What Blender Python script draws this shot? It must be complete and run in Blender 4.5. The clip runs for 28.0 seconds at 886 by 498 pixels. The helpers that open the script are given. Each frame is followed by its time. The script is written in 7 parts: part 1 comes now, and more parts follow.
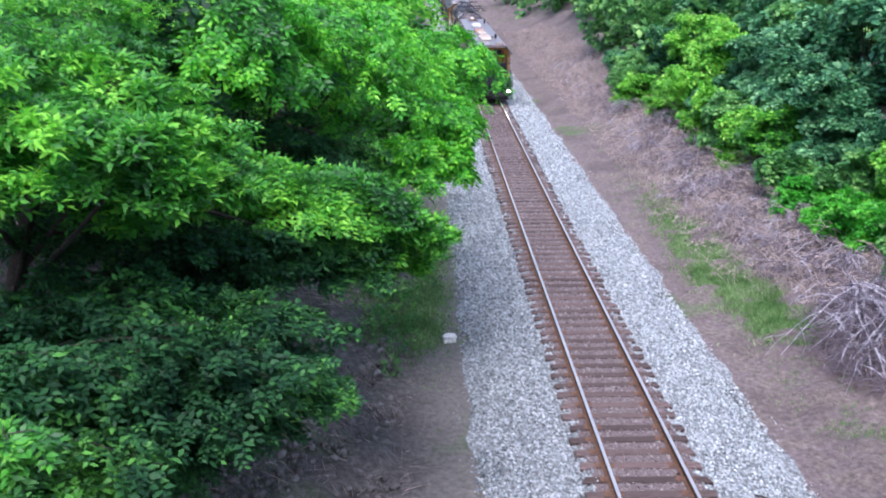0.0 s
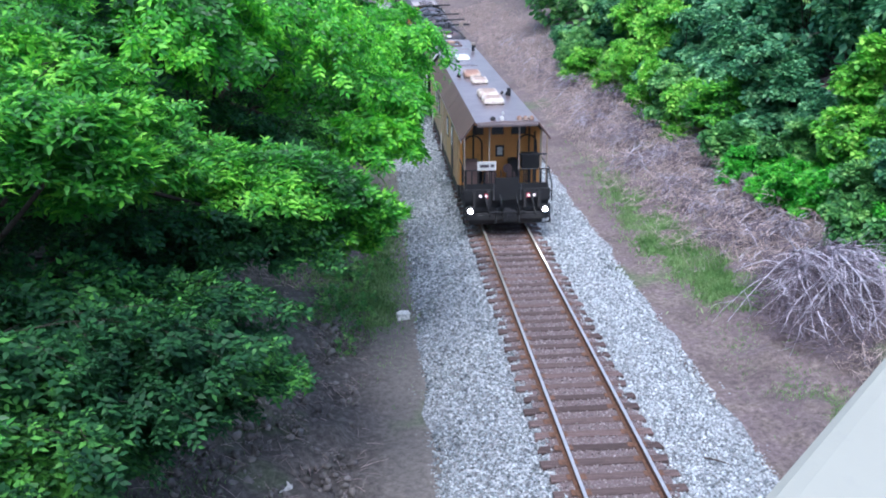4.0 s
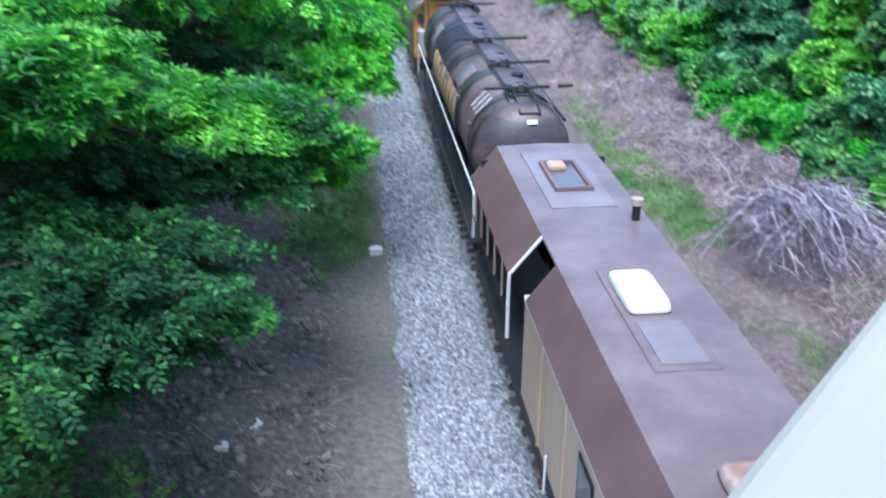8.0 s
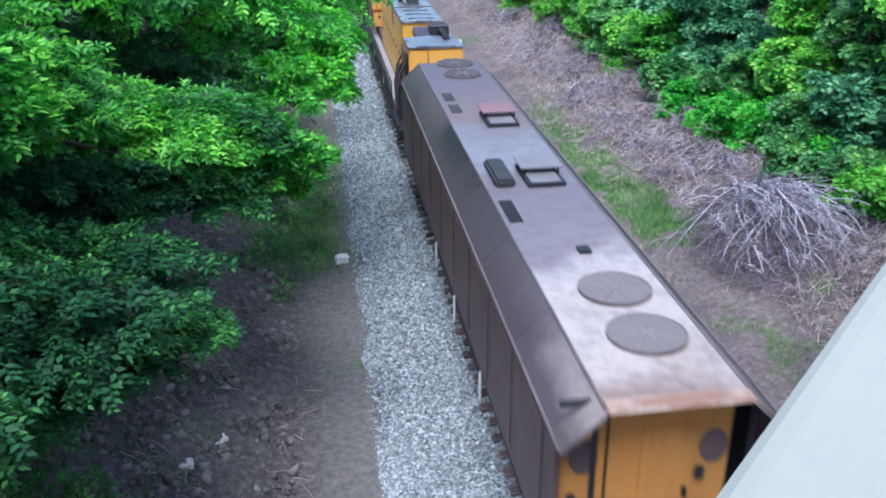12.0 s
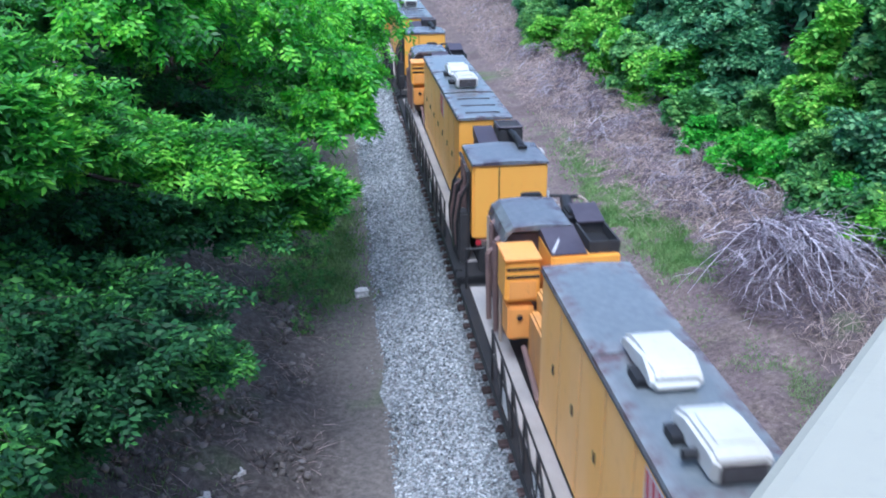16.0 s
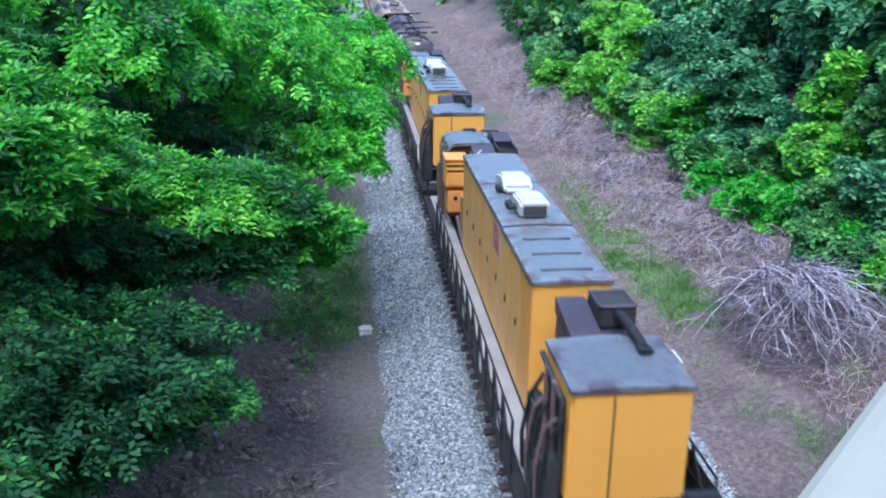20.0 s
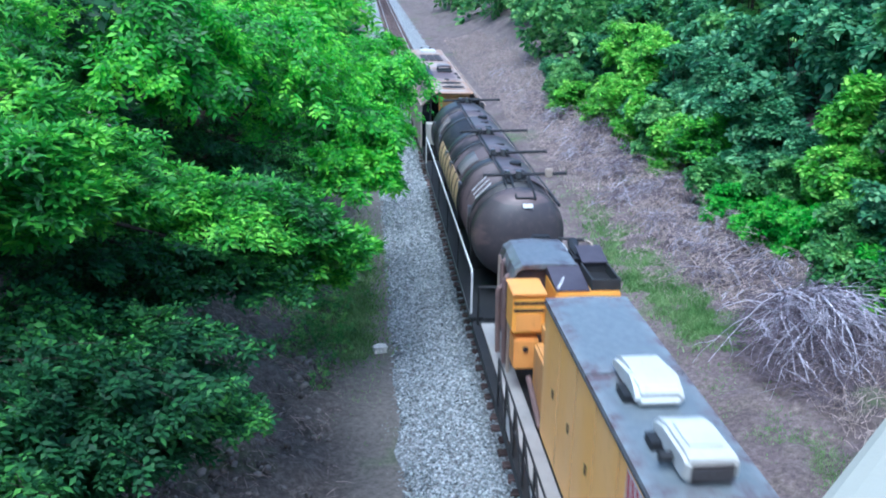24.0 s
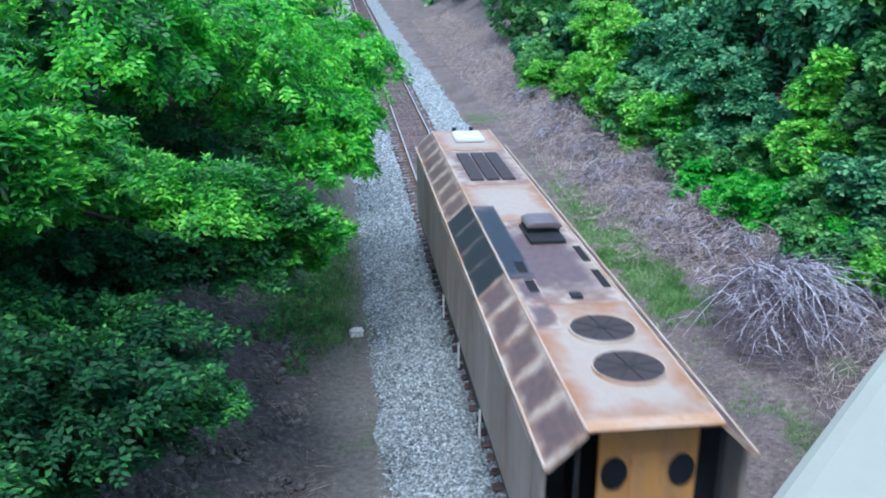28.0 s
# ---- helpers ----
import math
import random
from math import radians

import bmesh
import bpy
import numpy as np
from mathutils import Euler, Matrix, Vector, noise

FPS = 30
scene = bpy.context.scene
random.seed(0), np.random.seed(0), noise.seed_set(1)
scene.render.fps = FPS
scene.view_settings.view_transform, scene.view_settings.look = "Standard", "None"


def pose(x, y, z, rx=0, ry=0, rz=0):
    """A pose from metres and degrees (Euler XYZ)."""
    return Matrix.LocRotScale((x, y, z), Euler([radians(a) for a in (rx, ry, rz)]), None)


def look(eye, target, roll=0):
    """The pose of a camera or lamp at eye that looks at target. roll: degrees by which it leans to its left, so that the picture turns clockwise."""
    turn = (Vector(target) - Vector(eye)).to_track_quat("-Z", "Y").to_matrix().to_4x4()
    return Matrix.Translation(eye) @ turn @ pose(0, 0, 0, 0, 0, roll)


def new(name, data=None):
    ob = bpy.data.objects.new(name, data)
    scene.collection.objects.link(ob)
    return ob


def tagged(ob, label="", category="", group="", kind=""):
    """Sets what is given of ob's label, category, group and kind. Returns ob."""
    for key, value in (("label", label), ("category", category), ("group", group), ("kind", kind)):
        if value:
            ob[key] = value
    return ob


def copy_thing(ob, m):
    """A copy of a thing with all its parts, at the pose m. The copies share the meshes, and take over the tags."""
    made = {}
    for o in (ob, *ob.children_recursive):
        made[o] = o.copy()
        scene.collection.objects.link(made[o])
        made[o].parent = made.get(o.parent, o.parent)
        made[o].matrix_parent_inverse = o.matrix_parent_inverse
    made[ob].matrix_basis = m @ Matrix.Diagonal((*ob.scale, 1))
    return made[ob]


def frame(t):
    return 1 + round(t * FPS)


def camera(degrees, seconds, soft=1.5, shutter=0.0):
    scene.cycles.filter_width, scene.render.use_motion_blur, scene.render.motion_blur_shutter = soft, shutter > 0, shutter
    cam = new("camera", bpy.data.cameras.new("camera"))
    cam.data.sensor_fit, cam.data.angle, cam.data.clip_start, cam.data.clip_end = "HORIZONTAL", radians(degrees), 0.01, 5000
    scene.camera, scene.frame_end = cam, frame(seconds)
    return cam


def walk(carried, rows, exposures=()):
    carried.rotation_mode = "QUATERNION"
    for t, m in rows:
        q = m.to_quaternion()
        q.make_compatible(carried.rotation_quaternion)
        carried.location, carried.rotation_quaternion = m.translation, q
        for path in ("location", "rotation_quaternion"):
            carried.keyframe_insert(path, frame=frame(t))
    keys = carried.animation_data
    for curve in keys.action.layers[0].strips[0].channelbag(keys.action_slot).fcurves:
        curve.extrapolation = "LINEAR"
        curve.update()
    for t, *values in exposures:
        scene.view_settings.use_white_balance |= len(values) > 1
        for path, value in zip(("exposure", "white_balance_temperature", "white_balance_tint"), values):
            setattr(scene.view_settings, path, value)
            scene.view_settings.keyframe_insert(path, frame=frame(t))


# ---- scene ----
# seconds, stops, white balance, tint
LOOK = [(0.0, 1.0, 5750, 17), (2.0, 0.98, 5600, 11), (4.5, 1.0, 5450, 13), (6.0, 1.22, 5350, 20), (7.5, 1.16, 5250, 14), (9.0, 1.28, 5100, 4), (11.0, 1.24, 5300, 6), (11.5, 0.95, 5300, 7), (14.0, 1.0, 5250, 12), (16.0, 0.9, 5200, 10), (18.0, 0.91, 5140, 14), (20.0, 0.91, 5080, 10), (24.0, 0.96, 4950, 3), (26.0, 1.28, 4950, 0), (27.0, 1.1, 5000, 5), (28.0, 0.81, 5100, 1)]
cam = camera(52.0, 28.0, soft=1.9, shutter=0.5)
# seconds, eye x y z, turn x y z in degrees
PATH = [
    (0, -4.458, -0.046, 10.098, 71.399, -0.074, -1.364),
    (0.5, -4.467, -0.086, 10.087, 72.580, 0.380, -0.802),
    (1, -4.440, -0.097, 10.082, 72.057, -0.447, -1.627),
    (1.5, -4.452, -0.073, 10.085, 72.409, -0.610, -2.972),
    (2, -4.440, -0.109, 10.099, 72.522, -0.215, -2.928),
    (2.5, -4.427, -0.108, 10.079, 71.887, 0.193, -4.855),
    (4.5, -4.390, -0.136, 10.063, 69.529, 0.484, -4.565),
    (5, -4.374, -0.104, 10.043, 68.865, 0.608, -4.500),
    (5.5, -4.333, -0.112, 10.062, 68.008, 1.447, -3.294),
    (6, -4.303, -0.076, 10.060, 67.492, 1.115, -3.323),
    (6.5, -4.274, -0.071, 10.052, 68.335, 1.308, -2.826),
    (7, -4.219, -0.049, 10.084, 68.136, 1.087, -1.821),
    (7.5, -4.202, -0.021, 10.108, 66.780, 0.319, -0.610),
    (7.6, -4.207, -0.000, 10.105, 66.184, 0.206, -1.724),
    (7.7, -4.213, 0.020, 10.102, 65.650, 0.094, -2.575),
    (7.8, -4.218, 0.041, 10.099, 65.698, -0.018, -3.707),
    (7.9, -4.223, 0.061, 10.095, 66.012, -0.131, -4.682),
    (8, -4.229, 0.082, 10.092, 65.728, -0.243, -5.831),
    (8.1, -4.225, 0.103, 10.080, 63.523, -0.208, -6.529),
    (8.2, -4.220, 0.125, 10.067, 62.765, -0.174, -6.947),
    (8.3, -4.216, 0.147, 10.054, 62.311, -0.139, -6.777),
    (8.4, -4.212, 0.168, 10.042, 62.324, -0.105, -6.465),
    (8.5, -4.208, 0.190, 10.029, 62.848, -0.070, -5.940),
    (8.6, -4.198, 0.207, 10.036, 63.360, -0.181, -5.616),
    (8.7, -4.189, 0.224, 10.043, 64.123, -0.291, -5.468),
    (8.8, -4.179, 0.241, 10.050, 64.945, -0.401, -5.222),
    (8.9, -4.170, 0.258, 10.057, 65.328, -0.512, -5.150),
    (9, -4.160, 0.275, 10.064, 65.485, -0.622, -5.134),
    (9.5, -4.124, 0.240, 10.046, 66.008, -0.314, -5.449),
    (10, -4.119, 0.215, 10.061, 66.698, 0.184, -5.660),
    (10.5, -4.127, 0.174, 10.076, 67.557, 0.720, -5.053),
    (11, -4.151, 0.190, 10.064, 66.887, 0.622, -5.860),
    (11.5, -4.127, 0.246, 10.048, 65.962, 0.838, -7.874),
    (13.5, -4.084, 0.254, 10.060, 66.895, -0.017, -8.129),
    (14, -4.081, 0.260, 10.057, 67.578, 0.032, -7.976),
    (14.5, -4.072, 0.260, 10.073, 68.088, -0.221, -7.664),
    (15, -4.074, 0.238, 10.065, 68.188, -0.259, -7.253),
    (15.5, -4.072, 0.231, 10.058, 68.268, 0.122, -6.817),
    (16, -4.075, 0.240, 10.080, 68.129, 0.510, -6.752),
    (16.5, -4.065, 0.210, 10.073, 68.268, 0.873, -6.775),
    (17, -4.085, 0.236, 10.071, 68.123, 0.716, -6.716),
    (17.5, -4.074, 0.239, 10.065, 67.885, 0.575, -6.559),
    (18, -4.078, 0.247, 10.071, 67.735, 0.362, -6.871),
    (18.5, -4.086, 0.259, 10.079, 68.330, -0.273, -7.387),
    (19, -4.088, 0.267, 10.082, 69.214, -0.857, -7.687),
    (19.5, -4.070, 0.216, 10.084, 70.087, -0.671, -6.528),
    (20, -4.083, 0.233, 10.091, 70.606, -0.544, -6.030),
    (20.5, -4.068, 0.233, 10.101, 70.689, -0.452, -5.514),
    (21, -4.073, 0.229, 10.109, 70.851, -0.370, -5.290),
    (21.5, -4.069, 0.241, 10.113, 70.877, -0.384, -5.172),
    (23.5, -4.076, 0.245, 10.111, 71.202, -0.739, -4.712),
    (24, -4.078, 0.213, 10.107, 71.782, -0.871, -4.841),
    (24.5, -4.087, 0.235, 10.134, 72.269, -1.093, -4.719),
    (25, -4.075, 0.234, 10.115, 72.267, -1.134, -4.713),
    (25.5, -4.063, 0.228, 10.112, 72.148, -1.202, -4.939),
    (26, -4.074, 0.234, 10.117, 71.983, -1.087, -5.115),
    (26.5, -4.075, 0.229, 10.104, 71.567, -0.875, -5.278),
    (27, -4.076, 0.255, 10.083, 69.710, -0.922, -7.134),
    (27.5, -4.070, 0.220, 10.097, 70.619, -0.515, -6.788),
    (28, -4.070, 0.231, 10.088, 70.684, -0.121, -6.797),
]
walk(cam, [(t, pose(x, y, z, rx, ry, rz)) for t, x, y, z, rx, ry, rz in PATH],
     exposures=LOOK)

# ---- light: soft bright overcast ----
world = bpy.data.worlds.new("world")
scene.world = world
world.use_nodes = True
wn = world.node_tree.nodes
sky = wn.new("ShaderNodeTexSky")
sky.sky_type, sky.sun_disc = "NISHITA", False
sky.sun_elevation, sky.sun_rotation = radians(68), radians(198)
sky.air_density, sky.dust_density, sky.ozone_density = 1.0, 3.0, 1.0
wn["Background"].inputs["Strength"].default_value = 0.15
world.node_tree.links.new(sky.outputs[0], wn["Background"].inputs["Color"])
sun_data = bpy.data.lights.new("sun", "SUN")
sun_data.energy, sun_data.angle, sun_data.color = 1.5, radians(35), (1.0, 0.97, 0.92)
sun = new("sun", sun_data)
sun.matrix_world = look((0, 0, 60), (7, 22, 0))


# ---- materials ----
def nodes_of(name):
    m = bpy.data.materials.new(name)
    m.use_nodes = True
    return m, m.node_tree.nodes, m.node_tree.links, m.node_tree.nodes["Principled BSDF"]


def tex_noise(n, l, co, scale, detail=5.0, rough=0.6):
    t = n.new("ShaderNodeTexNoise")
    t.inputs["Scale"].default_value, t.inputs["Detail"].default_value, t.inputs["Roughness"].default_value = scale, detail, rough
    l.new(co, t.inputs["Vector"])
    return t.outputs["Fac"]


def ramp(n, l, fac, stops):
    r = n.new("ShaderNodeValToRGB")
    while len(r.color_ramp.elements) < len(stops):
        r.color_ramp.elements.new(0.5)
    for e, (p, col) in zip(r.color_ramp.elements, stops):
        e.position, e.color = p, col
    l.new(fac, r.inputs["Fac"])
    return r.outputs["Color"]


def blend(n, l, fac, a, b, mode="MIX"):
    m = n.new("ShaderNodeMix")
    m.data_type, m.blend_type = "RGBA", mode
    for sock, v in ((m.inputs[0], fac), (m.inputs[6], a), (m.inputs[7], b)):
        if hasattr(v, "is_linked"):
            l.new(v, sock)
        else:
            sock.default_value = v
    return m.outputs[2]


def add_bump(n, l, p, fac, strength, distance):
    b = n.new("ShaderNodeBump")
    b.inputs["Strength"].default_value, b.inputs["Distance"].default_value = strength, distance
    l.new(fac, b.inputs["Height"])
    l.new(b.outputs["Normal"], p.inputs["Normal"])


def painted(name, base, stain, rust, rough=0.5, metal=0.0, amount=0.5, streak=1.0, fine=9.0):
    """Weathered paint: broad stains, fine specks of rust, small relief."""
    m, n, l, p = nodes_of(name)
    tc = n.new("ShaderNodeTexCoord")
    mp = n.new("ShaderNodeMapping")
    mp.inputs["Scale"].default_value = (1.0, 1.0, streak)
    l.new(tc.outputs["Object"], mp.inputs["Vector"])
    broad = tex_noise(n, l, mp.outputs[0], 0.9, 6.0, 0.65)
    small = tex_noise(n, l, mp.outputs[0], fine, 8.0, 0.7)
    f1 = ramp(n, l, broad, [(0.5 - 0.25 * amount, (0, 0, 0, 1)), (0.62 + 0.2 * (1 - amount), (1, 1, 1, 1))])
    f2 = ramp(n, l, small, [(0.56, (0, 0, 0, 1)), (0.72, (1, 1, 1, 1))])
    c1 = blend(n, l, f1, base, stain)
    f3 = n.new("ShaderNodeMath")
    f3.operation = "MULTIPLY"
    f3.inputs[1].default_value = amount
    l.new(f2, f3.inputs[0])
    l.new(blend(n, l, f3.outputs[0], c1, rust), p.inputs["Base Color"])
    p.inputs["Roughness"].default_value, p.inputs["Metallic"].default_value = rough, metal
    add_bump(n, l, p, small, 0.15, 0.01)
    return m


def edge_worn(name, centre, edge, stain, width=0.22, rough=0.5):
    """Paint that has rusted and paled inwards from the edges of each plate."""
    m, n, l, p = nodes_of(name)
    tc = n.new("ShaderNodeTexCoord")
    sep = n.new("ShaderNodeSeparateXYZ")
    l.new(tc.outputs["Generated"], sep.inputs[0])
    far = []
    for axis in (0, 1):
        a = n.new("ShaderNodeMath")
        a.operation = "PINGPONG"
        a.inputs[1].default_value = 0.5
        l.new(sep.outputs[axis], a.inputs[0])
        far.append(a.outputs[0])
    lo = n.new("ShaderNodeMath")
    lo.operation = "MINIMUM"
    l.new(far[0], lo.inputs[0])
    l.new(far[1], lo.inputs[1])
    noise = tex_noise(n, l, tc.outputs["Object"], 2.2, 6.0, 0.65)
    wob = n.new("ShaderNodeMath")
    wob.operation = "MULTIPLY_ADD"
    wob.inputs[1].default_value = 0.34
    l.new(noise, wob.inputs[0])
    l.new(lo.outputs[0], wob.inputs[2])
    f = ramp(n, l, wob.outputs[0], [(0.17, (0, 0, 0, 1)), (0.17 + width, (1, 1, 1, 1))])
    small = tex_noise(n, l, tc.outputs["Object"], 7.0, 7.0, 0.7)
    e = blend(n, l, ramp(n, l, noise, [(0.42, (0, 0, 0, 1)), (0.6, (1, 1, 1, 1))]), edge, stain)
    c = blend(n, l, ramp(n, l, small, [(0.4, (0, 0, 0, 1)), (0.75, (0.5, 0.5, 0.5, 1))]), centre, stain)
    l.new(blend(n, l, f, e, c), p.inputs["Base Color"])
    p.inputs["Roughness"].default_value = rough
    add_bump(n, l, p, small, 0.15, 0.01)
    return m


def sooty(name, base, soot, along, rough=0.36):
    """Dull paint with irregular patches of soot that run round a lying tank."""
    m, n, l, p = nodes_of(name)
    tc = n.new("ShaderNodeTexCoord")
    mp = n.new("ShaderNodeMapping")
    mp.inputs["Scale"].default_value = along
    l.new(tc.outputs["Object"], mp.inputs["Vector"])
    broad = tex_noise(n, l, mp.outputs[0], 0.8, 4.0, 0.55)
    small = tex_noise(n, l, tc.outputs["Object"], 5.0, 8.0, 0.7)
    mid = tuple(0.45 * a + 0.55 * b for a, b in zip(base, soot))
    c = ramp(n, l, broad, [(0.475, soot), (0.5, mid), (0.53, mid), (0.56, base)])
    c = blend(n, l, ramp(n, l, small, [(0.5, (0, 0, 0, 1)), (0.8, (0.45, 0.45, 0.45, 1))]), c, (0.2, 0.15, 0.13, 1))
    l.new(c, p.inputs["Base Color"])
    p.inputs["Roughness"].default_value = rough
    add_bump(n, l, p, small, 0.12, 0.01)
    return m


def along_roof(name, stops, wall, rough=0.45):
    """Roof paint whose stains change along the car: pale worn paint, brown, soot round the exhaust; the eaves stay brown."""
    m, n, l, p = nodes_of(name)
    tc = n.new("ShaderNodeTexCoord")
    sep = n.new("ShaderNodeSeparateXYZ")
    l.new(tc.outputs["Object"], sep.inputs[0])
    broad = tex_noise(n, l, tc.outputs["Object"], 0.7, 5.0, 0.6)
    small = tex_noise(n, l, tc.outputs["Object"], 4.0, 7.0, 0.7)
    w = n.new("ShaderNodeMath")
    w.operation = "MULTIPLY_ADD"
    w.inputs[1].default_value = 5.0
    l.new(broad, w.inputs[0])
    l.new(sep.outputs[1], w.inputs[2])
    scale = n.new("ShaderNodeMapRange")
    scale.inputs[1].default_value, scale.inputs[2].default_value = 2.5, 22.5
    l.new(w.outputs[0], scale.inputs[0])
    c = ramp(n, l, scale.outputs[0], stops)
    c = blend(n, l, ramp(n, l, small, [(0.42, (0, 0, 0, 1)), (0.72, (0.55, 0.55, 0.55, 1))]), c, wall)
    side = n.new("ShaderNodeMath")
    side.operation = "ABSOLUTE"
    l.new(sep.outputs[0], side.inputs[0])
    reach = n.new("ShaderNodeMath")
    reach.operation = "MULTIPLY_ADD"
    reach.inputs[1].default_value = 0.5
    l.new(broad, reach.inputs[0])
    l.new(side.outputs[0], reach.inputs[2])
    eave = n.new("ShaderNodeMapRange")
    eave.inputs[1].default_value, eave.inputs[2].default_value, eave.inputs[4].default_value = 1.3, 1.6, 0.85
    l.new(reach.outputs[0], eave.inputs[0])
    c = blend(n, l, eave.outputs[0], c, wall)
    l.new(c, p.inputs["Base Color"])
    p.inputs["Roughness"].default_value = rough
    add_bump(n, l, p, small, 0.15, 0.01)
    return m


def plain(name, base, rough=0.5, metal=0.0, vary=0.12, scale=14.0):
    m, n, l, p = nodes_of(name)
    tc = n.new("ShaderNodeTexCoord")
    f = tex_noise(n, l, tc.outputs["Object"], scale)
    lo = tuple(v * (1 - vary) for v in base[:3]) + (1,)
    hi = tuple(min(1, v * (1 + vary)) for v in base[:3]) + (1,)
    l.new(ramp(n, l, f, [(0.35, lo), (0.65, hi)]), p.inputs["Base Color"])
    p.inputs["Roughness"].default_value, p.inputs["Metallic"].default_value = rough, metal
    add_bump(n, l, p, f, 0.1, 0.005)
    return m


def glow(name, col, strength):
    m, n, l, p = nodes_of(name)
    p.inputs["Base Color"].default_value = col
    p.inputs["Emission Color"].default_value = col
    p.inputs["Emission Strength"].default_value = strength
    return m


def leafy(name, stops, rough=0.5, through_light=0.32, each=0.3, patch_size=0.9, gloss=0.35):
    """Leaves: each frond or leaf its own green, patches of lighter and darker growth, part of the light passes through."""
    m, n, l, p = nodes_of(name)
    g = n.new("ShaderNodeNewGeometry")
    tc = n.new("ShaderNodeTexCoord")
    patch = tex_noise(n, l, tc.outputs["Object"], patch_size, 3.0)
    a = n.new("ShaderNodeMath")
    a.operation = "MULTIPLY_ADD"
    a.inputs[1].default_value = each
    l.new(g.outputs["Random Per Island"], a.inputs[0])
    b = n.new("ShaderNodeMath")
    b.operation = "MULTIPLY_ADD"
    b.inputs[1].default_value = 1.3 - each
    b.inputs[2].default_value = -0.13
    l.new(patch, b.inputs[0])
    l.new(b.outputs[0], a.inputs[2])
    col = ramp(n, l, a.outputs[0], stops)
    l.new(col, p.inputs["Base Color"])
    p.inputs["Roughness"].default_value = rough
    p.inputs["Specular IOR Level"].default_value = gloss
    tr = n.new("ShaderNodeBsdfTranslucent")
    l.new(col, tr.inputs["Color"])
    mx = n.new("ShaderNodeMixShader")
    mx.inputs[0].default_value = through_light
    l.new(p.outputs[0], mx.inputs[1])
    l.new(tr.outputs[0], mx.inputs[2])
    l.new(mx.outputs[0], n["Material Output"].inputs["Surface"])
    return m


def ground_material():
    """Soil, dry litter and green patches."""
    m, n, l, p = nodes_of("soil")
    tc = n.new("ShaderNodeTexCoord")
    co = tc.outputs["Object"]
    fine = tex_noise(n, l, co, 7.0, 9.0, 0.75)
    mid = tex_noise(n, l, co, 1.3, 6.0, 0.65)
    wide = tex_noise(n, l, co, 0.22, 4.0, 0.6)
    soil = ramp(n, l, fine, [(0.3, (0.066, 0.052, 0.046, 1)), (0.5, (0.178, 0.141, 0.124, 1)), (0.72, (0.38, 0.315, 0.28, 1))])
    litter = ramp(n, l, fine, [(0.3, (0.075, 0.055, 0.058, 1)), (0.55, (0.2, 0.152, 0.152, 1)), (0.75, (0.38, 0.33, 0.32, 1))])
    green = ramp(n, l, fine, [(0.3, (0.03, 0.07, 0.02, 1)), (0.7, (0.13, 0.24, 0.05, 1))])
    c = blend(n, l, ramp(n, l, mid, [(0.4, (0, 0, 0, 1)), (0.6, (1, 1, 1, 1))]), soil, litter)
    damp = tex_noise(n, l, co, 0.45, 4.0, 0.6)
    c = blend(n, l, ramp(n, l, damp, [(0.48, (0, 0, 0, 1)), (0.62, (0.75, 0.75, 0.75, 1))]), c, ramp(n, l, fine, [(0.3, (0.05, 0.036, 0.036, 1)), (0.7, (0.17, 0.13, 0.125, 1))]))
    earth = ramp(n, l, fine, [(0.3, (0.052, 0.043, 0.039, 1)), (0.5, (0.14, 0.12, 0.108, 1)), (0.75, (0.34, 0.3, 0.28, 1))])
    trodden = ramp(n, l, fine, [(0.3, (0.09, 0.08, 0.074, 1)), (0.7, (0.26, 0.235, 0.215, 1))])
    sep = n.new("ShaderNodeSeparateXYZ")
    l.new(co, sep.inputs[0])
    side = n.new("ShaderNodeMapRange")
    wander = n.new("ShaderNodeMath")
    wander.operation = "MULTIPLY_ADD"
    wander.inputs[1].default_value = 0.9
    l.new(mid, wander.inputs[0])
    l.new(sep.outputs[0], wander.inputs[2])
    side.inputs[1].default_value, side.inputs[2].default_value = -4.5, -3.6
    l.new(wander.outputs[0], side.inputs[0])
    cross = n.new("ShaderNodeMapRange")
    cross.inputs[1].default_value, cross.inputs[2].default_value = -1.0, 1.0
    l.new(sep.outputs[0], cross.inputs[0])
    c = blend(n, l, cross.outputs[0], blend(n, l, side.outputs[0], earth, trodden), c)
    c = blend(n, l, ramp(n, l, wide, [(0.58, (0, 0, 0, 1)), (0.72, (1, 1, 1, 1))]), c, green)
    l.new(c, p.inputs["Base Color"])
    p.inputs["Roughness"].default_value = 0.95
    add_bump(n, l, p, fine, 0.8, 0.06)
    return m


def stone_material(name, lo, mid, hi):
    m, n, l, p = nodes_of(name)
    g = n.new("ShaderNodeNewGeometry")
    tc = n.new("ShaderNodeTexCoord")
    f = tex_noise(n, l, tc.outputs["Object"], 30.0)
    base = ramp(n, l, g.outputs["Random Per Island"], [(0.0, lo), (0.45, mid), (1.0, hi)])
    l.new(blend(n, l, 0.35, base, ramp(n, l, f, [(0.3, lo), (0.7, hi)])), p.inputs["Base Color"])
    p.inputs["Roughness"].default_value = 0.85
    add_bump(n, l, p, f, 0.3, 0.01)
    return m


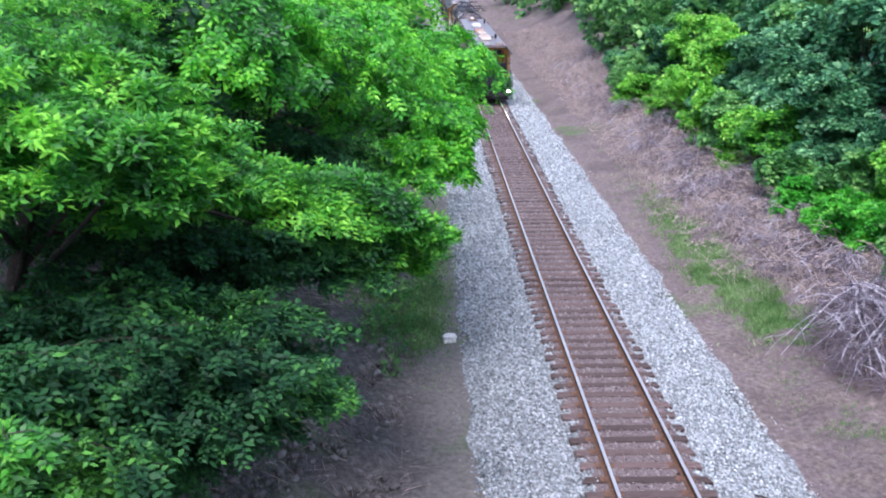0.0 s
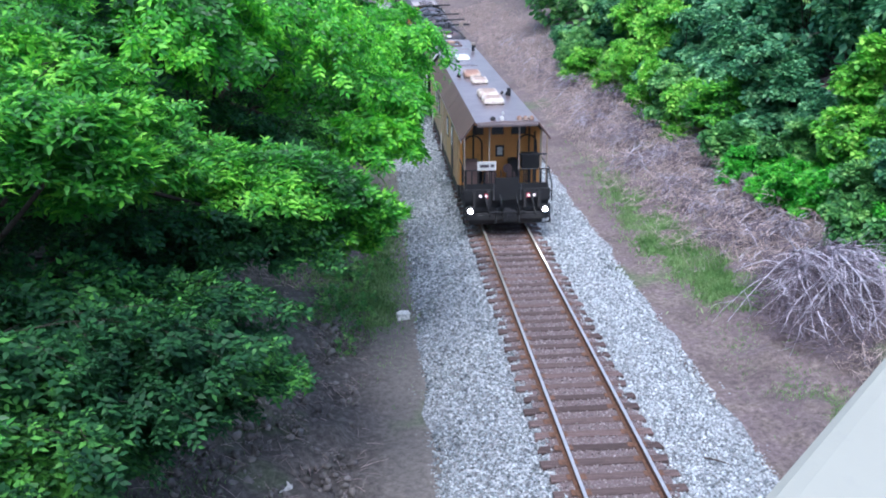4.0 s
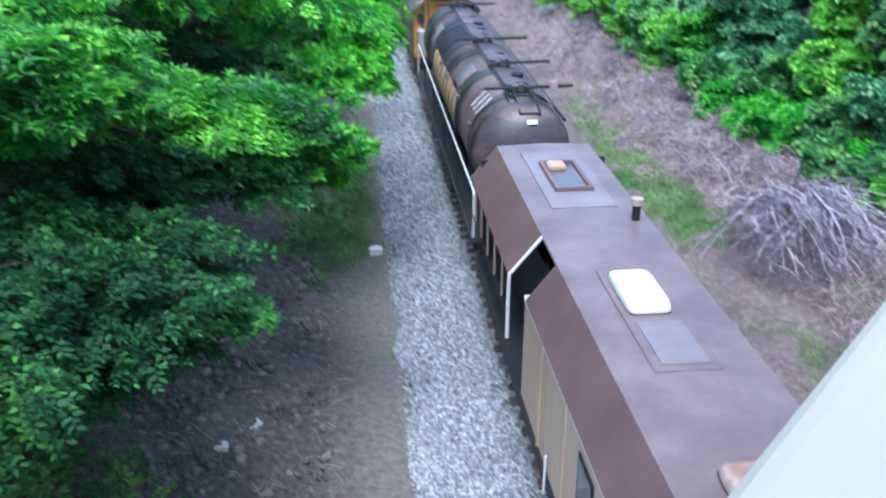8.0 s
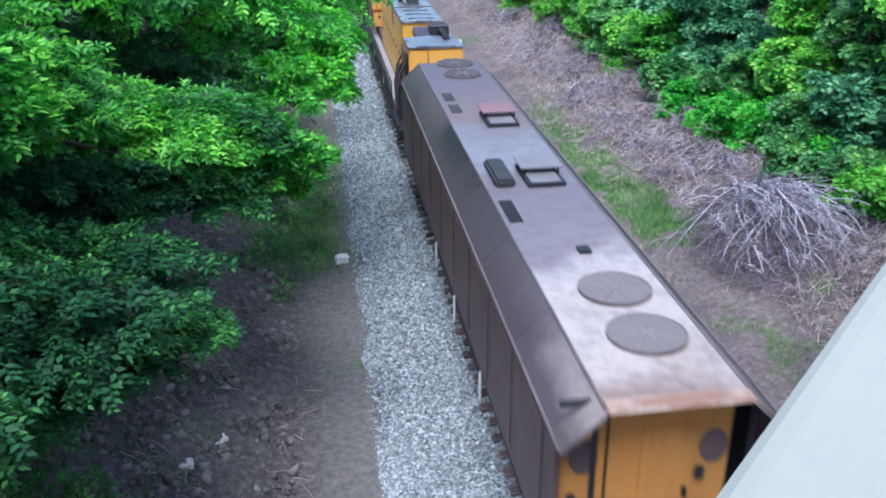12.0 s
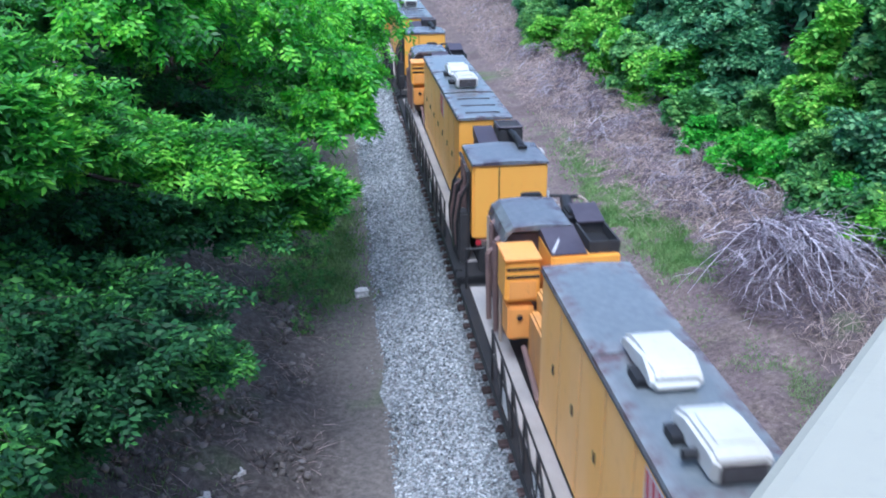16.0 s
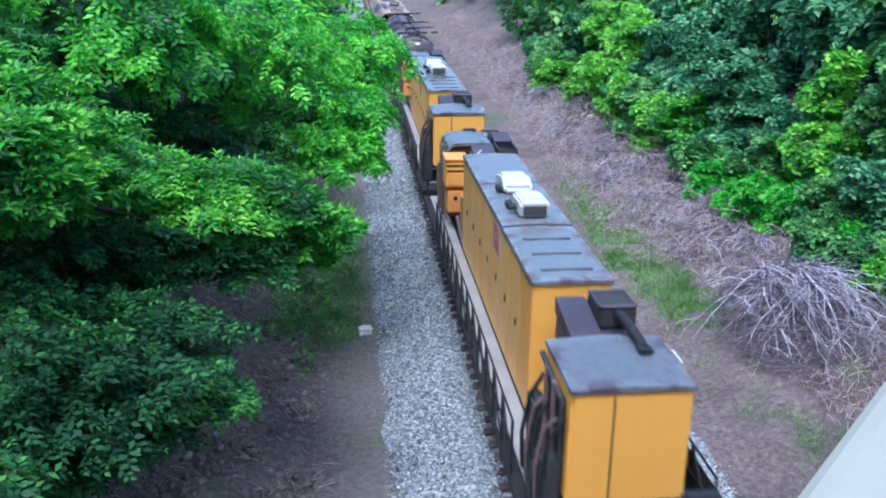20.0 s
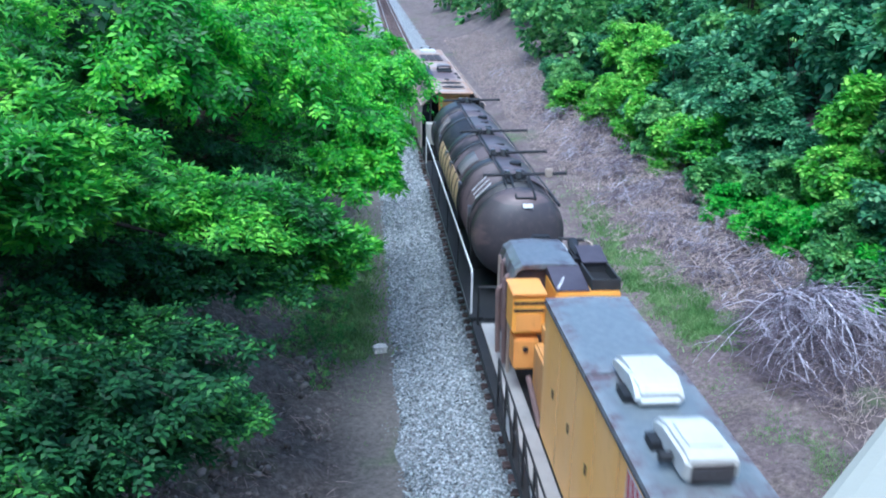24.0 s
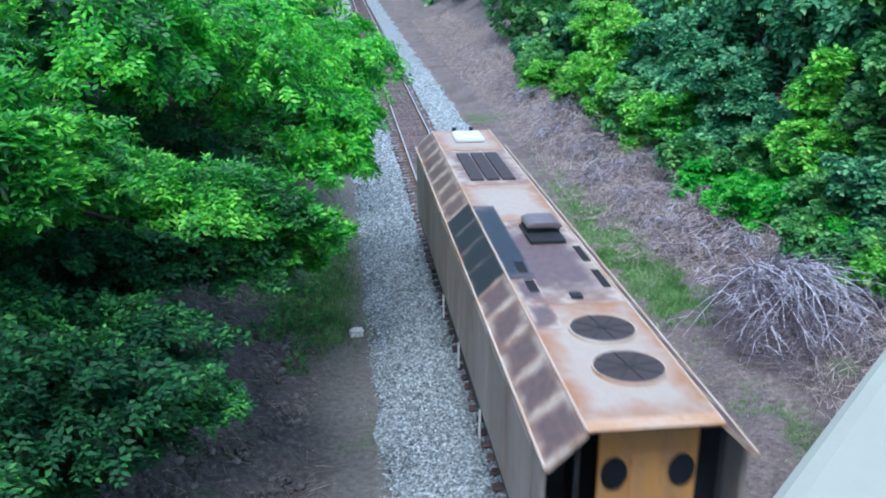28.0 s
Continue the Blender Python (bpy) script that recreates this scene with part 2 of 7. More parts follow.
def ballast_material():
    m, n, l, p = nodes_of("crushed_stone_bed")
    tc = n.new("ShaderNodeTexCoord")
    v = n.new("ShaderNodeTexVoronoi")
    v.inputs["Scale"].default_value = 16.0
    l.new(tc.outputs["Object"], v.inputs["Vector"])
    f = tex_noise(n, l, tc.outputs["Object"], 22.0, 6.0, 0.7)
    grey = ramp(n, l, v.outputs["Color"], [(0.1, (0.05, 0.052, 0.055, 1)), (0.5, (0.26, 0.275, 0.285, 1)), (0.9, (0.66, 0.69, 0.72, 1))])
    l.new(blend(n, l, 0.3, grey, ramp(n, l, f, [(0.3, (0.1, 0.1, 0.1, 1)), (0.7, (0.6, 0.6, 0.6, 1))])), p.inputs["Base Color"])
    p.inputs["Roughness"].default_value = 0.9
    add_bump(n, l, p, v.outputs["Distance"], 1.0, 0.05)
    return m


SOIL = ground_material()
BED = ballast_material()
CRIB_STONE_BED = plain("dusty_brown_bed", (0.16, 0.12, 0.12, 1), 0.95, vary=0.5, scale=40)
STONE = stone_material("crushed_stone", (0.09, 0.1, 0.105, 1), (0.42, 0.46, 0.475, 1), (0.88, 0.92, 0.94, 1))
OLD_STONE = stone_material("weathered_crushed_stone", (0.05, 0.057, 0.063, 1), (0.25, 0.28, 0.295, 1), (0.74, 0.79, 0.82, 1))
CRIB_STONE = stone_material("dusty_brown_stone", (0.1, 0.075, 0.075, 1), (0.25, 0.2, 0.2, 1), (0.5, 0.44, 0.44, 1))
FIELD_STONE = stone_material("field_stone", (0.07, 0.06, 0.055, 1), (0.17, 0.145, 0.13, 1), (0.4, 0.36, 0.33, 1))
CONCRETE_BIT = plain("pale_concrete", (0.8, 0.77, 0.72, 1), 0.9, vary=0.25)
PARAPET = painted("white_painted_concrete", (0.38, 0.376, 0.305, 1), (0.335, 0.33, 0.27, 1), (0.3, 0.3, 0.26, 1), 0.75, amount=0.4, fine=30)
CONCRETE = painted("grey_concrete", (0.4, 0.39, 0.37, 1), (0.3, 0.29, 0.27, 1), (0.2, 0.19, 0.18, 1), 0.9, amount=0.5)
RAIL_TOP = plain("polished_rail_steel", (0.72, 0.68, 0.63, 1), 0.35, 0.7, 0.08)
RAIL_WEB = plain("rusty_rail_steel", (0.16, 0.085, 0.055, 1), 0.85, 0.2, 0.3)
BARK = plain("bark", (0.065, 0.05, 0.042, 1), 0.95, vary=0.4, scale=25)
# Dead twigs, darkened: the shade inside and under the heaps is in this colour.
MAT_TWIG = plain("shade_dark_dead_twig", (0.19, 0.152, 0.175, 1), 0.95, vary=0.3, scale=5)
DEAD = plain("dead_branch", (0.56, 0.52, 0.58, 1), 0.9, vary=0.3, scale=6)
DEAD_DIM = plain("grey_dead_branch", (0.37, 0.33, 0.38, 1), 0.9, vary=0.3, scale=6)
TWIG = plain("dry_twig", (0.52, 0.41, 0.375, 1), 0.95, vary=0.35, scale=3)
STRAW = plain("dry_stalk", (0.5, 0.41, 0.36, 1), 0.95, vary=0.3, scale=2)
GRASS = leafy("grass_blades", [(0.2, (0.1, 0.22, 0.06, 1)), (0.5, (0.22, 0.38, 0.13, 1)), (0.85, (0.46, 0.58, 0.28, 1))], 0.55, 0.3)
LEAF_LIGHT = leafy("light_feathery_leaves", [(0.3, (0.042, 0.135, 0.04, 1)), (0.54, (0.082, 0.37, 0.03, 1)), (0.8, (0.38, 0.86, 0.075, 1))], patch_size=0.74, gloss=0.5)
LEAF_DROOP = leafy("bright_drooping_leaves", [(0.3, (0.042, 0.145, 0.034, 1)), (0.52, (0.08, 0.43, 0.02, 1)), (0.78, (0.34, 0.86, 0.05, 1))], patch_size=0.6, gloss=0.5)
# Deep green with part of the lower crowns' shade put into the colour.
LEAF_DEEP_SHADED = leafy("deep_green_shaded_leaves", [(0.3, (0.016, 0.055, 0.026, 1)), (0.57, (0.04, 0.14, 0.044, 1)), (0.83, (0.2, 0.56, 0.09, 1))], patch_size=0.7, gloss=0.2)
LEAF_BROAD = leafy("broad_leaves", [(0.3, (0.036, 0.15, 0.018, 1)), (0.52, (0.17, 0.54, 0.045, 1)), (0.8, (0.52, 0.84, 0.14, 1))])
LEAF_VIVID = leafy("vivid_creeper_leaves", [(0.3, (0.022, 0.17, 0.012, 1)), (0.52, (0.08, 0.46, 0.03, 1)), (0.8, (0.3, 0.76, 0.09, 1))])
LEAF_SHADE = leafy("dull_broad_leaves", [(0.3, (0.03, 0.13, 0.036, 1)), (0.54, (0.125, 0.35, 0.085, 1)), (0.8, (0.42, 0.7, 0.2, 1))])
LEAF_BLUE = leafy("blue_green_leaves", [(0.3, (0.02, 0.09, 0.044, 1)), (0.54, (0.08, 0.27, 0.11, 1)), (0.8, (0.36, 0.68, 0.3, 1))])


def tie_material():
    m, n, l, p = nodes_of("weathered_timber")
    tc = n.new("ShaderNodeTexCoord")
    mp = n.new("ShaderNodeMapping")
    mp.inputs["Scale"].default_value = (1.5, 18.0, 12.0)
    l.new(tc.outputs["Object"], mp.inputs["Vector"])
    oi = n.new("ShaderNodeObjectInfo")
    grain = tex_noise(n, l, mp.outputs[0], 1.5, 6.0, 0.7)
    wood = ramp(n, l, grain, [(0.3, (0.05, 0.035, 0.032, 1)), (0.55, (0.13, 0.095, 0.088, 1)), (0.75, (0.24, 0.185, 0.175, 1))])
    tint = ramp(n, l, oi.outputs["Random"], [(0.0, (0.6, 0.55, 0.55, 1)), (0.5, (1, 0.95, 0.95, 1)), (1.0, (1.35, 1.25, 1.25, 1))])
    l.new(blend(n, l, 1.0, wood, tint, "MULTIPLY"), p.inputs["Base Color"])
    p.inputs["Roughness"].default_value = 0.95
    add_bump(n, l, p, grain, 0.5, 0.02)
    return m


TIE_WOOD = tie_material()


# ---- mesh helpers ----
def box(bm, x0, x1, y0, y1, z0, z1):
    v = [bm.verts.new((x, y, z)) for z in (z0, z1) for y in (y0, y1) for x in (x0, x1)]
    for q in ((0, 2, 3, 1), (4, 5, 7, 6), (0, 1, 5, 4), (2, 6, 7, 3), (0, 4, 6, 2), (1, 3, 7, 5)):
        bm.faces.new([v[i] for i in q])


def prism(bm, prof, y0, y1):
    """A closed outline of (x, z), drawn out along y."""
    a = [bm.verts.new((x, y0, z)) for x, z in prof]
    b = [bm.verts.new((x, y1, z)) for x, z in prof]
    k = len(prof)
    bm.faces.new(a)
    bm.faces.new(b[::-1])
    for i in range(k):
        bm.faces.new((a[i], b[i], b[(i + 1) % k], a[(i + 1) % k]))


def prism_x(bm, prof, x0, x1):
    """A closed outline of (y, z), drawn out along x."""
    a = [bm.verts.new((x0, y, z)) for y, z in prof]
    b = [bm.verts.new((x1, y, z)) for y, z in prof]
    k = len(prof)
    bm.faces.new(a)
    bm.faces.new(b[::-1])
    for i in range(k):
        bm.faces.new((a[i], b[i], b[(i + 1) % k], a[(i + 1) % k]))


def tube(bm, a, b, r, n=8, r2=None):
    a, b = Vector(a), Vector(b)
    d = (b - a).normalized()
    u = d.orthogonal().normalized()
    w = d.cross(u)
    rings = []
    for p, rr in ((a, r), (b, r if r2 is None else r2)):
        rings.append([bm.verts.new(p + (u * math.cos(2 * math.pi * i / n) + w * math.sin(2 * math.pi * i / n)) * rr) for i in range(n)])
    bm.faces.new(rings[0][::-1])
    bm.faces.new(rings[1])
    for i in range(n):
        bm.faces.new((rings[0][i], rings[0][(i + 1) % n], rings[1][(i + 1) % n], rings[1][i]))


def pipe(bm, pts, r, n=6):
    for a, b in zip(pts, pts[1:]):
        tube(bm, a, b, r, n)


def lathe_y(bm, prof, cx, cz, n=40):
    """A body of revolution about an axis along y: profile of (y, radius)."""
    rings = []
    for y, r in prof:
        if r < 1e-4:
            rings.append([bm.verts.new((cx, y, cz))])
        else:
            rings.append([bm.verts.new((cx + r * math.sin(2 * math.pi * i / n), y, cz + r * math.cos(2 * math.pi * i / n))) for i in range(n)])
    for a, b in zip(rings, rings[1:]):
        for i in range(n):
            j = (i + 1) % n
            q = [a[i % len(a)], a[j % len(a)], b[j % len(b)], b[i % len(b)]]
            q = [v for k, v in enumerate(q) if v not in q[:k]]
            if len(q) > 2:
                bm.faces.new(q)


def finish(bm, name, material, bevel=0.0, smooth=False, segments=2):
    if bevel:
        bmesh.ops.bevel(bm, geom=list(bm.edges), offset=bevel, segments=segments, affect="EDGES", clamp_overlap=True)
    bmesh.ops.recalc_face_normals(bm, faces=list(bm.faces))
    me = bpy.data.meshes.new(name)
    bm.to_mesh(me)
    bm.free()
    if smooth:
        me.polygons.foreach_set("use_smooth", [True] * len(me.polygons))
    me.materials.append(material)
    return me


def part(name, bm, material, parent, label="", bevel=0.0, smooth=False):
    ob = new(name, finish(bm, name, material, bevel, smooth))
    ob.parent = parent
    return tagged(ob, label)


def shape(fill, *args):
    bm = bmesh.new()
    fill(bm, *args)
    return bm


def boxes(*rows):
    bm = bmesh.new()
    for r in rows:
        box(bm, *r)
    return bm


def tubes(r, *pairs, n=6):
    bm = bmesh.new()
    for a, b in pairs:
        tube(bm, a, b, r, n)
    return bm


def arrays(name, verts, faces, material):
    """A mesh out of arrays: verts (n, 3), faces (m, 3 or 4)."""
    me = bpy.data.meshes.new(name)
    k = faces.shape[1]
    me.vertices.add(len(verts))
    me.vertices.foreach_set("co", np.ascontiguousarray(verts, dtype=np.float32).ravel())
    me.loops.add(faces.size)
    me.loops.foreach_set("vertex_index", np.ascontiguousarray(faces, dtype=np.int32).ravel())
    me.polygons.add(len(faces))
    me.polygons.foreach_set("loop_start", np.arange(0, faces.size, k, dtype=np.int32))
    me.update(calc_edges=True)
    me.validate()
    me.materials.append(material)
    return me


def unit(v):
    return v / np.maximum(np.linalg.norm(v, axis=-1, keepdims=True), 1e-9)


def scatter(name, tv, tf, at, along, size, material, rng, roll=None):
    """Copies of a small template, each with its own place, direction and size, in one mesh."""
    at, along = np.asarray(at, float), unit(np.asarray(along, float))
    k = len(at)
    ref = np.tile(np.array([0.0, 0.0, 1.0]), (k, 1))
    ref[np.abs(along[:, 2]) > 0.95] = (1.0, 0.0, 0.0)
    side = unit(np.cross(ref, along))
    up = np.cross(along, side)
    a = rng.uniform(-0.6, 0.6, k) if roll is None else rng.uniform(-roll, roll, k)
    ca, sa = np.cos(a)[:, None], np.sin(a)[:, None]
    side, up = side * ca + up * sa, up * ca - side * sa
    s = np.broadcast_to(np.asarray(size, float), (k,))[:, None, None]
    v = at[:, None, :] + s * (tv[None, :, 0:1] * along[:, None] + tv[None, :, 1:2] * side[:, None] + tv[None, :, 2:3] * up[:, None])
    f = tf[None] + (np.arange(k) * len(tv))[:, None, None]
    return arrays(name, v.reshape(-1, 3), f.reshape(-1, tf.shape[1]), material)


def broad_tip(count=7, seed=3, plump=0.34):
    """A shoot with broad, slightly folded leaves."""
    rng = np.random.default_rng(seed)
    v, f = [], []
    for i in range(count):
        t = (i + 0.3) / count
        a = i * 2.4
        base = np.array([t * 0.8, 0.0, -0.12 * t * t])
        d = np.array([0.5, math.cos(a) * 0.9, math.sin(a) * 0.4 - 0.12])
        d /= np.linalg.norm(d)
        sidew = np.cross(d, (0.15, 0.1, 1.0))
        sidew /= np.linalg.norm(sidew)
        ln = 0.5 * rng.uniform(0.8, 1.15)
        fold = np.array([0, 0, 0.05])
        k = len(v)
        v += [base, base + d * ln * 0.42 + sidew * ln * plump + fold, base + d * ln, base + d * ln * 0.42 - sidew * ln * plump + fold]
        f.append((k, k + 1, k + 2, k + 3))
    return np.array(v), np.array(f)


def shell(rng, blobs, per_area, up_bias=0.25):
    """Points with outward directions on and just under the surfaces of a set of ellipsoids, those inside others left out."""
    at, way = [], []
    c = np.array([b[0] for b in blobs])
    r = np.array([b[1] for b in blobs])
    for i in range(len(blobs)):
        k = int(per_area * 12.6 * (r[i].prod() ** (2 / 3)))
        d = unit(rng.normal(size=(k, 3)))
        lump = 1 + 0.16 * np.sin(d[:, 0] * 5 + i) * np.cos(d[:, 1] * 6 + 2 * i) + 0.1 * np.sin(d[:, 2] * 9 + i)
        depth = 1.14 - 0.55 * rng.random(k) ** 1.5
        p = c[i] + d * r[i] * (lump * depth)[:, None]
        q = np.linalg.norm((p[:, None] - c[None]) / r[None], axis=2)
        q[:, i] = 9
        keep = q.min(1) > 0.72
        at.append(p[keep])
        w = d / r[i]
        w = unit(w) + np.array([0, 0, up_bias]) + rng.normal(size=(k, 3)) * 0.45
        way.append(w[keep])
    return np.concatenate(at), unit(np.concatenate(way))


BROAD = broad_tip(6)
SMALL = broad_tip(6, 5, 0.25)
WISP = broad_tip(7, 9, 0.2)


# ---- ground ----
def bank(x, y):
    """Height of the ground: a flat trackbed in a shallow cutting, banks rising on both sides."""
    right = np.interp(x, [3.4, 4.2, 6.0, 8.0, 10.0, 13.0, 18.0, 28.0, 60.0], [-0.42, -0.40, -0.12, 0.4, 1.1, 2.6, 4.6, 6.5, 8.0])
    left = np.interp(-x, [3.4, 5.0, 6.0, 8.0, 11.0, 16.0, 30.0, 60.0], [-0.42, -0.42, -0.05, 1.0, 2.7, 4.2, 6.0, 8.0])
    return np.where(x > 0, right, left)


def build_ground():
    xs = np.concatenate([[-2500, -900, -300, -120, -60], np.linspace(-35, -9, 24), np.linspace(-8.8, 14, 110), np.linspace(14.4, 40, 24), [60, 120, 300, 900, 2500]])
    ys = np.concatenate([[-2500, -800, -300, -200], np.linspace(-120, 6, 24), np.linspace(6.5, 50, 190), np.linspace(50.8, 150, 80), [180, 240, 400, 900, 3000]])
    X, Y = np.meshgrid(xs, ys, indexing="ij")
    Z = bank(X, Y)
    rough = np.clip((np.abs(X) - 3.4) / 2.0, 0, 1)
    Z += rough * (0.10 * np.sin(1.9 * X + 0.7 * Y) * np.cos(1.3 * Y - 0.6 * X) + 0.06 * np.sin(4.1 * X - 2.3 * Y) + 0.05 * np.sin(5.3 * Y + 2.2 * X))
    i, j = np.meshgrid(np.arange(len(xs) - 1), np.arange(len(ys) - 1), indexing="ij")
    a = (i * len(ys) + j).ravel()
    f = np.stack([a, a + len(ys), a + len(ys) + 1, a + 1], 1)
    me = arrays("ground", np.stack([X.ravel(), Y.ravel(), Z.ravel()], 1), f, SOIL)
    me.polygons.foreach_set("use_smooth", [True] * len(me.polygons))
    tagged(new("ground", me), "brown soil and dry litter on the cutting floor and banks", "ground", kind="structure")


def bed_height(x):
    return np.interp(np.abs(x), [0, 1.05, 1.2, 1.7, 2.6, 3.5], [-0.035, -0.035, -0.085, -0.1, -0.22, -0.47])


def build_ballast(rng):
    xs = np.array([-3.75, -3.5, -2.6, -2.1, -1.7, -1.2, -1.05, 0, 1.05, 1.2, 1.7, 2.1, 2.6, 3.5, 3.75])
    ys = np.linspace(-220, 400, 1200)
    X, Y = np.meshgrid(xs, ys, indexing="ij")
    edge = np.abs(X) > 3
    Z = bed_height(X) + np.where(edge, 0.04 * np.sin(1.7 * Y + X), 0) - np.where(np.abs(X) > 3.6, 0.15, 0)
    X = X + np.where(X > 3, 0.16 * np.sin(0.9 * Y) + 0.09 * np.sin(2.7 * Y + 1), 0) + np.where(X < -3, 0.05 * np.sin(0.9 * Y) + 0.03 * np.sin(2.7 * Y + 1), 0)
    i, j = np.meshgrid(np.arange(len(xs) - 1), np.arange(len(ys) - 1), indexing="ij")
    a = (i * len(ys) + j).ravel()
    me = arrays("ballast_bed", np.stack([X.ravel(), Y.ravel(), Z.ravel()], 1), np.stack([a, a + len(ys), a + len(ys) + 1, a + 1], 1), BED)
    tagged(new("ballast_bed", me), "pale grey crushed stone trackbed with sloping shoulders", "ballast", kind="structure")
    # loose stones on it
    tv = np.array([(1, 0, 0), (-1, 0.1, 0), (0.1, 0.8, 0.1), (0, -0.85, 0), (0.1, 0, 0.7), (-0.1, 0.05, -0.65)])
    tf = np.array([(0, 2, 4), (2, 1, 4), (1, 3, 4), (3, 0, 4), (0, 3, 5), (1, 2, 5)])
    def stones(name, label, material, inside, side=0):
        at, size = [], []
        for y0, y1, density, s in ((9, 24, 320, 0.039), (24, 40, 200, 0.046), (40, 75, 80, 0.062)):
            k = int((y1 - y0) * 7.4 * density)
            x = rng.uniform(-3.75, 3.75, k)
            y = rng.uniform(y0, y1, k)
            crib = np.abs(x) < 1.1 + 0.12 * np.sin(3.1 * y)
            if inside:
                keep = crib & (np.abs((y - TIE_FIRST + TIE_STEP / 2) % TIE_STEP - TIE_STEP / 2) > 0.1)
            else:
                keep = ~crib & ((np.abs(x) < 3.5 + 0.12 * np.sin(0.9 * y)) | (rng.random(k) < 0.25))
            keep &= (side == 0) | (x * side > 0)
            x, y = x[keep], y[keep]
            at.append(np.stack([x, y, bed_height(x) + 0.006 + rng.uniform(-0.012, 0.02, len(x))], 1))
            size.append((0.8 if inside else 1.0) * s * rng.uniform(0.55, 1.35, len(x)))
        at, size = np.concatenate(at), np.concatenate(size)
        me = scatter(name, tv, tf, at, rng.normal(size=at.shape) * (1, 1, 0.5), size, material, rng, roll=3.0)
        tagged(new(name, me), label, "ballast", kind="stuff")

    stones("loose_ballast", "loose pale grey angular stones of fresh ballast", STONE, False, 1)
    stones("loose_ballast", "loose grey weathered stones of the ballast shoulder", OLD_STONE, False, -1)
    stones("crib_ballast", "dusty brown stones between the ties", CRIB_STONE, True)
    me = arrays("crib_floor", np.array([(-1.08, -220, -0.028), (1.08, -220, -0.028), (1.08, 400, -0.028), (-1.08, 400, -0.028)]), np.array([(0, 1, 2, 3)]), CRIB_STONE_BED)
    tagged(new("crib_floor", me), "dusty brown stone bed between the ties", "ballast", kind="structure")


# ---- track ----
TIE_STEP, TIE_FIRST = 0.514, 4.74


def build_track(rng):
    track = tagged(new("railway_track"), "single railway track with worn steel rails on weathered timber ties", "railway track", kind="structure")
    for s in (-1, 1):
        prof = [(-0.075, 0.0), (0.075, 0.0), (0.075, 0.012), (0.012, 0.03), (0.012, 0.125), (0.036, 0.14), (0.036, 0.172), (0.03, 0.176), (-0.03, 0.176), (-0.036, 0.172), (-0.036, 0.14), (-0.012, 0.125), (-0.012, 0.03), (-0.075, 0.012)]
        bm = shape(prism, [(s * 0.755 + x, z + 0.005) for x, z in prof], -220, 400)
        rail = part("rail", bm, RAIL_WEB, track, "steel rail with rusty sides and a bright worn top")
        part("running_surface", boxes((s * 0.755 - 0.034, s * 0.755 + 0.034, -220, 400, 0.1815, 0.186)), RAIL_TOP, rail)
    # single ties, six shapes shared
    shapes = []
    for k in range(6):
        bm = bmesh.new()
        box(bm, -1.27, 1.27, -0.112, 0.112, -0.19, 0.0)
        for v in bm.verts:
            v.co.x += rng.uniform(-0.05, 0.05)
            v.co.y += rng.uniform(-0.012, 0.012)
            v.co.z += rng.uniform(-0.012, 0.006)
        me = finish(bm, "tie", TIE_WOOD, 0.012, segments=1)
        shapes.append(me)
    plate = finish(boxes((-0.19, 0.19, -0.09, 0.09, 0.0, 0.014)), "tie_plate", RAIL_WEB, 0.004, segments=1)
    for i in range(290):
        y = TIE_FIRST + TIE_STEP * i
        t = new("tie", shapes[i % 6 if rng.random() < 0.7 else rng.integers(6)])
        t.parent = track
        t.matrix_basis = pose(rng.uniform(-0.04, 0.04), y + rng.uniform(-0.02, 0.02), rng.uniform(-0.012, 0.004), 0, 0, rng.uniform(-0.8, 0.8))
        if y < 45:
            for s in (-1, 1):
                p = new("tie_plate", plate)
                p.parent = t
                p.matrix_basis = pose(s * 0.755, 0, 0.0)
    bm = bmesh.new()
    for i in range(480):
        y = TIE_FIRST + TIE_STEP * (290 + i)
        box(bm, -1.27, 1.27, y - 0.11, y + 0.11, -0.19, 0.0)
    for i in range(1, 440):
        y = TIE_FIRST - TIE_STEP * i
        box(bm, -1.27, 1.27, y - 0.11, y + 0.11, -0.19, 0.0)
    tagged(part("far_ties", bm, TIE_WOOD, track), kind="stuff")


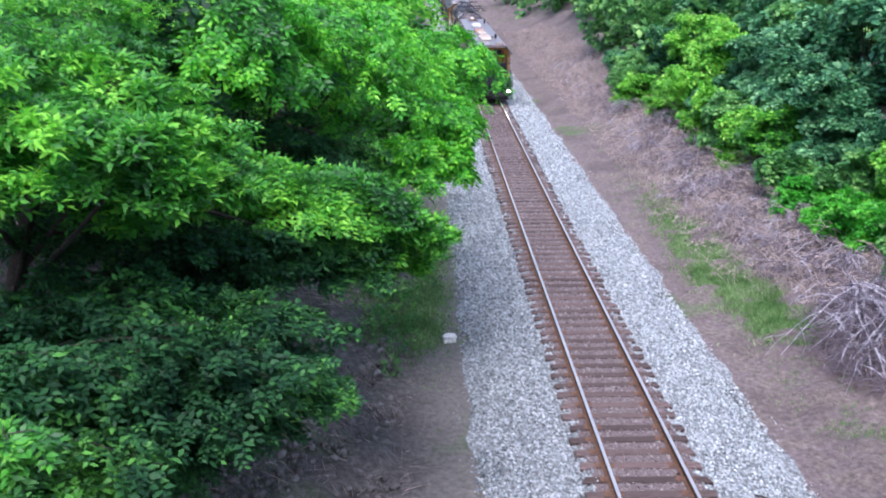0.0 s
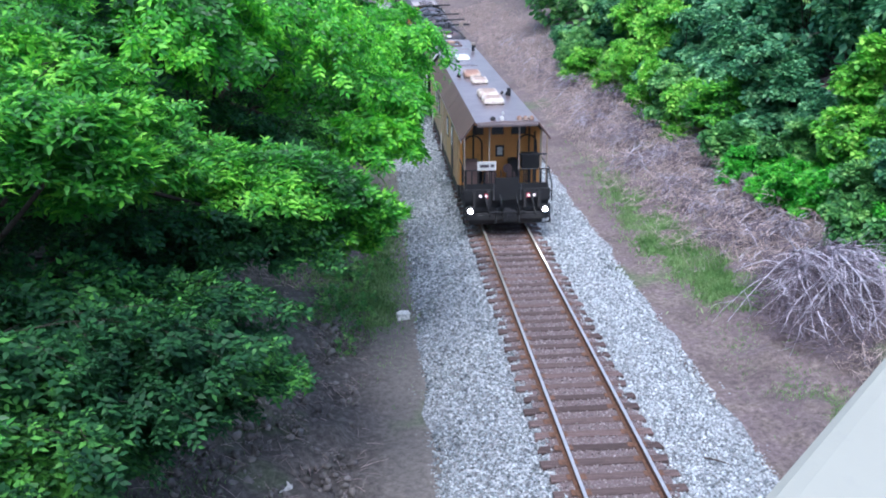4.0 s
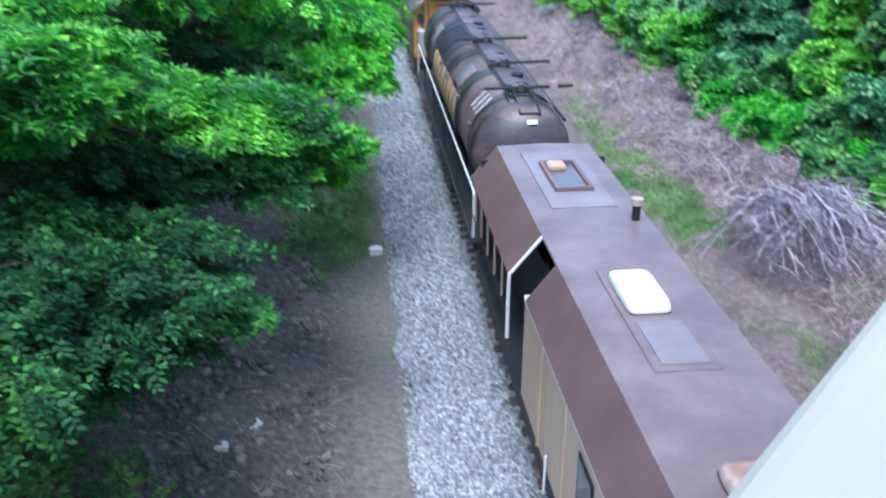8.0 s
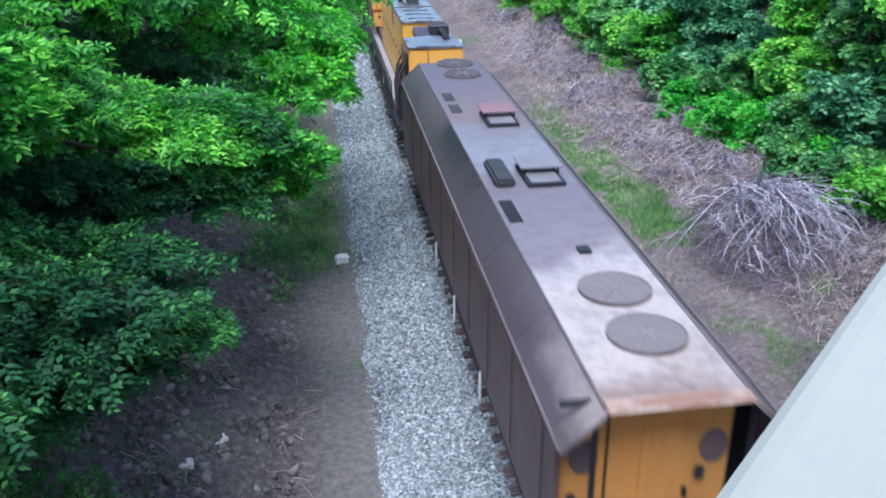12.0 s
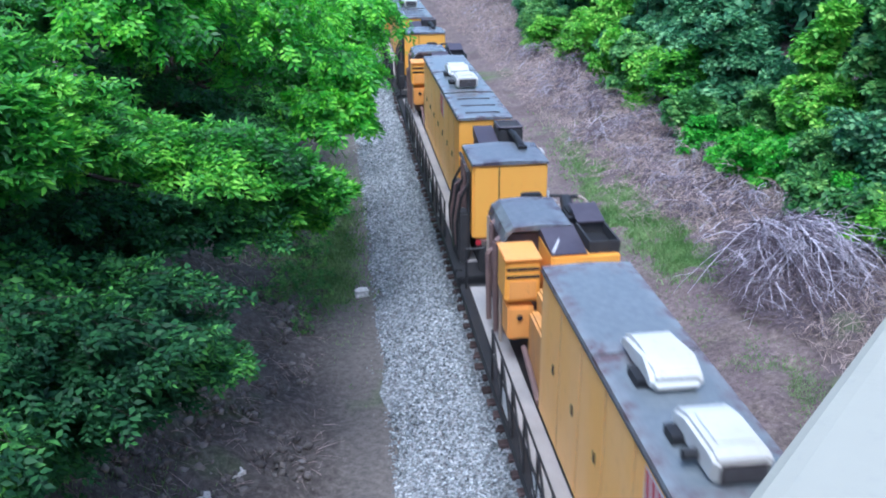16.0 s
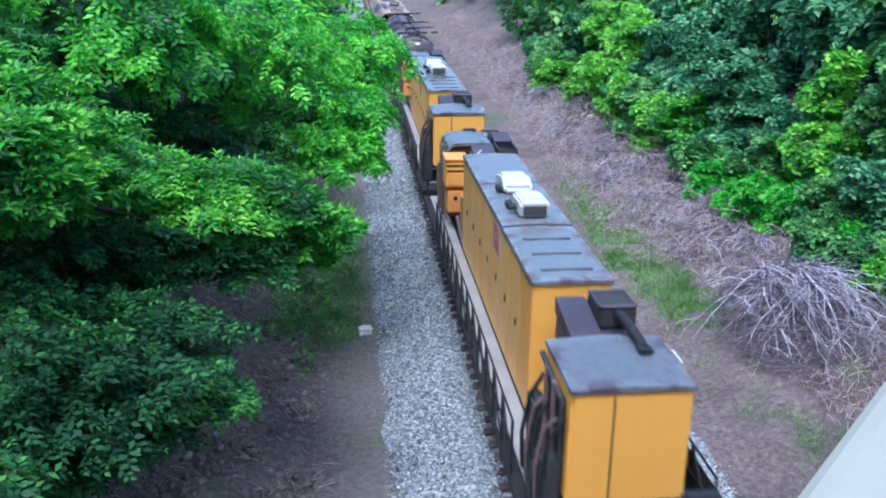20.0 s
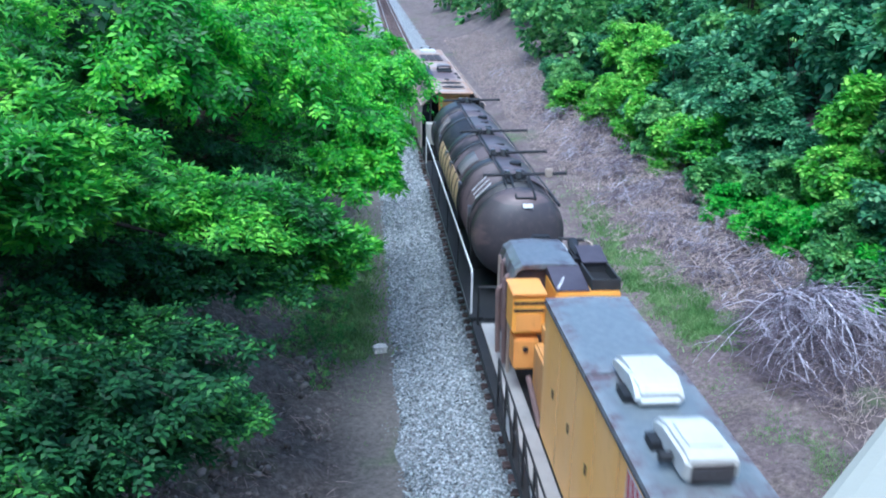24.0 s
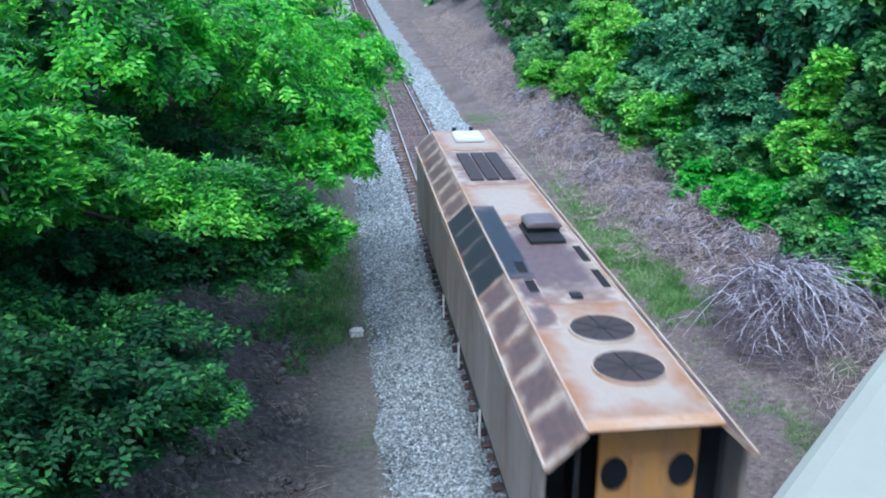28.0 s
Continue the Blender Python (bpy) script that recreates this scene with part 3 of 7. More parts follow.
# ---- bridge with the white parapet ----
def build_bridge():
    """A road bridge crossing at forty-five degrees; its near edge runs towards (1, 1)."""
    m = pose(-4.2, 0.4246, 0, 0, 0, 45.0)
    bridge = tagged(new("road_bridge"), "concrete road bridge with a white painted parapet, crossing over the track", "bridge", kind="structure")
    bridge.matrix_basis = m
    # local x along the parapet, local -y towards the road
    bm = bmesh.new()
    prof = [(0.004, 9.40), (0.004, 9.515), (0.0, 9.53), (-0.012, 9.539), (-0.03, 9.543), (-0.37, 9.548), (-0.388, 9.544), (-0.398, 9.535), (-0.40, 9.51), (-0.40, 9.40)]
    prism_x(bm, prof, -30, 40)
    part("parapet_coping", bm, PARAPET, bridge, "white painted rounded concrete coping", smooth=False)
    part("parapet_wall", boxes((-30, 40, -0.34, -0.05, 8.2, 9.40)), PARAPET, bridge, "white painted concrete wall")
    part("deck", boxes((-30, 40, -9.5, -0.02, 7.6, 8.2)), CONCRETE, bridge, "grey concrete deck")
    part("parapet_wall", boxes((-30, 40, -9.48, -9.19, 8.2, 9.40)), PARAPET, bridge)
    for y in (-1.0, -3.3, -5.7, -8.0):
        part("girder", boxes((-30, 40, y - 0.2, y + 0.2, 6.75, 7.6)), CONCRETE, bridge)
    part("abutment", boxes((-30, -12, -9.3, -0.1, -1.0, 6.74)), CONCRETE, bridge)
    part("abutment", boxes((22, 40, -9.3, -0.1, -1.0, 6.74)), CONCRETE, bridge)


# ---- plants ----
def rods(name, starts, ends, r0, material, sag=0.0):
    """Thin three-sided sticks, in two joints each."""
    k = len(starts)
    mids = (starts + ends) / 2 + np.array([0, 0, sag])
    d = unit(ends - starts)
    ref = np.tile(np.array([0.13, 0.29, 0.95]), (k, 1))
    u = unit(np.cross(d, ref))
    w = np.cross(d, u)
    ring = []
    for p, s in ((starts, 1.0), (mids, 0.75), (ends, 0.3)):
        for j in range(3):
            a = 2.0944 * j
            ring.append(p + (u * math.cos(a) + w * math.sin(a)) * (r0 * s)[:, None])
    v = np.stack(ring, 1).reshape(-1, 3)
    q = []
    for lev in range(2):
        for j in range(3):
            a, b = 3 * lev + j, 3 * lev + (j + 1) % 3
            q.append((a, b, b + 3, a + 3))
    f = (np.array(q)[None] + (np.arange(k) * 9)[:, None, None]).reshape(-1, 4)
    return arrays(name, v, f, material)


def crown(name, parent, blobs, template, material, rng, per_area, size, up_bias=0.2, label=""):
    at, way = shell(rng, blobs, per_area, up_bias)
    s = size * rng.uniform(0.65, 1.3, len(at))
    ob = new(name, scatter(name, template[0], template[1], at, way, s, material, rng))
    if parent is not None:
        ob.parent = parent
    return tagged(ob, label)


def boughs(rng, blobs, count, lift=0.15, layers=3):
    """Flat storeys of sprays in each ellipsoid, one above the other with dark gaps between; each spray is a start and an end."""
    out = []
    for c, r in blobs:
        c, r = np.asarray(c, float), np.asarray(r, float)
        for j in range(layers):
            h = -0.6 + 1.45 * (j + rng.uniform(0.25, 0.75)) / layers
            reach = math.sqrt(max(0.15, 1 - h * h * 0.8))
            m = c + r * np.array([rng.normal(0, 0.16), rng.normal(0, 0.16), h])
            k = max(4, int(count * reach * rng.uniform(0.85, 1.15)))
            turn = rng.uniform(0, 6.28)
            for i in range(k):
                a = turn + 6.28 * (i + rng.uniform(-0.3, 0.3)) / k
                d = np.array([math.cos(a), math.sin(a), rng.normal(lift, 0.16)]) * r * reach
                out.append((m + 0.12 * d, m + d * (0.55 + 0.95 * rng.random() ** 1.3)))
    return out


def spray_leaves(rng, sprays, per_spray, width=0.42, droop=0.3, hang=0.5):
    """Places and directions of twig tips over flat, arched sprays with hanging edges."""
    at, way = [], []
    for a, b in sprays:
        d = b - a
        ln = float(np.linalg.norm(d))
        d = d / max(ln, 1e-6)
        side = unit(np.cross(d, np.array([0.0, 0.0, 1.0]) + rng.normal(size=3) * 0.2))
        k = max(5, int(per_spray * rng.uniform(0.7, 1.3)))
        s = rng.random(k) ** 0.7
        t = rng.uniform(-1, 1, k)
        w = width * ln * (0.35 + 0.9 * s) * np.sqrt(np.maximum(0.05, 1.08 - s ** 3))
        p = a + d * (ln * s)[:, None] + side * (w * t)[:, None]
        p[:, 2] -= droop * ln * s ** 2 + 0.35 * np.abs(t) ** 2 * w + rng.random(k) ** 2 * 0.12 * ln
        p += rng.normal(size=(k, 3)) * 0.035 * ln
        q = d + side * (t * 0.9)[:, None] + rng.normal(size=(k, 3)) * (0.65, 0.65, 0.35)
        q[:, 2] -= hang * (0.25 + s) + 0.3 * np.abs(t)
        at.append(p)
        way.append(q)
    return np.concatenate(at), unit(np.concatenate(way))


def bough_crown(name, parent, blobs, template, material, rng, count, per_spray, size, lift=0.15, width=0.42, droop=0.3, hang=0.5, layers=3):
    """A crown of separate leafy boughs, with the wooden spine of each."""
    sprays = boughs(rng, blobs, count, lift, layers)
    at, way = spray_leaves(rng, sprays, per_spray, width, droop, hang)
    ob = new(name, scatter(name, template[0], template[1], at, way, size * rng.uniform(0.6, 1.35, len(at)), material, rng))
    ob.parent = parent
    a = np.array([u for u, v in sprays])
    b = np.array([v for u, v in sprays])
    b[:, 2] -= droop * np.linalg.norm(b - a, axis=1)
    tw = new("twig_work", rods("twig_work", a, b, np.full(len(a), 0.007), BARK, 0.04))
    tw.parent = parent
    tagged(tw, kind="stuff")
    return ob


def limb_path(a, b, sag, k=7):
    a, b = Vector(a), Vector(b)
    return [a.lerp(b, i / k) + Vector((0, 0, sag * math.sin(math.pi * i / k))) for i in range(k + 1)]


def tapered(bm, pts, r0, r1, n=7):
    k = len(pts) - 1
    for i in range(k):
        tube(bm, pts[i], pts[i + 1], r0 + (r1 - r0) * i / k, n, r0 + (r1 - r0) * (i + 1) / k)


def tree(label, base, top, blobs, template, material, rng, per_spray, size, trunk=0.18, limbs=10, count=7, lift=0.15, width=0.42, droop=0.3, hang=0.5, layers=3):
    """Trunk, limbs to the clumps of the crown, and the crown; in world places."""
    t = tagged(new("tree"), label, "tree")
    t.location = base
    o = Vector(base)
    bm = bmesh.new()
    tapered(bm, limb_path((0, 0, -0.4), Vector(top) - o, 0.2), trunk, trunk * 0.45, 9)
    part("trunk", bm, BARK, t, smooth=True)
    step = max(1, len(blobs) // limbs)
    for k, (c, r) in enumerate(blobs[::step]):
        bm = bmesh.new()
        start = Vector((0, 0, 0)).lerp(Vector(top) - o, 0.35 + 0.6 * ((k * 0.37) % 1))
        end = Vector(c) - o - Vector((0, 0, 0.4 * float(r[2])))
        tapered(bm, limb_path(start, end, -0.05), trunk * 0.28, trunk * 0.08, 6)
        part("limb", bm, BARK, t, smooth=True)
    local = [(np.array(c) - np.array(base), r) for c, r in blobs]
    bough_crown("crown", t, local, template, material, rng, count, per_spray, size, lift, width, droop, hang, layers)
    return t


def build_left_trees():
    rng = np.random.default_rng(11)
    R = lambda r, f=0.8: np.array([r, r, r * f])
    a = [((-9.4, 12.0, 8.2), 1.4), ((-8.8, 9.9, 8.0), 0.95), ((-8.4, 12.0, 8.0), 1.15), ((-8.0, 12.0, 7.2), 0.85), ((-7.5, 12.6, 6.9), 0.6), ((-6.9, 14.5, 6.4), 0.9),
         ((-6.3, 14.6, 6.2), 0.9), ((-5.6, 14.9, 6.1), 0.8), ((-9.8, 9.6, 8.4), 1.2), ((-9.8, 8.6, 7.8), 0.9), ((-11.0, 12.5, 8.6), 1.9), ((-10.6, 15.5, 8.8), 2.0),
         ((-7.6, 10.3, 8.0), 0.5), ((-7.35, 10.2, 7.6), 0.35), ((-4.95, 14.9, 5.75), 0.55), ((-4.5, 15.0, 5.4), 0.4), ((-5.4, 14.7, 5.15), 0.4), ((-4.8, 16.0, 4.8), 0.45), ((-5.5, 17.0, 4.6), 0.6), ((-6.2, 17.6, 4.4), 0.6)]
    tree("leafy green tree with light feathery foliage leaning over the bank", (-11.3, 12.6, 2.8), (-9.6, 12.4, 7.6), [(c, R(r, 0.6)) for c, r in a], WISP, LEAF_LIGHT, rng, 62, 0.24, 0.2, count=8, width=0.34, droop=0.3, hang=0.3)
    b = [((-7.7, 16.8, 8.8), 1.3), ((-7.3, 17.8, 8.1), 1.5), ((-4.0, 24.5, 6.9), 1.3), ((-3.9, 28.5, 6.7), 1.6), ((-4.4, 34.0, 6.2), 1.8), ((-3.6, 22.6, 6.0), 0.9), ((-6.3, 20.8, 7.8), 2.3), ((-5.3, 21.8, 6.9), 1.9), ((-5.6, 25.6, 7.0), 2.0), ((-4.1, 21.1, 6.1), 1.2), 
         ((-4.5, 19.6, 5.7), 0.75), ((-3.8, 20.4, 5.5), 0.6), ((-7.6, 24.5, 8.2), 2.6), ((-8.0, 29.0, 7.6), 2.3)]
    tree("tall leafy tree with bright drooping foliage overhanging the track", (-9.6, 22.0, 2.2), (-7.4, 21.6, 7.2), [(c, R(0.92 * r, 0.8)) for c, r in b], WISP, LEAF_DROOP, rng, 64, 0.29, 0.24, count=7, width=0.33, droop=0.5, hang=1.5)
    # lower boughs in the darker leaf green, which carries part of their shade
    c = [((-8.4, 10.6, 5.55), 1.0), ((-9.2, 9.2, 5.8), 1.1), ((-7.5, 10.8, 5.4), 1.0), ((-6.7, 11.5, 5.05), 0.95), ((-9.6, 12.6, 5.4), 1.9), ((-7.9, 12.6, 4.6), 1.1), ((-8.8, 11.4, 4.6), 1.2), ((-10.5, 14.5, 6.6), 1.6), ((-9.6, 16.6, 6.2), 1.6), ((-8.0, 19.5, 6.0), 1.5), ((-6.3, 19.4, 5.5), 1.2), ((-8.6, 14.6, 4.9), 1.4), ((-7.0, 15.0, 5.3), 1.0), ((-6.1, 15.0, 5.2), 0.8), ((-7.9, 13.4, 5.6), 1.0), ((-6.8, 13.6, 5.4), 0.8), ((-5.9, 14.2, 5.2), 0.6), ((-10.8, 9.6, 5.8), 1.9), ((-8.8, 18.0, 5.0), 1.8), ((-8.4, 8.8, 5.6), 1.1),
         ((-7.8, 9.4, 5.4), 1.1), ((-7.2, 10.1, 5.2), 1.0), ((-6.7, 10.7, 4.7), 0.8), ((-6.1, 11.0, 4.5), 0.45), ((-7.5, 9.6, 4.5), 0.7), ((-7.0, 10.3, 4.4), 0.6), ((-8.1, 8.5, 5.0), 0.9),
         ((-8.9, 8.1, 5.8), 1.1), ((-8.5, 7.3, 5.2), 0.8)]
    tree("broad tree, dark green lower foliage with shade in its leaf colour", (-10.2, 10.4, 2.2), (-8.6, 10.4, 5.4), [(p, R(r, 0.7)) for p, r in c], SMALL, LEAF_DEEP_SHADED, rng, 50, 0.23, 0.16, count=8, width=0.34, droop=0.2, hang=0.3)
    d = [((-7.25, 5.15, 6.95), 0.28), ((-7.6, 5.1, 6.5), 0.3), ((-8.2, 5.2, 6.6), 0.4)]
    tree("slender young tree with light green leaves beside the bridge", (-9.2, 5.0, 1.7), (-8.2, 5.1, 6.4), [(p, R(r)) for p, r in d], WISP, LEAF_LIGHT, rng, 16, 0.17, 0.06, 3, count=6)
    # rear boughs; their darkened green stands for shade in the hollows
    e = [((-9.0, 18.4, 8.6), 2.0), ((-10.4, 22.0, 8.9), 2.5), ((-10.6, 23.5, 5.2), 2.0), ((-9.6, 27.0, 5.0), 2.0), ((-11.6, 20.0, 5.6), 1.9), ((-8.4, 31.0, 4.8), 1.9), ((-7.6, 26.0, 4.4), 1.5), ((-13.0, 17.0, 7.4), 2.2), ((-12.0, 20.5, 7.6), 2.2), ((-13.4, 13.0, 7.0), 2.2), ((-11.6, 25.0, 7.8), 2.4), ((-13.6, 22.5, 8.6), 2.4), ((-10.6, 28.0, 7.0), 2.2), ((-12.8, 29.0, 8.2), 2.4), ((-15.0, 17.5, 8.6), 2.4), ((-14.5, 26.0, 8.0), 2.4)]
    tree("dull green tree standing behind others on the bank", (-13.0, 20.5, 3.4), (-12.8, 20.5, 8.0), [(p, R(r)) for p, r in e], SMALL, LEAF_DEEP_SHADED, rng, 34, 0.48, 0.22, count=7)
    # trees further on along the bank
    for k in range(9):
        y = 38 + 11.0 * k
        x0 = -8.8 - 1.2 * rng.random()
        bl = []
        for i in range(8):
            bl.append(((x0 + rng.uniform(-2.6, 2.6), y + rng.uniform(-5, 5), 4.6 + rng.uniform(-2.2, 3.0)), R(rng.uniform(1.8, 2.8))))
        z = float(bank(np.array(x0), y))
        tree("leafy roadside tree in full summer foliage on the bank", (x0, y, z), (x0 + 0.4, y, z + 4.5), bl, WISP, LEAF_DROOP if k % 2 else LEAF_BROAD, rng, 13, 0.95, 0.2, 5, count=6)


def shrub(rng, x, y, z, spread, height, material, label, per_spray, size, template, tall=False, count=6):
    s = tagged(new("shrub"), label, "shrub", group="shrubs on the bank")
    s.location = (x, y, z)
    bl = []
    for i in range(8 if tall else 10):
        a = rng.uniform(0, 6.28)
        q = rng.uniform(0.05, 1.0) * spread * (0.6 if tall else 1.0)
        r = rng.uniform(0.3, 0.55) * spread
        h = (i + rng.random()) / 8 if tall else rng.uniform(0.1, 1.0) * (1.15 - 0.5 * q / spread)
        bl.append((np.array([math.cos(a) * q, math.sin(a) * q, height * h]), np.array([r, r, r * rng.uniform(0.6, 1.1)])))
    bm = bmesh.new()
    for c, r in bl:
        tapered(bm, limb_path((0, 0, -0.3), c, 0.1, 4), 0.05, 0.015, 5)
    part("branchwork", bm, BARK, s)
    bough_crown("crown", s, bl, template, material, rng, count, per_spray, size, 0.3, 0.42, 0.2, 0.45, 2)
    return s


def build_right_bank():
    rng = np.random.default_rng(23)
    kinds = {"broad": (LEAF_BROAD, BROAD, "dense green shrub with broad leaves on the bank"),
             "vivid": (LEAF_VIVID, BROAD, "vivid green creeper spreading over the bank"),
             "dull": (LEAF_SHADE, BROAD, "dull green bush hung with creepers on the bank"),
             "blue": (LEAF_BLUE, BROAD, "dark blue-green young tree among shrubs on the bank"),
             "fine": (LEAF_LIGHT, WISP, "bright green thicket with feathery leaves above the dry slope"),
             "deep": (LEAF_DEEP_SHADED, SMALL, "dark green young tree with fine leaves on the bank")}

    def put(x, y, spread, height, kind, leaves, size, tall=False):
        mat, leaf, words = kinds[kind]
        shrub(rng, x, y, float(bank(np.array(x), y)), spread, height, mat, words, leaves * (0.9 if x < 14.5 else 0.4), size * (1.0 if x < 14.5 else 1.45), leaf, tall)

    # the shrubs above the brush pile and the cleared slope
    put(9.6, 33.6, 0.9, 1.5, "dull", 30, 0.46)
    put(10.2, 31.4, 1.2, 0.9, "vivid", 34, 0.3)
    put(10.0, 29.6, 1.1, 0.7, "vivid", 34, 0.28)
    put(10.4, 28.0, 1.3, 0.9, "vivid", 34, 0.3)
    put(10.3, 26.3, 1.1, 0.7, "vivid", 34, 0.28)
    put(10.4, 24.6, 1.2, 1.0, "dull", 32, 0.34)
    put(10.6, 23.2, 1.1, 0.8, "vivid", 34, 0.3)
    put(10.5, 21.8, 1.2, 0.9, "dull", 34, 0.34)
    put(11.4, 25.6, 1.2, 1.6, "dull", 32, 0.36)
    put(10.4, 20.2, 1.3, 1.0, "broad", 34, 0.34)
    put(11.9, 24.2, 1.5, 1.8, "blue", 34, 0.4)
    put(12.6, 21.2, 1.5, 2.2, "deep", 44, 0.34)
    put(11.9, 18.4, 1.4, 1.6, "broad", 34, 0.4)
    put(14.6, 24.6, 1.7, 2.6, "deep", 44, 0.4)
    put(12.0, 29.2, 1.3, 3.9, "broad", 34, 0.46, True)
    put(12.9, 26.4, 1.4, 4.2, "dull", 34, 0.46, True)
    put(13.2, 23.6, 1.5, 3.8, "broad", 30, 0.44, True)
    put(12.3, 32.0, 1.2, 1.4, "blue", 34, 0.36)
    put(13.0, 28.4, 1.4, 1.8, "dull", 32, 0.42)
    put(14.4, 27.4, 1.5, 2.4, "blue", 30, 0.44)
    put(11.2, 30.6, 1.2, 1.2, "dull", 34, 0.36)
    put(11.9, 27.6, 1.2, 1.4, "broad", 34, 0.38)
    put(11.4, 35.0, 1.3, 3.0, "blue", 34, 0.44)
    # rows of thickets along the cutting, rising towards the back
    rows = ((9.7, 2.4, 1.4, 2.0, 36.5, 66, ("fine", "broad", "dull")), (12.0, 3.0, 1.6, 3.2, 35, 68, ("blue", "broad", "dull")), (15.6, 3.6, 2.0, 4.6, 21, 74, ("blue", "blue", "dull")), (19.5, 4.8, 2.8, 6.0, 22, 84, ("blue", "dull", "broad")))
    for row, (x, step, spread, height, y0, y1, mix) in enumerate(rows):
        y = y0
        while y < y1:
            near = max(0.0, 1.0 - (y - 20) / 60)
            kind = mix[int(rng.integers(3))]
            # a stand of light green saplings, with a darker one before and after it
            if row < 2 and 46 < y < 57:
                kind = "broad"
            elif row == 1 and y < 46:
                kind = "blue"
            elif row < 2 and y > 57:
                kind = "dull" if rng.random() < 0.7 else "blue"
            put(x + rng.uniform(-0.8, 0.8), y, spread * rng.uniform(0.75, 1.2), height * rng.uniform(0.65, 1.35), kind, 11 + 19 * near, 0.47 - 0.05 * near + 0.06 * row, rng.random() < 0.45)
            y += step * rng.uniform(0.75, 1.25)
    # woods further along both sides
    for name, sgn in (("far_woods", 1), ("far_woods", -1)):
        bl = []
        for i in range(130):
            y = rng.uniform(60 if sgn > 0 else 70, 260)
            x = sgn * (11.0 + 24 * rng.random() ** 1.5) + (1.0 if sgn > 0 else -1.5)
            r = rng.uniform(2.2, 4.0)
            bl.append((np.array([x, y, float(bank(np.array(x), y)) + rng.uniform(1.0, 5.0)]), np.array([r, r, r * 0.9])))
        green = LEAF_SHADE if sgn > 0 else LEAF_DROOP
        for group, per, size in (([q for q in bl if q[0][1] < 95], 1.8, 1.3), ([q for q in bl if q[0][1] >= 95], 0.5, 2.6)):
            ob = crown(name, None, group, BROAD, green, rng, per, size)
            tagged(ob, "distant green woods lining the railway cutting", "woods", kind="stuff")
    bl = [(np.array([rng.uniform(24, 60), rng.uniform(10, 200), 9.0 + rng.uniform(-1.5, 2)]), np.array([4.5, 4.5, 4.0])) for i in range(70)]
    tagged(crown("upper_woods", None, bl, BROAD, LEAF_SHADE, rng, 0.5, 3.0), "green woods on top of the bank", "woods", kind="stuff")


def build_dry_slope():
    rng = np.random.default_rng(5)
    # litter of twigs and stalks on the right slope
    k = 12000
    y = 14 + 96 * rng.random(k) ** 1.5
    x = np.where(y < 27, 6.3, 5.0) + 4.6 * rng.random(k) ** 0.8
    z = bank(x, y) + 0.03 + 0.25 * rng.random(k) ** 2
    a = rng.normal(0.4, 1.0, k)
    ln = rng.uniform(0.15, 0.6, k)
    st = np.stack([x, y, z], 1)
    en = st + np.stack([np.cos(a), np.sin(a), rng.normal(0.12, 0.25, k)], 1) * ln[:, None]
    en[:, 2] = np.maximum(en[:, 2], bank(en[:, 0], en[:, 1]) + 0.02)
    tagged(new("dry_twigs", rods("dry_twigs", st, en, rng.uniform(0.005, 0.016, k), TWIG, 0.04)), "tangle of dry brown twigs on the cleared slope", "twigs", kind="stuff")
    k = 9000
    y = 15 + 90 * rng.random(k) ** 1.4
    x = 5.2 + 5.4 * rng.random(k)
    keep = (np.sin(0.8 * y + 0.9 * x) + np.sin(0.37 * y - 1.3 * x) > 0.0) & ((y > 25) | (x > 6.4))
    x, y = x[keep], y[keep]
    st = np.stack([x, y, bank(x, y)], 1)
    en = st + np.stack([rng.normal(-0.12, 0.2, len(x)), rng.normal(-0.1, 0.2, len(x)), rng.uniform(0.2, 0.65, len(x))], 1)
    tagged(new("dry_stalks", rods("dry_stalks", st, en, rng.uniform(0.004, 0.011, len(x)), STRAW, 0.0)), "pale dead stalks of last year's weeds", "weeds", kind="stuff")
    k = 420
    y = 19 + 60 * rng.random(k) ** 1.3
    x = rng.uniform(6.2, 10.4, k)
    a = rng.normal(0.9, 0.5, k)
    st = np.stack([x, y, bank(x, y) + 0.08], 1)
    en = st + np.stack([np.cos(a), np.sin(a), 0 * a], 1) * rng.uniform(0.4, 1.3, k)[:, None]
    en[:, 2] = bank(en[:, 0], en[:, 1]) + rng.uniform(0.1, 0.45, k)
    tagged(new("cut_sticks", rods("cut_sticks", st, en, rng.uniform(0.008, 0.028, k), DEAD, 0.1)), "pale cut sticks lying on the dry slope", "sticks", kind="stuff")
    # heaps of cut brushwood left along the cleared slope
    st, en = [], []
    for i in range(46):
        cy = 20.5 + 44 * rng.random() ** 1.4
        cx = rng.uniform(6.6, 9.4) if cy > 27 else rng.uniform(6.9, 8.2)
        w, h, m = rng.uniform(0.35, 0.8), rng.uniform(0.25, 0.6), 66
        p = rng.normal(0, 0.5, (m, 2)) * w
        q = np.stack([cx + p[:, 0], cy + 1.3 * p[:, 1]], 1)
        z = bank(q[:, 0], q[:, 1]) + h * np.exp(-(p ** 2).sum(1) / w ** 2) * rng.random(m)
        a = rng.normal(0.7 + rng.normal(0, 0.5), 0.55, m)
        d = np.stack([np.cos(a), np.sin(a), rng.normal(0.05, 0.2, m)], 1) * rng.uniform(0.25, 0.75, m)[:, None]
        o = np.stack([q[:, 0], q[:, 1], z + 0.03], 1)
        e = o + d
        e[:, 2] = np.maximum(e[:, 2], bank(e[:, 0], e[:, 1]) + 0.02)
        st.append(o - 0.3 * d * (1, 1, 0))
        en.append(e)
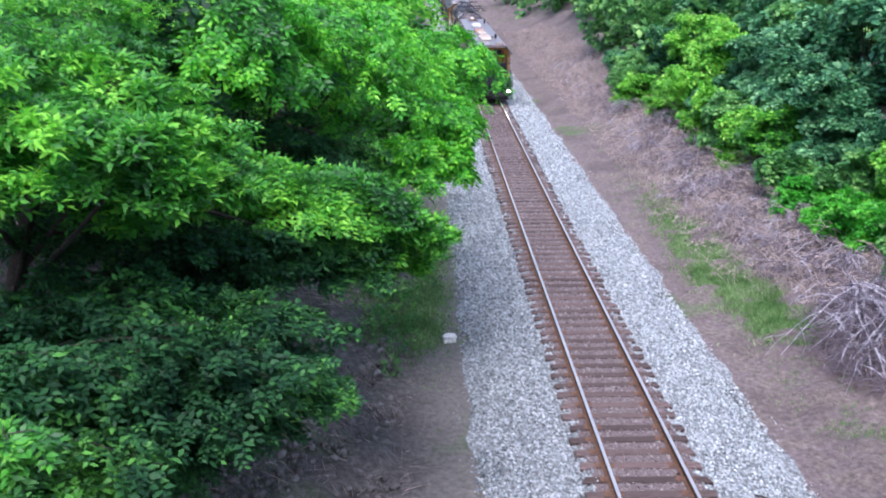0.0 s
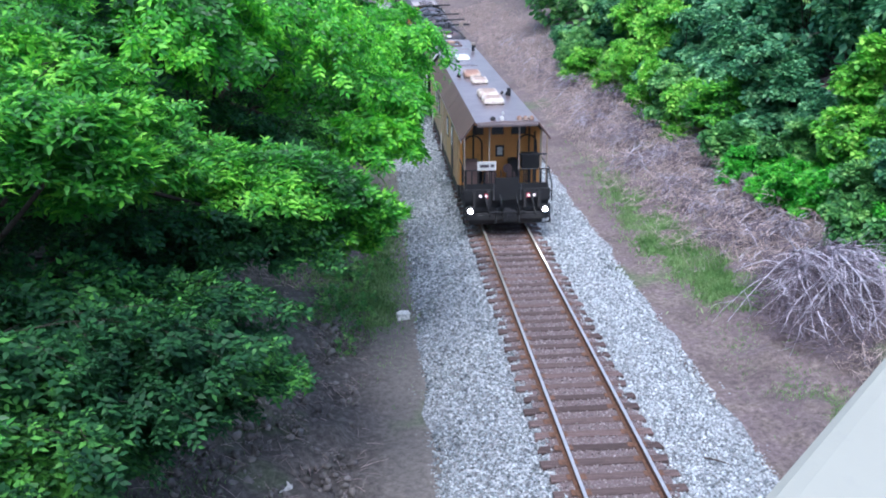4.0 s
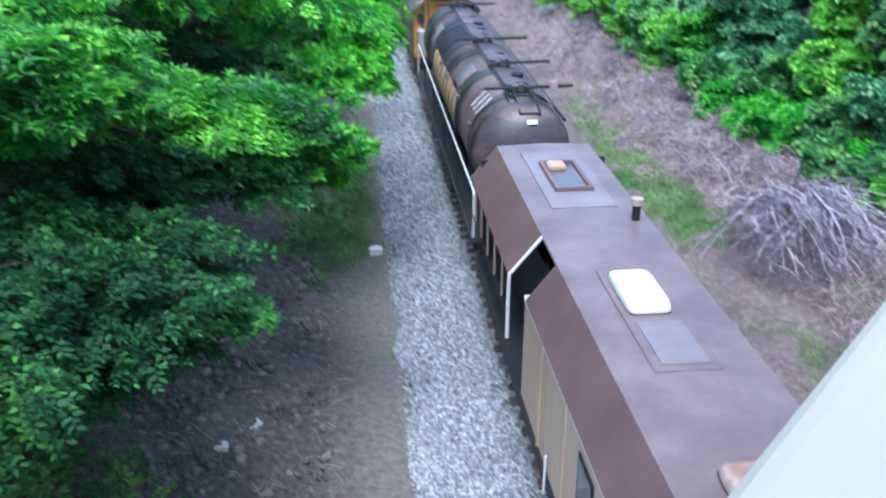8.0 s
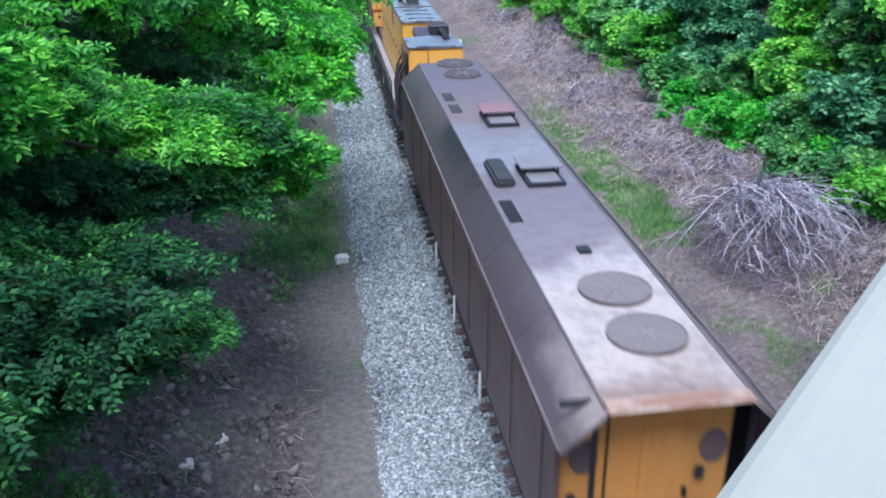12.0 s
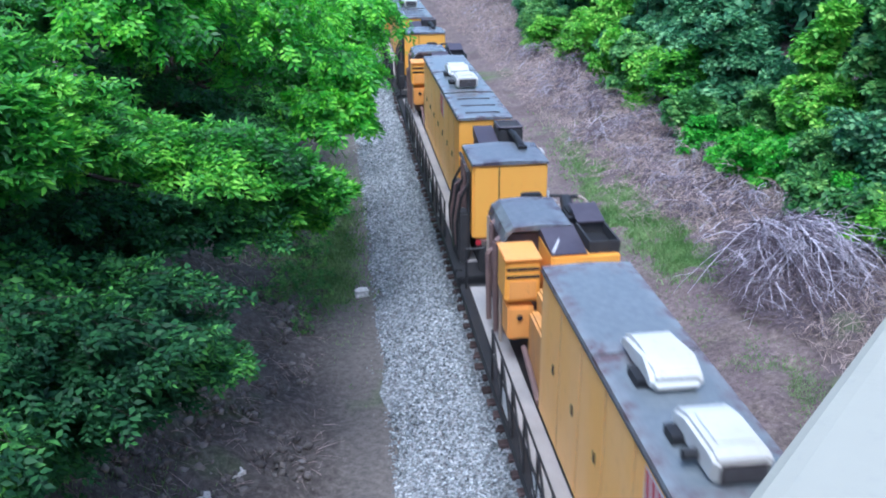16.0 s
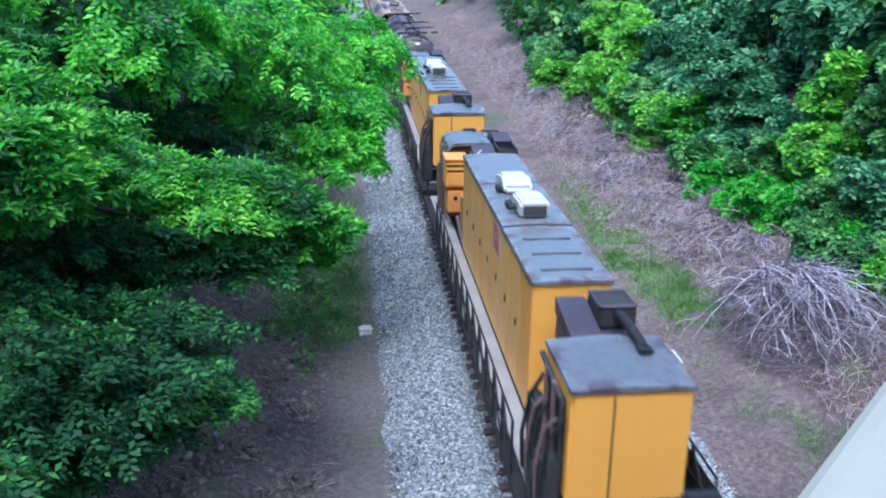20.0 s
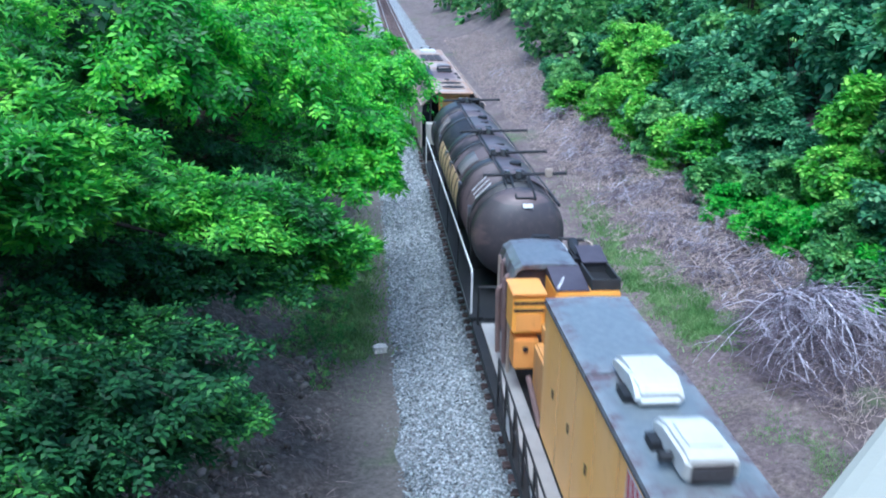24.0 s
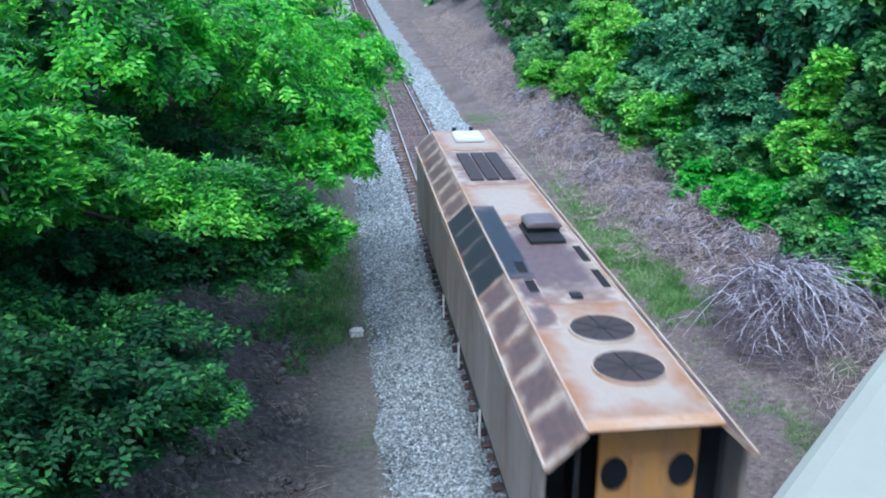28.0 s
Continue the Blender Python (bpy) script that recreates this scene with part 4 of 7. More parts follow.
    st, en = np.concatenate(st), np.concatenate(en)
    for i, wood, label in ((0, TWIG, "low heaps of dry brown brushwood on the cleared slope"), (1, MAT_TWIG, "dark brushwood on the cleared slope, shade among twigs in its colour"), (2, MAT_TWIG, "dark brushwood on the cleared slope, shade among twigs in its colour")):
        s, e = st[i::3], en[i::3]
        tagged(new("brushwood", rods("brushwood", s, e, rng.uniform(0.008, 0.024, len(s)), wood, 0.08)), label, "brushwood", kind="stuff")
    # green grass along the foot of the slope and on the left edge
    at = []
    for cx, cy, sx, sy, n in ((5.3, 28.3, 0.42, 1.6, 11000), (5.9, 24.0, 0.45, 1.1, 11000), (5.4, 33.2, 0.5, 3.0, 4000), (5.5, 16.6, 0.35, 0.7, 1500), (5.2, 19.0, 0.5, 1.5, 1200), (-4.7, 24.0, 0.4, 2.0, 900), (-5.6, 24.5, 0.7, 1.8, 2400), (-7.6, 13.0, 0.9, 1.0, 700), (-8.0, 12.6, 1.3, 1.0, 1500), (-4.2, 29.0, 0.4, 3.5, 4200), (-4.35, 24.6, 0.25, 1.6, 2200)):
        at.append(np.stack([rng.normal(cx, sx, n), rng.normal(cy, sy, n)], 1))
    at = np.concatenate(at)
    st = np.stack([at[:, 0], at[:, 1], bank(at[:, 0], at[:, 1]) - 0.02], 1)
    way = rng.normal(size=st.shape) * (0.5, 0.5, 0.15) + (0, 0, 0.8)
    tv = np.array([(0, -0.09, 0), (0, 0.09, 0), (0.6, 0.075, 0.03), (1.0, 0, 0.16), (0.6, -0.075, 0.03)])
    tf = np.array([(0, 1, 2), (0, 2, 4), (4, 2, 3)])
    me = scatter("grass", tv, tf, st, way, np.where(st[:, 1] < 22, 0.55, 1.0) * rng.uniform(0.08, 0.21, len(st)), GRASS, rng, roll=3)
    tagged(new("grass", me), "tufts of green grass along the foot of the banks", "grass", kind="stuff")
    # low weeds under the tree
    bl = []
    for i in range(44):
        x, y = rng.normal(-5.6, 0.6), rng.normal(25.0, 1.6)
        r = rng.uniform(0.14, 0.34)
        bl.append((np.array([x, y, float(bank(np.array(x), y)) + 0.4 * r]), np.array([r, r, r * 0.7])))
    for i in range(70):
        x, y = rng.normal(-8.9, 0.6), rng.normal(11.4, 0.9)
        r = rng.uniform(0.15, 0.34)
        bl.append((np.array([x, y, float(bank(np.array(x), y)) + 0.4 * r]), np.array([r, r, r * 0.7])))
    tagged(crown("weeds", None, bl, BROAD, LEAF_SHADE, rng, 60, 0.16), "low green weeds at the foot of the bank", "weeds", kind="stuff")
    # stones on the left bank
    tv = np.array([(1, 0, 0), (-1, 0.1, 0), (0.1, 0.8, 0.1), (0, -0.85, 0), (0.1, 0, 0.6), (0, 0.1, -0.6), (0.55, 0.5, 0.3), (-0.5, -0.5, 0.35)])
    tf = np.array([(0, 6, 4), (6, 2, 4), (2, 1, 4), (1, 7, 4), (7, 3, 4), (3, 0, 4), (2, 6, 0), (1, 3, 7), (2, 0, 5), (1, 2, 5), (3, 1, 5), (0, 3, 5)])
    k = 2600
    x = -4.9 - 3.4 * rng.random(k)
    y = 10.5 + 12 * rng.random(k) ** 1.3
    s = 0.025 + 0.13 * rng.random(k) ** 5
    at = np.stack([x, y, bank(x, y) + 0.2 * s], 1)
    tagged(new("bank_stones", scatter("bank_stones", tv, tf, at, rng.normal(size=at.shape) * (1, 1, 0.3), s, FIELD_STONE, rng, roll=3)), "rough brown and grey stones in the soil of the bank", "stones", kind="stuff")
    k = 1300
    x = -4.7 - 4.5 * rng.random(k)
    y = 10.5 + 18 * rng.random(k)
    st = np.stack([x, y, bank(x, y) + 0.02], 1)
    a = rng.uniform(0, 6.28, k)
    en = st + np.stack([np.cos(a), np.sin(a), 0 * a], 1) * rng.uniform(0.1, 0.6, k)[:, None]
    en[:, 2] = bank(en[:, 0], en[:, 1]) + 0.04
    tagged(new("fallen_twigs", rods("fallen_twigs", st, en, rng.uniform(0.003, 0.01, k), TWIG, 0.02)), "fallen twigs on the bare soil under the trees", "twigs", kind="stuff")


def stem_tree(rng, start, end, lift, forks, ground):
    """One bare branch with side branches: curved paths, each with its thickness, the path it forks from and where on it."""
    out = []

    def grow(p0, p1, r, arch, depth, n, parent, ring):
        k = 5
        side = rng.normal(size=3) * 0.09 * np.linalg.norm(p1 - p0)
        pts = []
        for i in range(k + 1):
            s = i / k
            q = p0 + (p1 - p0) * s + (side + np.array([0, 0, arch])) * math.sin(math.pi * s) + (rng.normal(size=3) * 0.018 if i else 0)
            q[2] = max(q[2], ground(q))
            pts.append(q)
        me = len(out)
        out.append((np.array(pts), r, parent, ring))
        if depth:
            for j in range(n):
                i = int(rng.integers(1, k))
                d = pts[i + 1] - pts[i]
                ln = np.linalg.norm(p1 - p0) * rng.uniform(0.25, 0.6)
                w = unit(unit(d) + rng.normal(size=3) * (0.45, 0.45, 0.25))
                grow(pts[i], pts[i] + w * ln, r * 0.6, 0.04, depth - 1, max(2, n - 2), me, i)

    grow(np.array(start, float), np.array(end, float), 0.019 * rng.uniform(0.6, 1.4), lift, 2, forks, -1, 0)
    return out


def stems_mesh(name, trees, material, thick=1.0):
    """Branches as three-sided tapering tubes; side branches grow out of the ring of the branch that bears them."""
    v, f = [], []
    for paths in trees:
        first = []
        for pts, rad, parent, ring in paths:
            k = len(pts)
            d = unit(np.gradient(pts, axis=0))
            u = unit(np.cross(d, np.array([0.21, 0.17, 0.96])))
            w = np.cross(d, u)
            rings = []
            for i in range(k):
                if i == 0 and parent >= 0:
                    rings.append(first[parent][ring])
                    continue
                rr = rad * thick * (1 - 0.75 * i / (k - 1))
                rings.append([len(v) + j for j in range(3)])
                v += [pts[i] + (u[i] * math.cos(2.0944 * j) + w[i] * math.sin(2.0944 * j)) * rr for j in range(3)]
            first.append(rings)
            for a, b in zip(rings, rings[1:]):
                f += [(a[j], a[(j + 1) % 3], b[(j + 1) % 3], b[j]) for j in range(3)]
    return arrays(name, np.array(v), np.array(f), material)


def build_brush_pile():
    """A heap of cut, bare branches: stems from a crest fan out and fork down to the ground."""
    rng = np.random.default_rng(8)
    pile = tagged(new("brush_pile"), "heap of bare grey cut branches on the slope", "brush pile")
    base = np.array([7.65, 20.75, 0.2])
    pile.location = base
    pile.scale = (1.12, 1.1, 1.05)
    ground = lambda q: float(bank(np.array(base[0] + q[0]), base[1] + q[1])) - base[2] + 0.02

    def dome(x, y):
        return 1.2 * max(0.0, 1 - ((x - 0.2) / 1.9) ** 2 - ((y - 0.3) / 2.9) ** 2) + 0.12 * y

    rest, thin = [], []
    for i in range(230):
        a = rng.normal(-1.62, 0.62)
        q = rng.uniform(0.9, 2.7)
        s = np.array([rng.normal(0.4, 0.5), rng.normal(1.6, 0.45), 0])
        e = np.array([s[0] + math.cos(a) * q, s[1] + math.sin(a) * q * 1.25, 0])
        s[2] = dome(*s[:2]) * rng.uniform(0.75, 1.1)
        e[2] = max(dome(*e[:2]) * rng.uniform(0.2, 1.15), ground(e))
        paths = stem_tree(rng, s, e, rng.uniform(0.0, 0.24), 3, ground)
        if i < 75:
            ob = new("branch", stems_mesh("branch", [paths], DEAD, 1.6))
            ob.parent = pile
        else:
            (thin if i < 130 else rest).append(paths)
    ob = new("thin_branch_tangle", stems_mesh("thin_branch_tangle", thin, DEAD_DIM, 1.0))
    ob.parent = pile
    tagged(ob, kind="stuff")
    # dark twigs low in the pile carry its inner shade in their colour
    ob = new("branch_tangle", stems_mesh("branch_tangle", rest, MAT_TWIG, 0.9))
    ob.parent = pile
    tagged(ob, kind="stuff")
    k = 3600
    a, q = rng.uniform(0, 6.28, k), 1.05 * rng.random(k) ** 0.5
    x, y = 0.2 + 1.85 * q * np.cos(a), 0.1 + 2.8 * q * np.sin(a)
    z = np.array([max(0.0, dome(i, j) - 0.12) for i, j in zip(x, y)]) * rng.uniform(0.2, 1.0, k)
    st = np.stack([x, y, np.maximum(z, bank(base[0] + x, base[1] + y) - base[2])], 1)
    en = st + rng.normal(size=(k, 3)) * (0.3, 0.3, 0.1)
    en[:, 2] = np.maximum(en[:, 2], bank(base[0] + en[:, 0], base[1] + en[:, 1]) - base[2] + 0.01)
    ob = new("twig_tangle", rods("twig_tangle", st, en, rng.uniform(0.005, 0.012, k), MAT_TWIG, 0.03))
    ob.parent = pile
    tagged(ob, kind="stuff")
    # smaller heaps of cut brush left along the slope
    g = lambda p: float(bank(np.array(p[0]), p[1])) + 0.02
    spots = [(6.9, 26.6, 1.0), (7.6, 29.0, 1.2), (8.6, 26.0, 0.8), (8.4, 31.4, 1.1), (7.0, 32.6, 1.0), (6.4, 36.4, 1.2), (8.2, 36.2, 1.3), (7.4, 40.5, 1.3), (8.8, 43.0, 1.3), (6.6, 45.0, 1.2), (8.0, 49.0, 1.4), (7.2, 54.0, 1.5), (8.2, 60.0, 1.6)]
    for x, y, w in spots:
        heap = tagged(new("brush_heap"), "low tangled heap of cut grey-brown brush on the dry slope", "brush heap", group="brush heaps on the slope")
        o = np.array([x, y, float(bank(np.array(x), y))])
        heap.location = o
        for kind, m, mat, thick in (("dark_tangle", 16, MAT_TWIG, 0.9), ("grey_tangle", 14, DEAD_DIM, 0.9), ("pale_tangle", 5, DEAD, 1.0)):
            trees = []
            for i in range(m):
                a, q = rng.normal(-1.9, 1.0), w * rng.uniform(0.5, 1.1)
                p = np.array([x + rng.normal(0.2, 0.3) * w, y + rng.normal(0.3, 0.4) * w, 0])
                p[2] = g(p) + rng.uniform(0.1, 0.45) * w
                e = p + np.array([math.cos(a) * q, math.sin(a) * q * 1.2, 0])
                e[2] = g(e) + rng.uniform(0.0, 0.3) * w
                trees.append([(pts - o, r, up, ring) for pts, r, up, ring in stem_tree(rng, p, e, rng.uniform(0.05, 0.3) * w, 3, g)])
            ob = new(kind, stems_mesh(kind, trees, mat, thick))
            ob.parent = heap
            tagged(ob, kind="stuff")
    # dead brush lying loose higher up along the slope
    trees = []
    for i in range(260):
        y = 24 + 50 * rng.random() ** 1.2
        x = rng.uniform(6.6, 9.8) + 0.02 * (y - 25)
        z = float(bank(np.array(x), y))
        a = rng.normal(2.2, 0.9)
        q = rng.uniform(0.5, 1.6)
        trees.append(stem_tree(rng, (x, y, z + 0.1), (x + math.cos(a) * q, y + math.sin(a) * q, z + rng.uniform(0.1, 0.75)), 0.2, 3, g))
    tagged(new("dead_brush", stems_mesh("dead_brush", trees, TWIG, 0.75)), "dry tangled grey-brown brush on the cleared slope", "brush", kind="stuff")


def build_small_things():
    rng = np.random.default_rng(3)

    def lump(name, label, cat, at, dims, mat, turn):
        bm = shape(box, -dims[0] / 2, dims[0] / 2, -dims[1] / 2, dims[1] / 2, 0, dims[2])
        bmesh.ops.subdivide_edges(bm, edges=list(bm.edges), cuts=2, use_grid_fill=True)
        for v in bm.verts:
            v.co += Vector(rng.uniform(-1, 1, 3)) * min(dims) * 0.1
        ob = tagged(new(name, finish(bm, name, mat, 0.0)), label, cat)
        ob.matrix_basis = pose(*at, 0, 0, turn)

    lump("concrete_block", "pale broken concrete block lying beside the ballast", "block", (-3.72, 23.1, -0.45), (0.36, 0.24, 0.22), CONCRETE_BIT, 12)
    lump("stone", "light grey stone lying on the soil of the bank", "stone", (-6.3, 14.5, -0.02), (0.3, 0.22, 0.16), CONCRETE_BIT, 40)
    lump("stone", "light grey stone lying on the soil of the bank", "stone", (-6.75, 13.6, 0.2), (0.24, 0.2, 0.14), CONCRETE_BIT, 10)
    bm = bmesh.new()
    tapered(bm, limb_path((0, 0, 0), (0.4, -0.3, 0.02), 0.02, 4), 0.02, 0.012, 6)
    ob = tagged(new("stick", finish(bm, "stick", BARK)), "short dark stick lying on the pale ballast", "stick")
    ob.location = (2.0, 15.05, -0.09)
    # a fallen branch and a stump-like log on the far slope
    bm = bmesh.new()
    tapered(bm, limb_path((0, 0, 0), (1.5, 1.3, 0.25), 0.1, 5), 0.035, 0.015, 6)
    ob = tagged(new("fallen_branch", finish(bm, "fallen_branch", DEAD)), "bare pale fallen branch on the dry slope", "branch")
    ob.location = (7.0, 33.0, 0.2)


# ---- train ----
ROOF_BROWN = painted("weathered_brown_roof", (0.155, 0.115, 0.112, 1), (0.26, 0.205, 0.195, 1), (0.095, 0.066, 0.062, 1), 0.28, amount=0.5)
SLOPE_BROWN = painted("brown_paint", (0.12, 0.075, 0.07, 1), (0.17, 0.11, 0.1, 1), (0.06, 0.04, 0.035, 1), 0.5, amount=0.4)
TAN = painted("faded_tan_paint", (0.56, 0.45, 0.32, 1), (0.46, 0.32, 0.2, 1), (0.2, 0.12, 0.07, 1), 0.55, amount=0.45, streak=0.25)
ORANGE = painted("orange_yellow_paint", (0.86, 0.4, 0.1, 1), (0.7, 0.3, 0.08, 1), (0.24, 0.12, 0.05, 1), 0.5, amount=0.4, streak=0.3)
YELLOW = painted("machine_yellow_paint", (1.0, 0.5, 0.085, 1), (1.0, 0.44, 0.075, 1), (0.7, 0.34, 0.1, 1), 0.42, amount=0.22, streak=0.3)
# Side-panel yellow: colour shifted for that side's shade, with brown grime specks.
YELLOW_SHADE_SIDE = painted("grimy_yellow_shade_side", (1.0, 0.54, 0.13, 1), (1.0, 0.6, 0.24, 1), (0.5, 0.26, 0.1, 1), 0.45, amount=0.4, streak=0.3)
GREY_ROOF = edge_worn("worn_grey_roof_paint", (0.125, 0.138, 0.154, 1), (0.085, 0.066, 0.08, 1), (0.2, 0.215, 0.23, 1), 0.2, 0.27)
PALE_ROOF = edge_worn("pale_weathered_roof_paint", (0.15, 0.175, 0.19, 1), (0.13, 0.09, 0.09, 1), (0.25, 0.275, 0.285, 1), 0.16, 0.24)
PURPLE = painted("dark_purple_grey_sheet", (0.055, 0.046, 0.062, 1), (0.1, 0.086, 0.105, 1), (0.07, 0.05, 0.05, 1), 0.5, amount=0.5)
BLACK = painted("black_paint", (0.014, 0.015, 0.018, 1), (0.026, 0.026, 0.028, 1), (0.05, 0.038, 0.032, 1), 0.62, amount=0.5)
TANK_DARK = sooty("sooty_brown_grey_tank_paint", (0.115, 0.086, 0.09, 1), (0.013, 0.013, 0.015, 1), (0.5, 0.62, 0.5), 0.5)
TANK_HEAD = sooty("sooty_brown_end_paint", (0.21, 0.145, 0.135, 1), (0.065, 0.055, 0.06, 1), (0.3, 0.3, 0.9), 0.5)
TANK_GREY = painted("pale_grey_tank_plate", (0.2, 0.185, 0.185, 1), (0.13, 0.115, 0.115, 1), (0.1, 0.08, 0.07, 1), 0.5, amount=0.5)
TANK_TOP = painted("purple_brown_sheet", (0.1, 0.078, 0.085, 1), (0.165, 0.134, 0.14, 1), (0.1, 0.075, 0.07, 1), 0.45, amount=0.45)
TANK_BAND = painted("sooty_black_cladding", (0.02, 0.02, 0.023, 1), (0.05, 0.045, 0.045, 1), (0.09, 0.065, 0.055, 1), 0.4, amount=0.5)
PANEL_TAN = painted("bright_tan_panel_paint", (0.62, 0.42, 0.22, 1), (0.5, 0.32, 0.16, 1), (0.2, 0.12, 0.07, 1), 0.55, amount=0.45, streak=0.25)
GREY_DECK = painted("worn_grey_deck", (0.32, 0.31, 0.3, 1), (0.44, 0.41, 0.39, 1), (0.18, 0.13, 0.1, 1), 0.8, amount=0.5)
AIR_WHITE = painted("dull_white_housing", (0.62, 0.64, 0.62, 1), (0.52, 0.47, 0.41, 1), (0.3, 0.25, 0.2, 1), 0.5, amount=0.45)
WHITE = painted("off_white_paint", (0.74, 0.74, 0.73, 1), (0.62, 0.61, 0.58, 1), (0.4, 0.34, 0.28, 1), 0.5, amount=0.35)
CREAM = painted("cream_hatch_paint", (0.44, 0.38, 0.32, 1), (0.36, 0.24, 0.17, 1), (0.28, 0.15, 0.1, 1), 0.6, amount=0.62)
RUST_LID = edge_worn("rust_stained_lid", (0.3, 0.16, 0.11, 1), (0.6, 0.5, 0.42, 1), (0.42, 0.26, 0.18, 1), 0.2, 0.6)
CREAM_LID = edge_worn("cream_lid_with_brown_middle", (0.36, 0.25, 0.19, 1), (0.74, 0.68, 0.6, 1), (0.56, 0.45, 0.37, 1), 0.24, 0.6)
PATCH = painted("dull_brown_grey_sheet", (0.2, 0.18, 0.185, 1), (0.28, 0.26, 0.265, 1), (0.12, 0.09, 0.085, 1), 0.45, amount=0.5)
RUST_ROOF = painted("rusted_brown_roof", (0.15, 0.1, 0.1, 1), (0.25, 0.165, 0.14, 1), (0.08, 0.045, 0.035, 1), 0.6, amount=0.55)
RUST_CREAM = painted("rusted_cream_roof", (0.6, 0.52, 0.45, 1), (0.46, 0.25, 0.13, 1), (0.3, 0.14, 0.07, 1), 0.5, amount=0.62)
RUST_EDGE = painted("orange_rusted_edge", (0.5, 0.26, 0.12, 1), (0.6, 0.46, 0.36, 1), (0.22, 0.1, 0.05, 1), 0.6, amount=0.5)
PANEL_RUST = edge_worn("rust_edged_brown_plate", (0.125, 0.088, 0.095, 1), (0.5, 0.4, 0.33, 1), (0.32, 0.19, 0.13, 1))
PLATE_PALE = edge_worn("rust_edged_cream_plate", (0.45, 0.38, 0.32, 1), (0.36, 0.17, 0.08, 1), (0.38, 0.23, 0.15, 1), 0.2)
PLATE_SMOKED = edge_worn("smoked_plate", (0.028, 0.033, 0.042, 1), (0.14, 0.11, 0.11, 1), (0.06, 0.055, 0.06, 1), 0.12)
ROOF_DARK = painted("dull_dark_brown_roof", (0.12, 0.09, 0.088, 1), (0.21, 0.168, 0.168, 1), (0.06, 0.045, 0.04, 1), 0.42, amount=0.75)
ROOF_SOOTED = along_roof("sooted_brown_roof", [(0.0, (0.3, 0.21, 0.165, 1)), (0.06, (0.5, 0.42, 0.37, 1)), (0.19, (0.46, 0.4, 0.37, 1)), (0.25, (0.22, 0.185, 0.19, 1)), (0.4, (0.18, 0.152, 0.162, 1)), (0.48, (0.25, 0.24, 0.255, 1)), (0.58, (0.21, 0.195, 0.205, 1)), (0.64, (0.2, 0.135, 0.125, 1)), (0.76, (0.16, 0.118, 0.118, 1)), (0.86, (0.13, 0.105, 0.115, 1)), (1.0, (0.12, 0.095, 0.1, 1))], (0.1, 0.074, 0.076, 1))
SLOPE_SOOTED = along_roof("smoke_stained_brown_slope", [(0.0, (0.36, 0.29, 0.26, 1)), (0.06, (0.3, 0.25, 0.24, 1)), (0.14, (0.15, 0.12, 0.13, 1)), (0.28, (0.085, 0.068, 0.078, 1)), (0.42, (0.06, 0.05, 0.058, 1)), (0.48, (0.02, 0.022, 0.027, 1)), (0.6, (0.024, 0.026, 0.03, 1)), (0.68, (0.12, 0.09, 0.095, 1)), (0.85, (0.11, 0.09, 0.1, 1)), (1.0, (0.1, 0.08, 0.085, 1))], (0.07, 0.055, 0.06, 1))
RED_LID = painted("faded_red_brown_lid", (0.27, 0.13, 0.13, 1), (0.22, 0.14, 0.14, 1), (0.14, 0.07, 0.06, 1), 0.5, amount=0.5)
WALL_WORN = painted("weathered_orange_wall", (0.76, 0.37, 0.08, 1), (0.46, 0.27, 0.16, 1), (0.2, 0.12, 0.07, 1), 0.55, amount=0.55, streak=0.3)
STREAKED = painted("streaked_grey_tan_paint", (0.46, 0.4, 0.35, 1), (0.3, 0.235, 0.195, 1), (0.12, 0.075, 0.055, 1), 0.6, amount=0.7, streak=0.15)
CABINET = painted("dull_cream_paint", (0.42, 0.4, 0.36, 1), (0.34, 0.31, 0.27, 1), (0.24, 0.17, 0.12, 1), 0.6, amount=0.5)
SOOT = painted("soot_black_metal", (0.028, 0.03, 0.033, 1), (0.06, 0.055, 0.055, 1), (0.09, 0.06, 0.05, 1), 0.75, amount=0.5)
DUSTY_MESH = plain("dusty_fan_mesh", (0.21, 0.175, 0.165, 1), 0.6, 0.1, 0.35, 40)
FAN_MESH = plain("dark_fan_mesh", (0.075, 0.056, 0.052, 1), 0.6, 0.3, 0.3, 40)
STEEL = plain("steel", (0.24, 0.24, 0.25, 1), 0.4, 0.8)
# Near-black that stands for the shade inside openings and recesses.
DARK = plain("opening_shade_black", (0.012, 0.013, 0.015, 1), 0.9)
GLASS = plain("dark_window_glass", (0.02, 0.025, 0.03, 1), 0.08, 0.0, 0.05)
RED = plain("red_marker", (0.5, 0.03, 0.05, 1), 0.5)
LAMP = glow("lit_lamp", (1.0, 0.95, 0.85, 1), 80.0)
LAMP_DIM = glow("dim_lamp", (1.0, 0.85, 0.85, 1), 0.5)


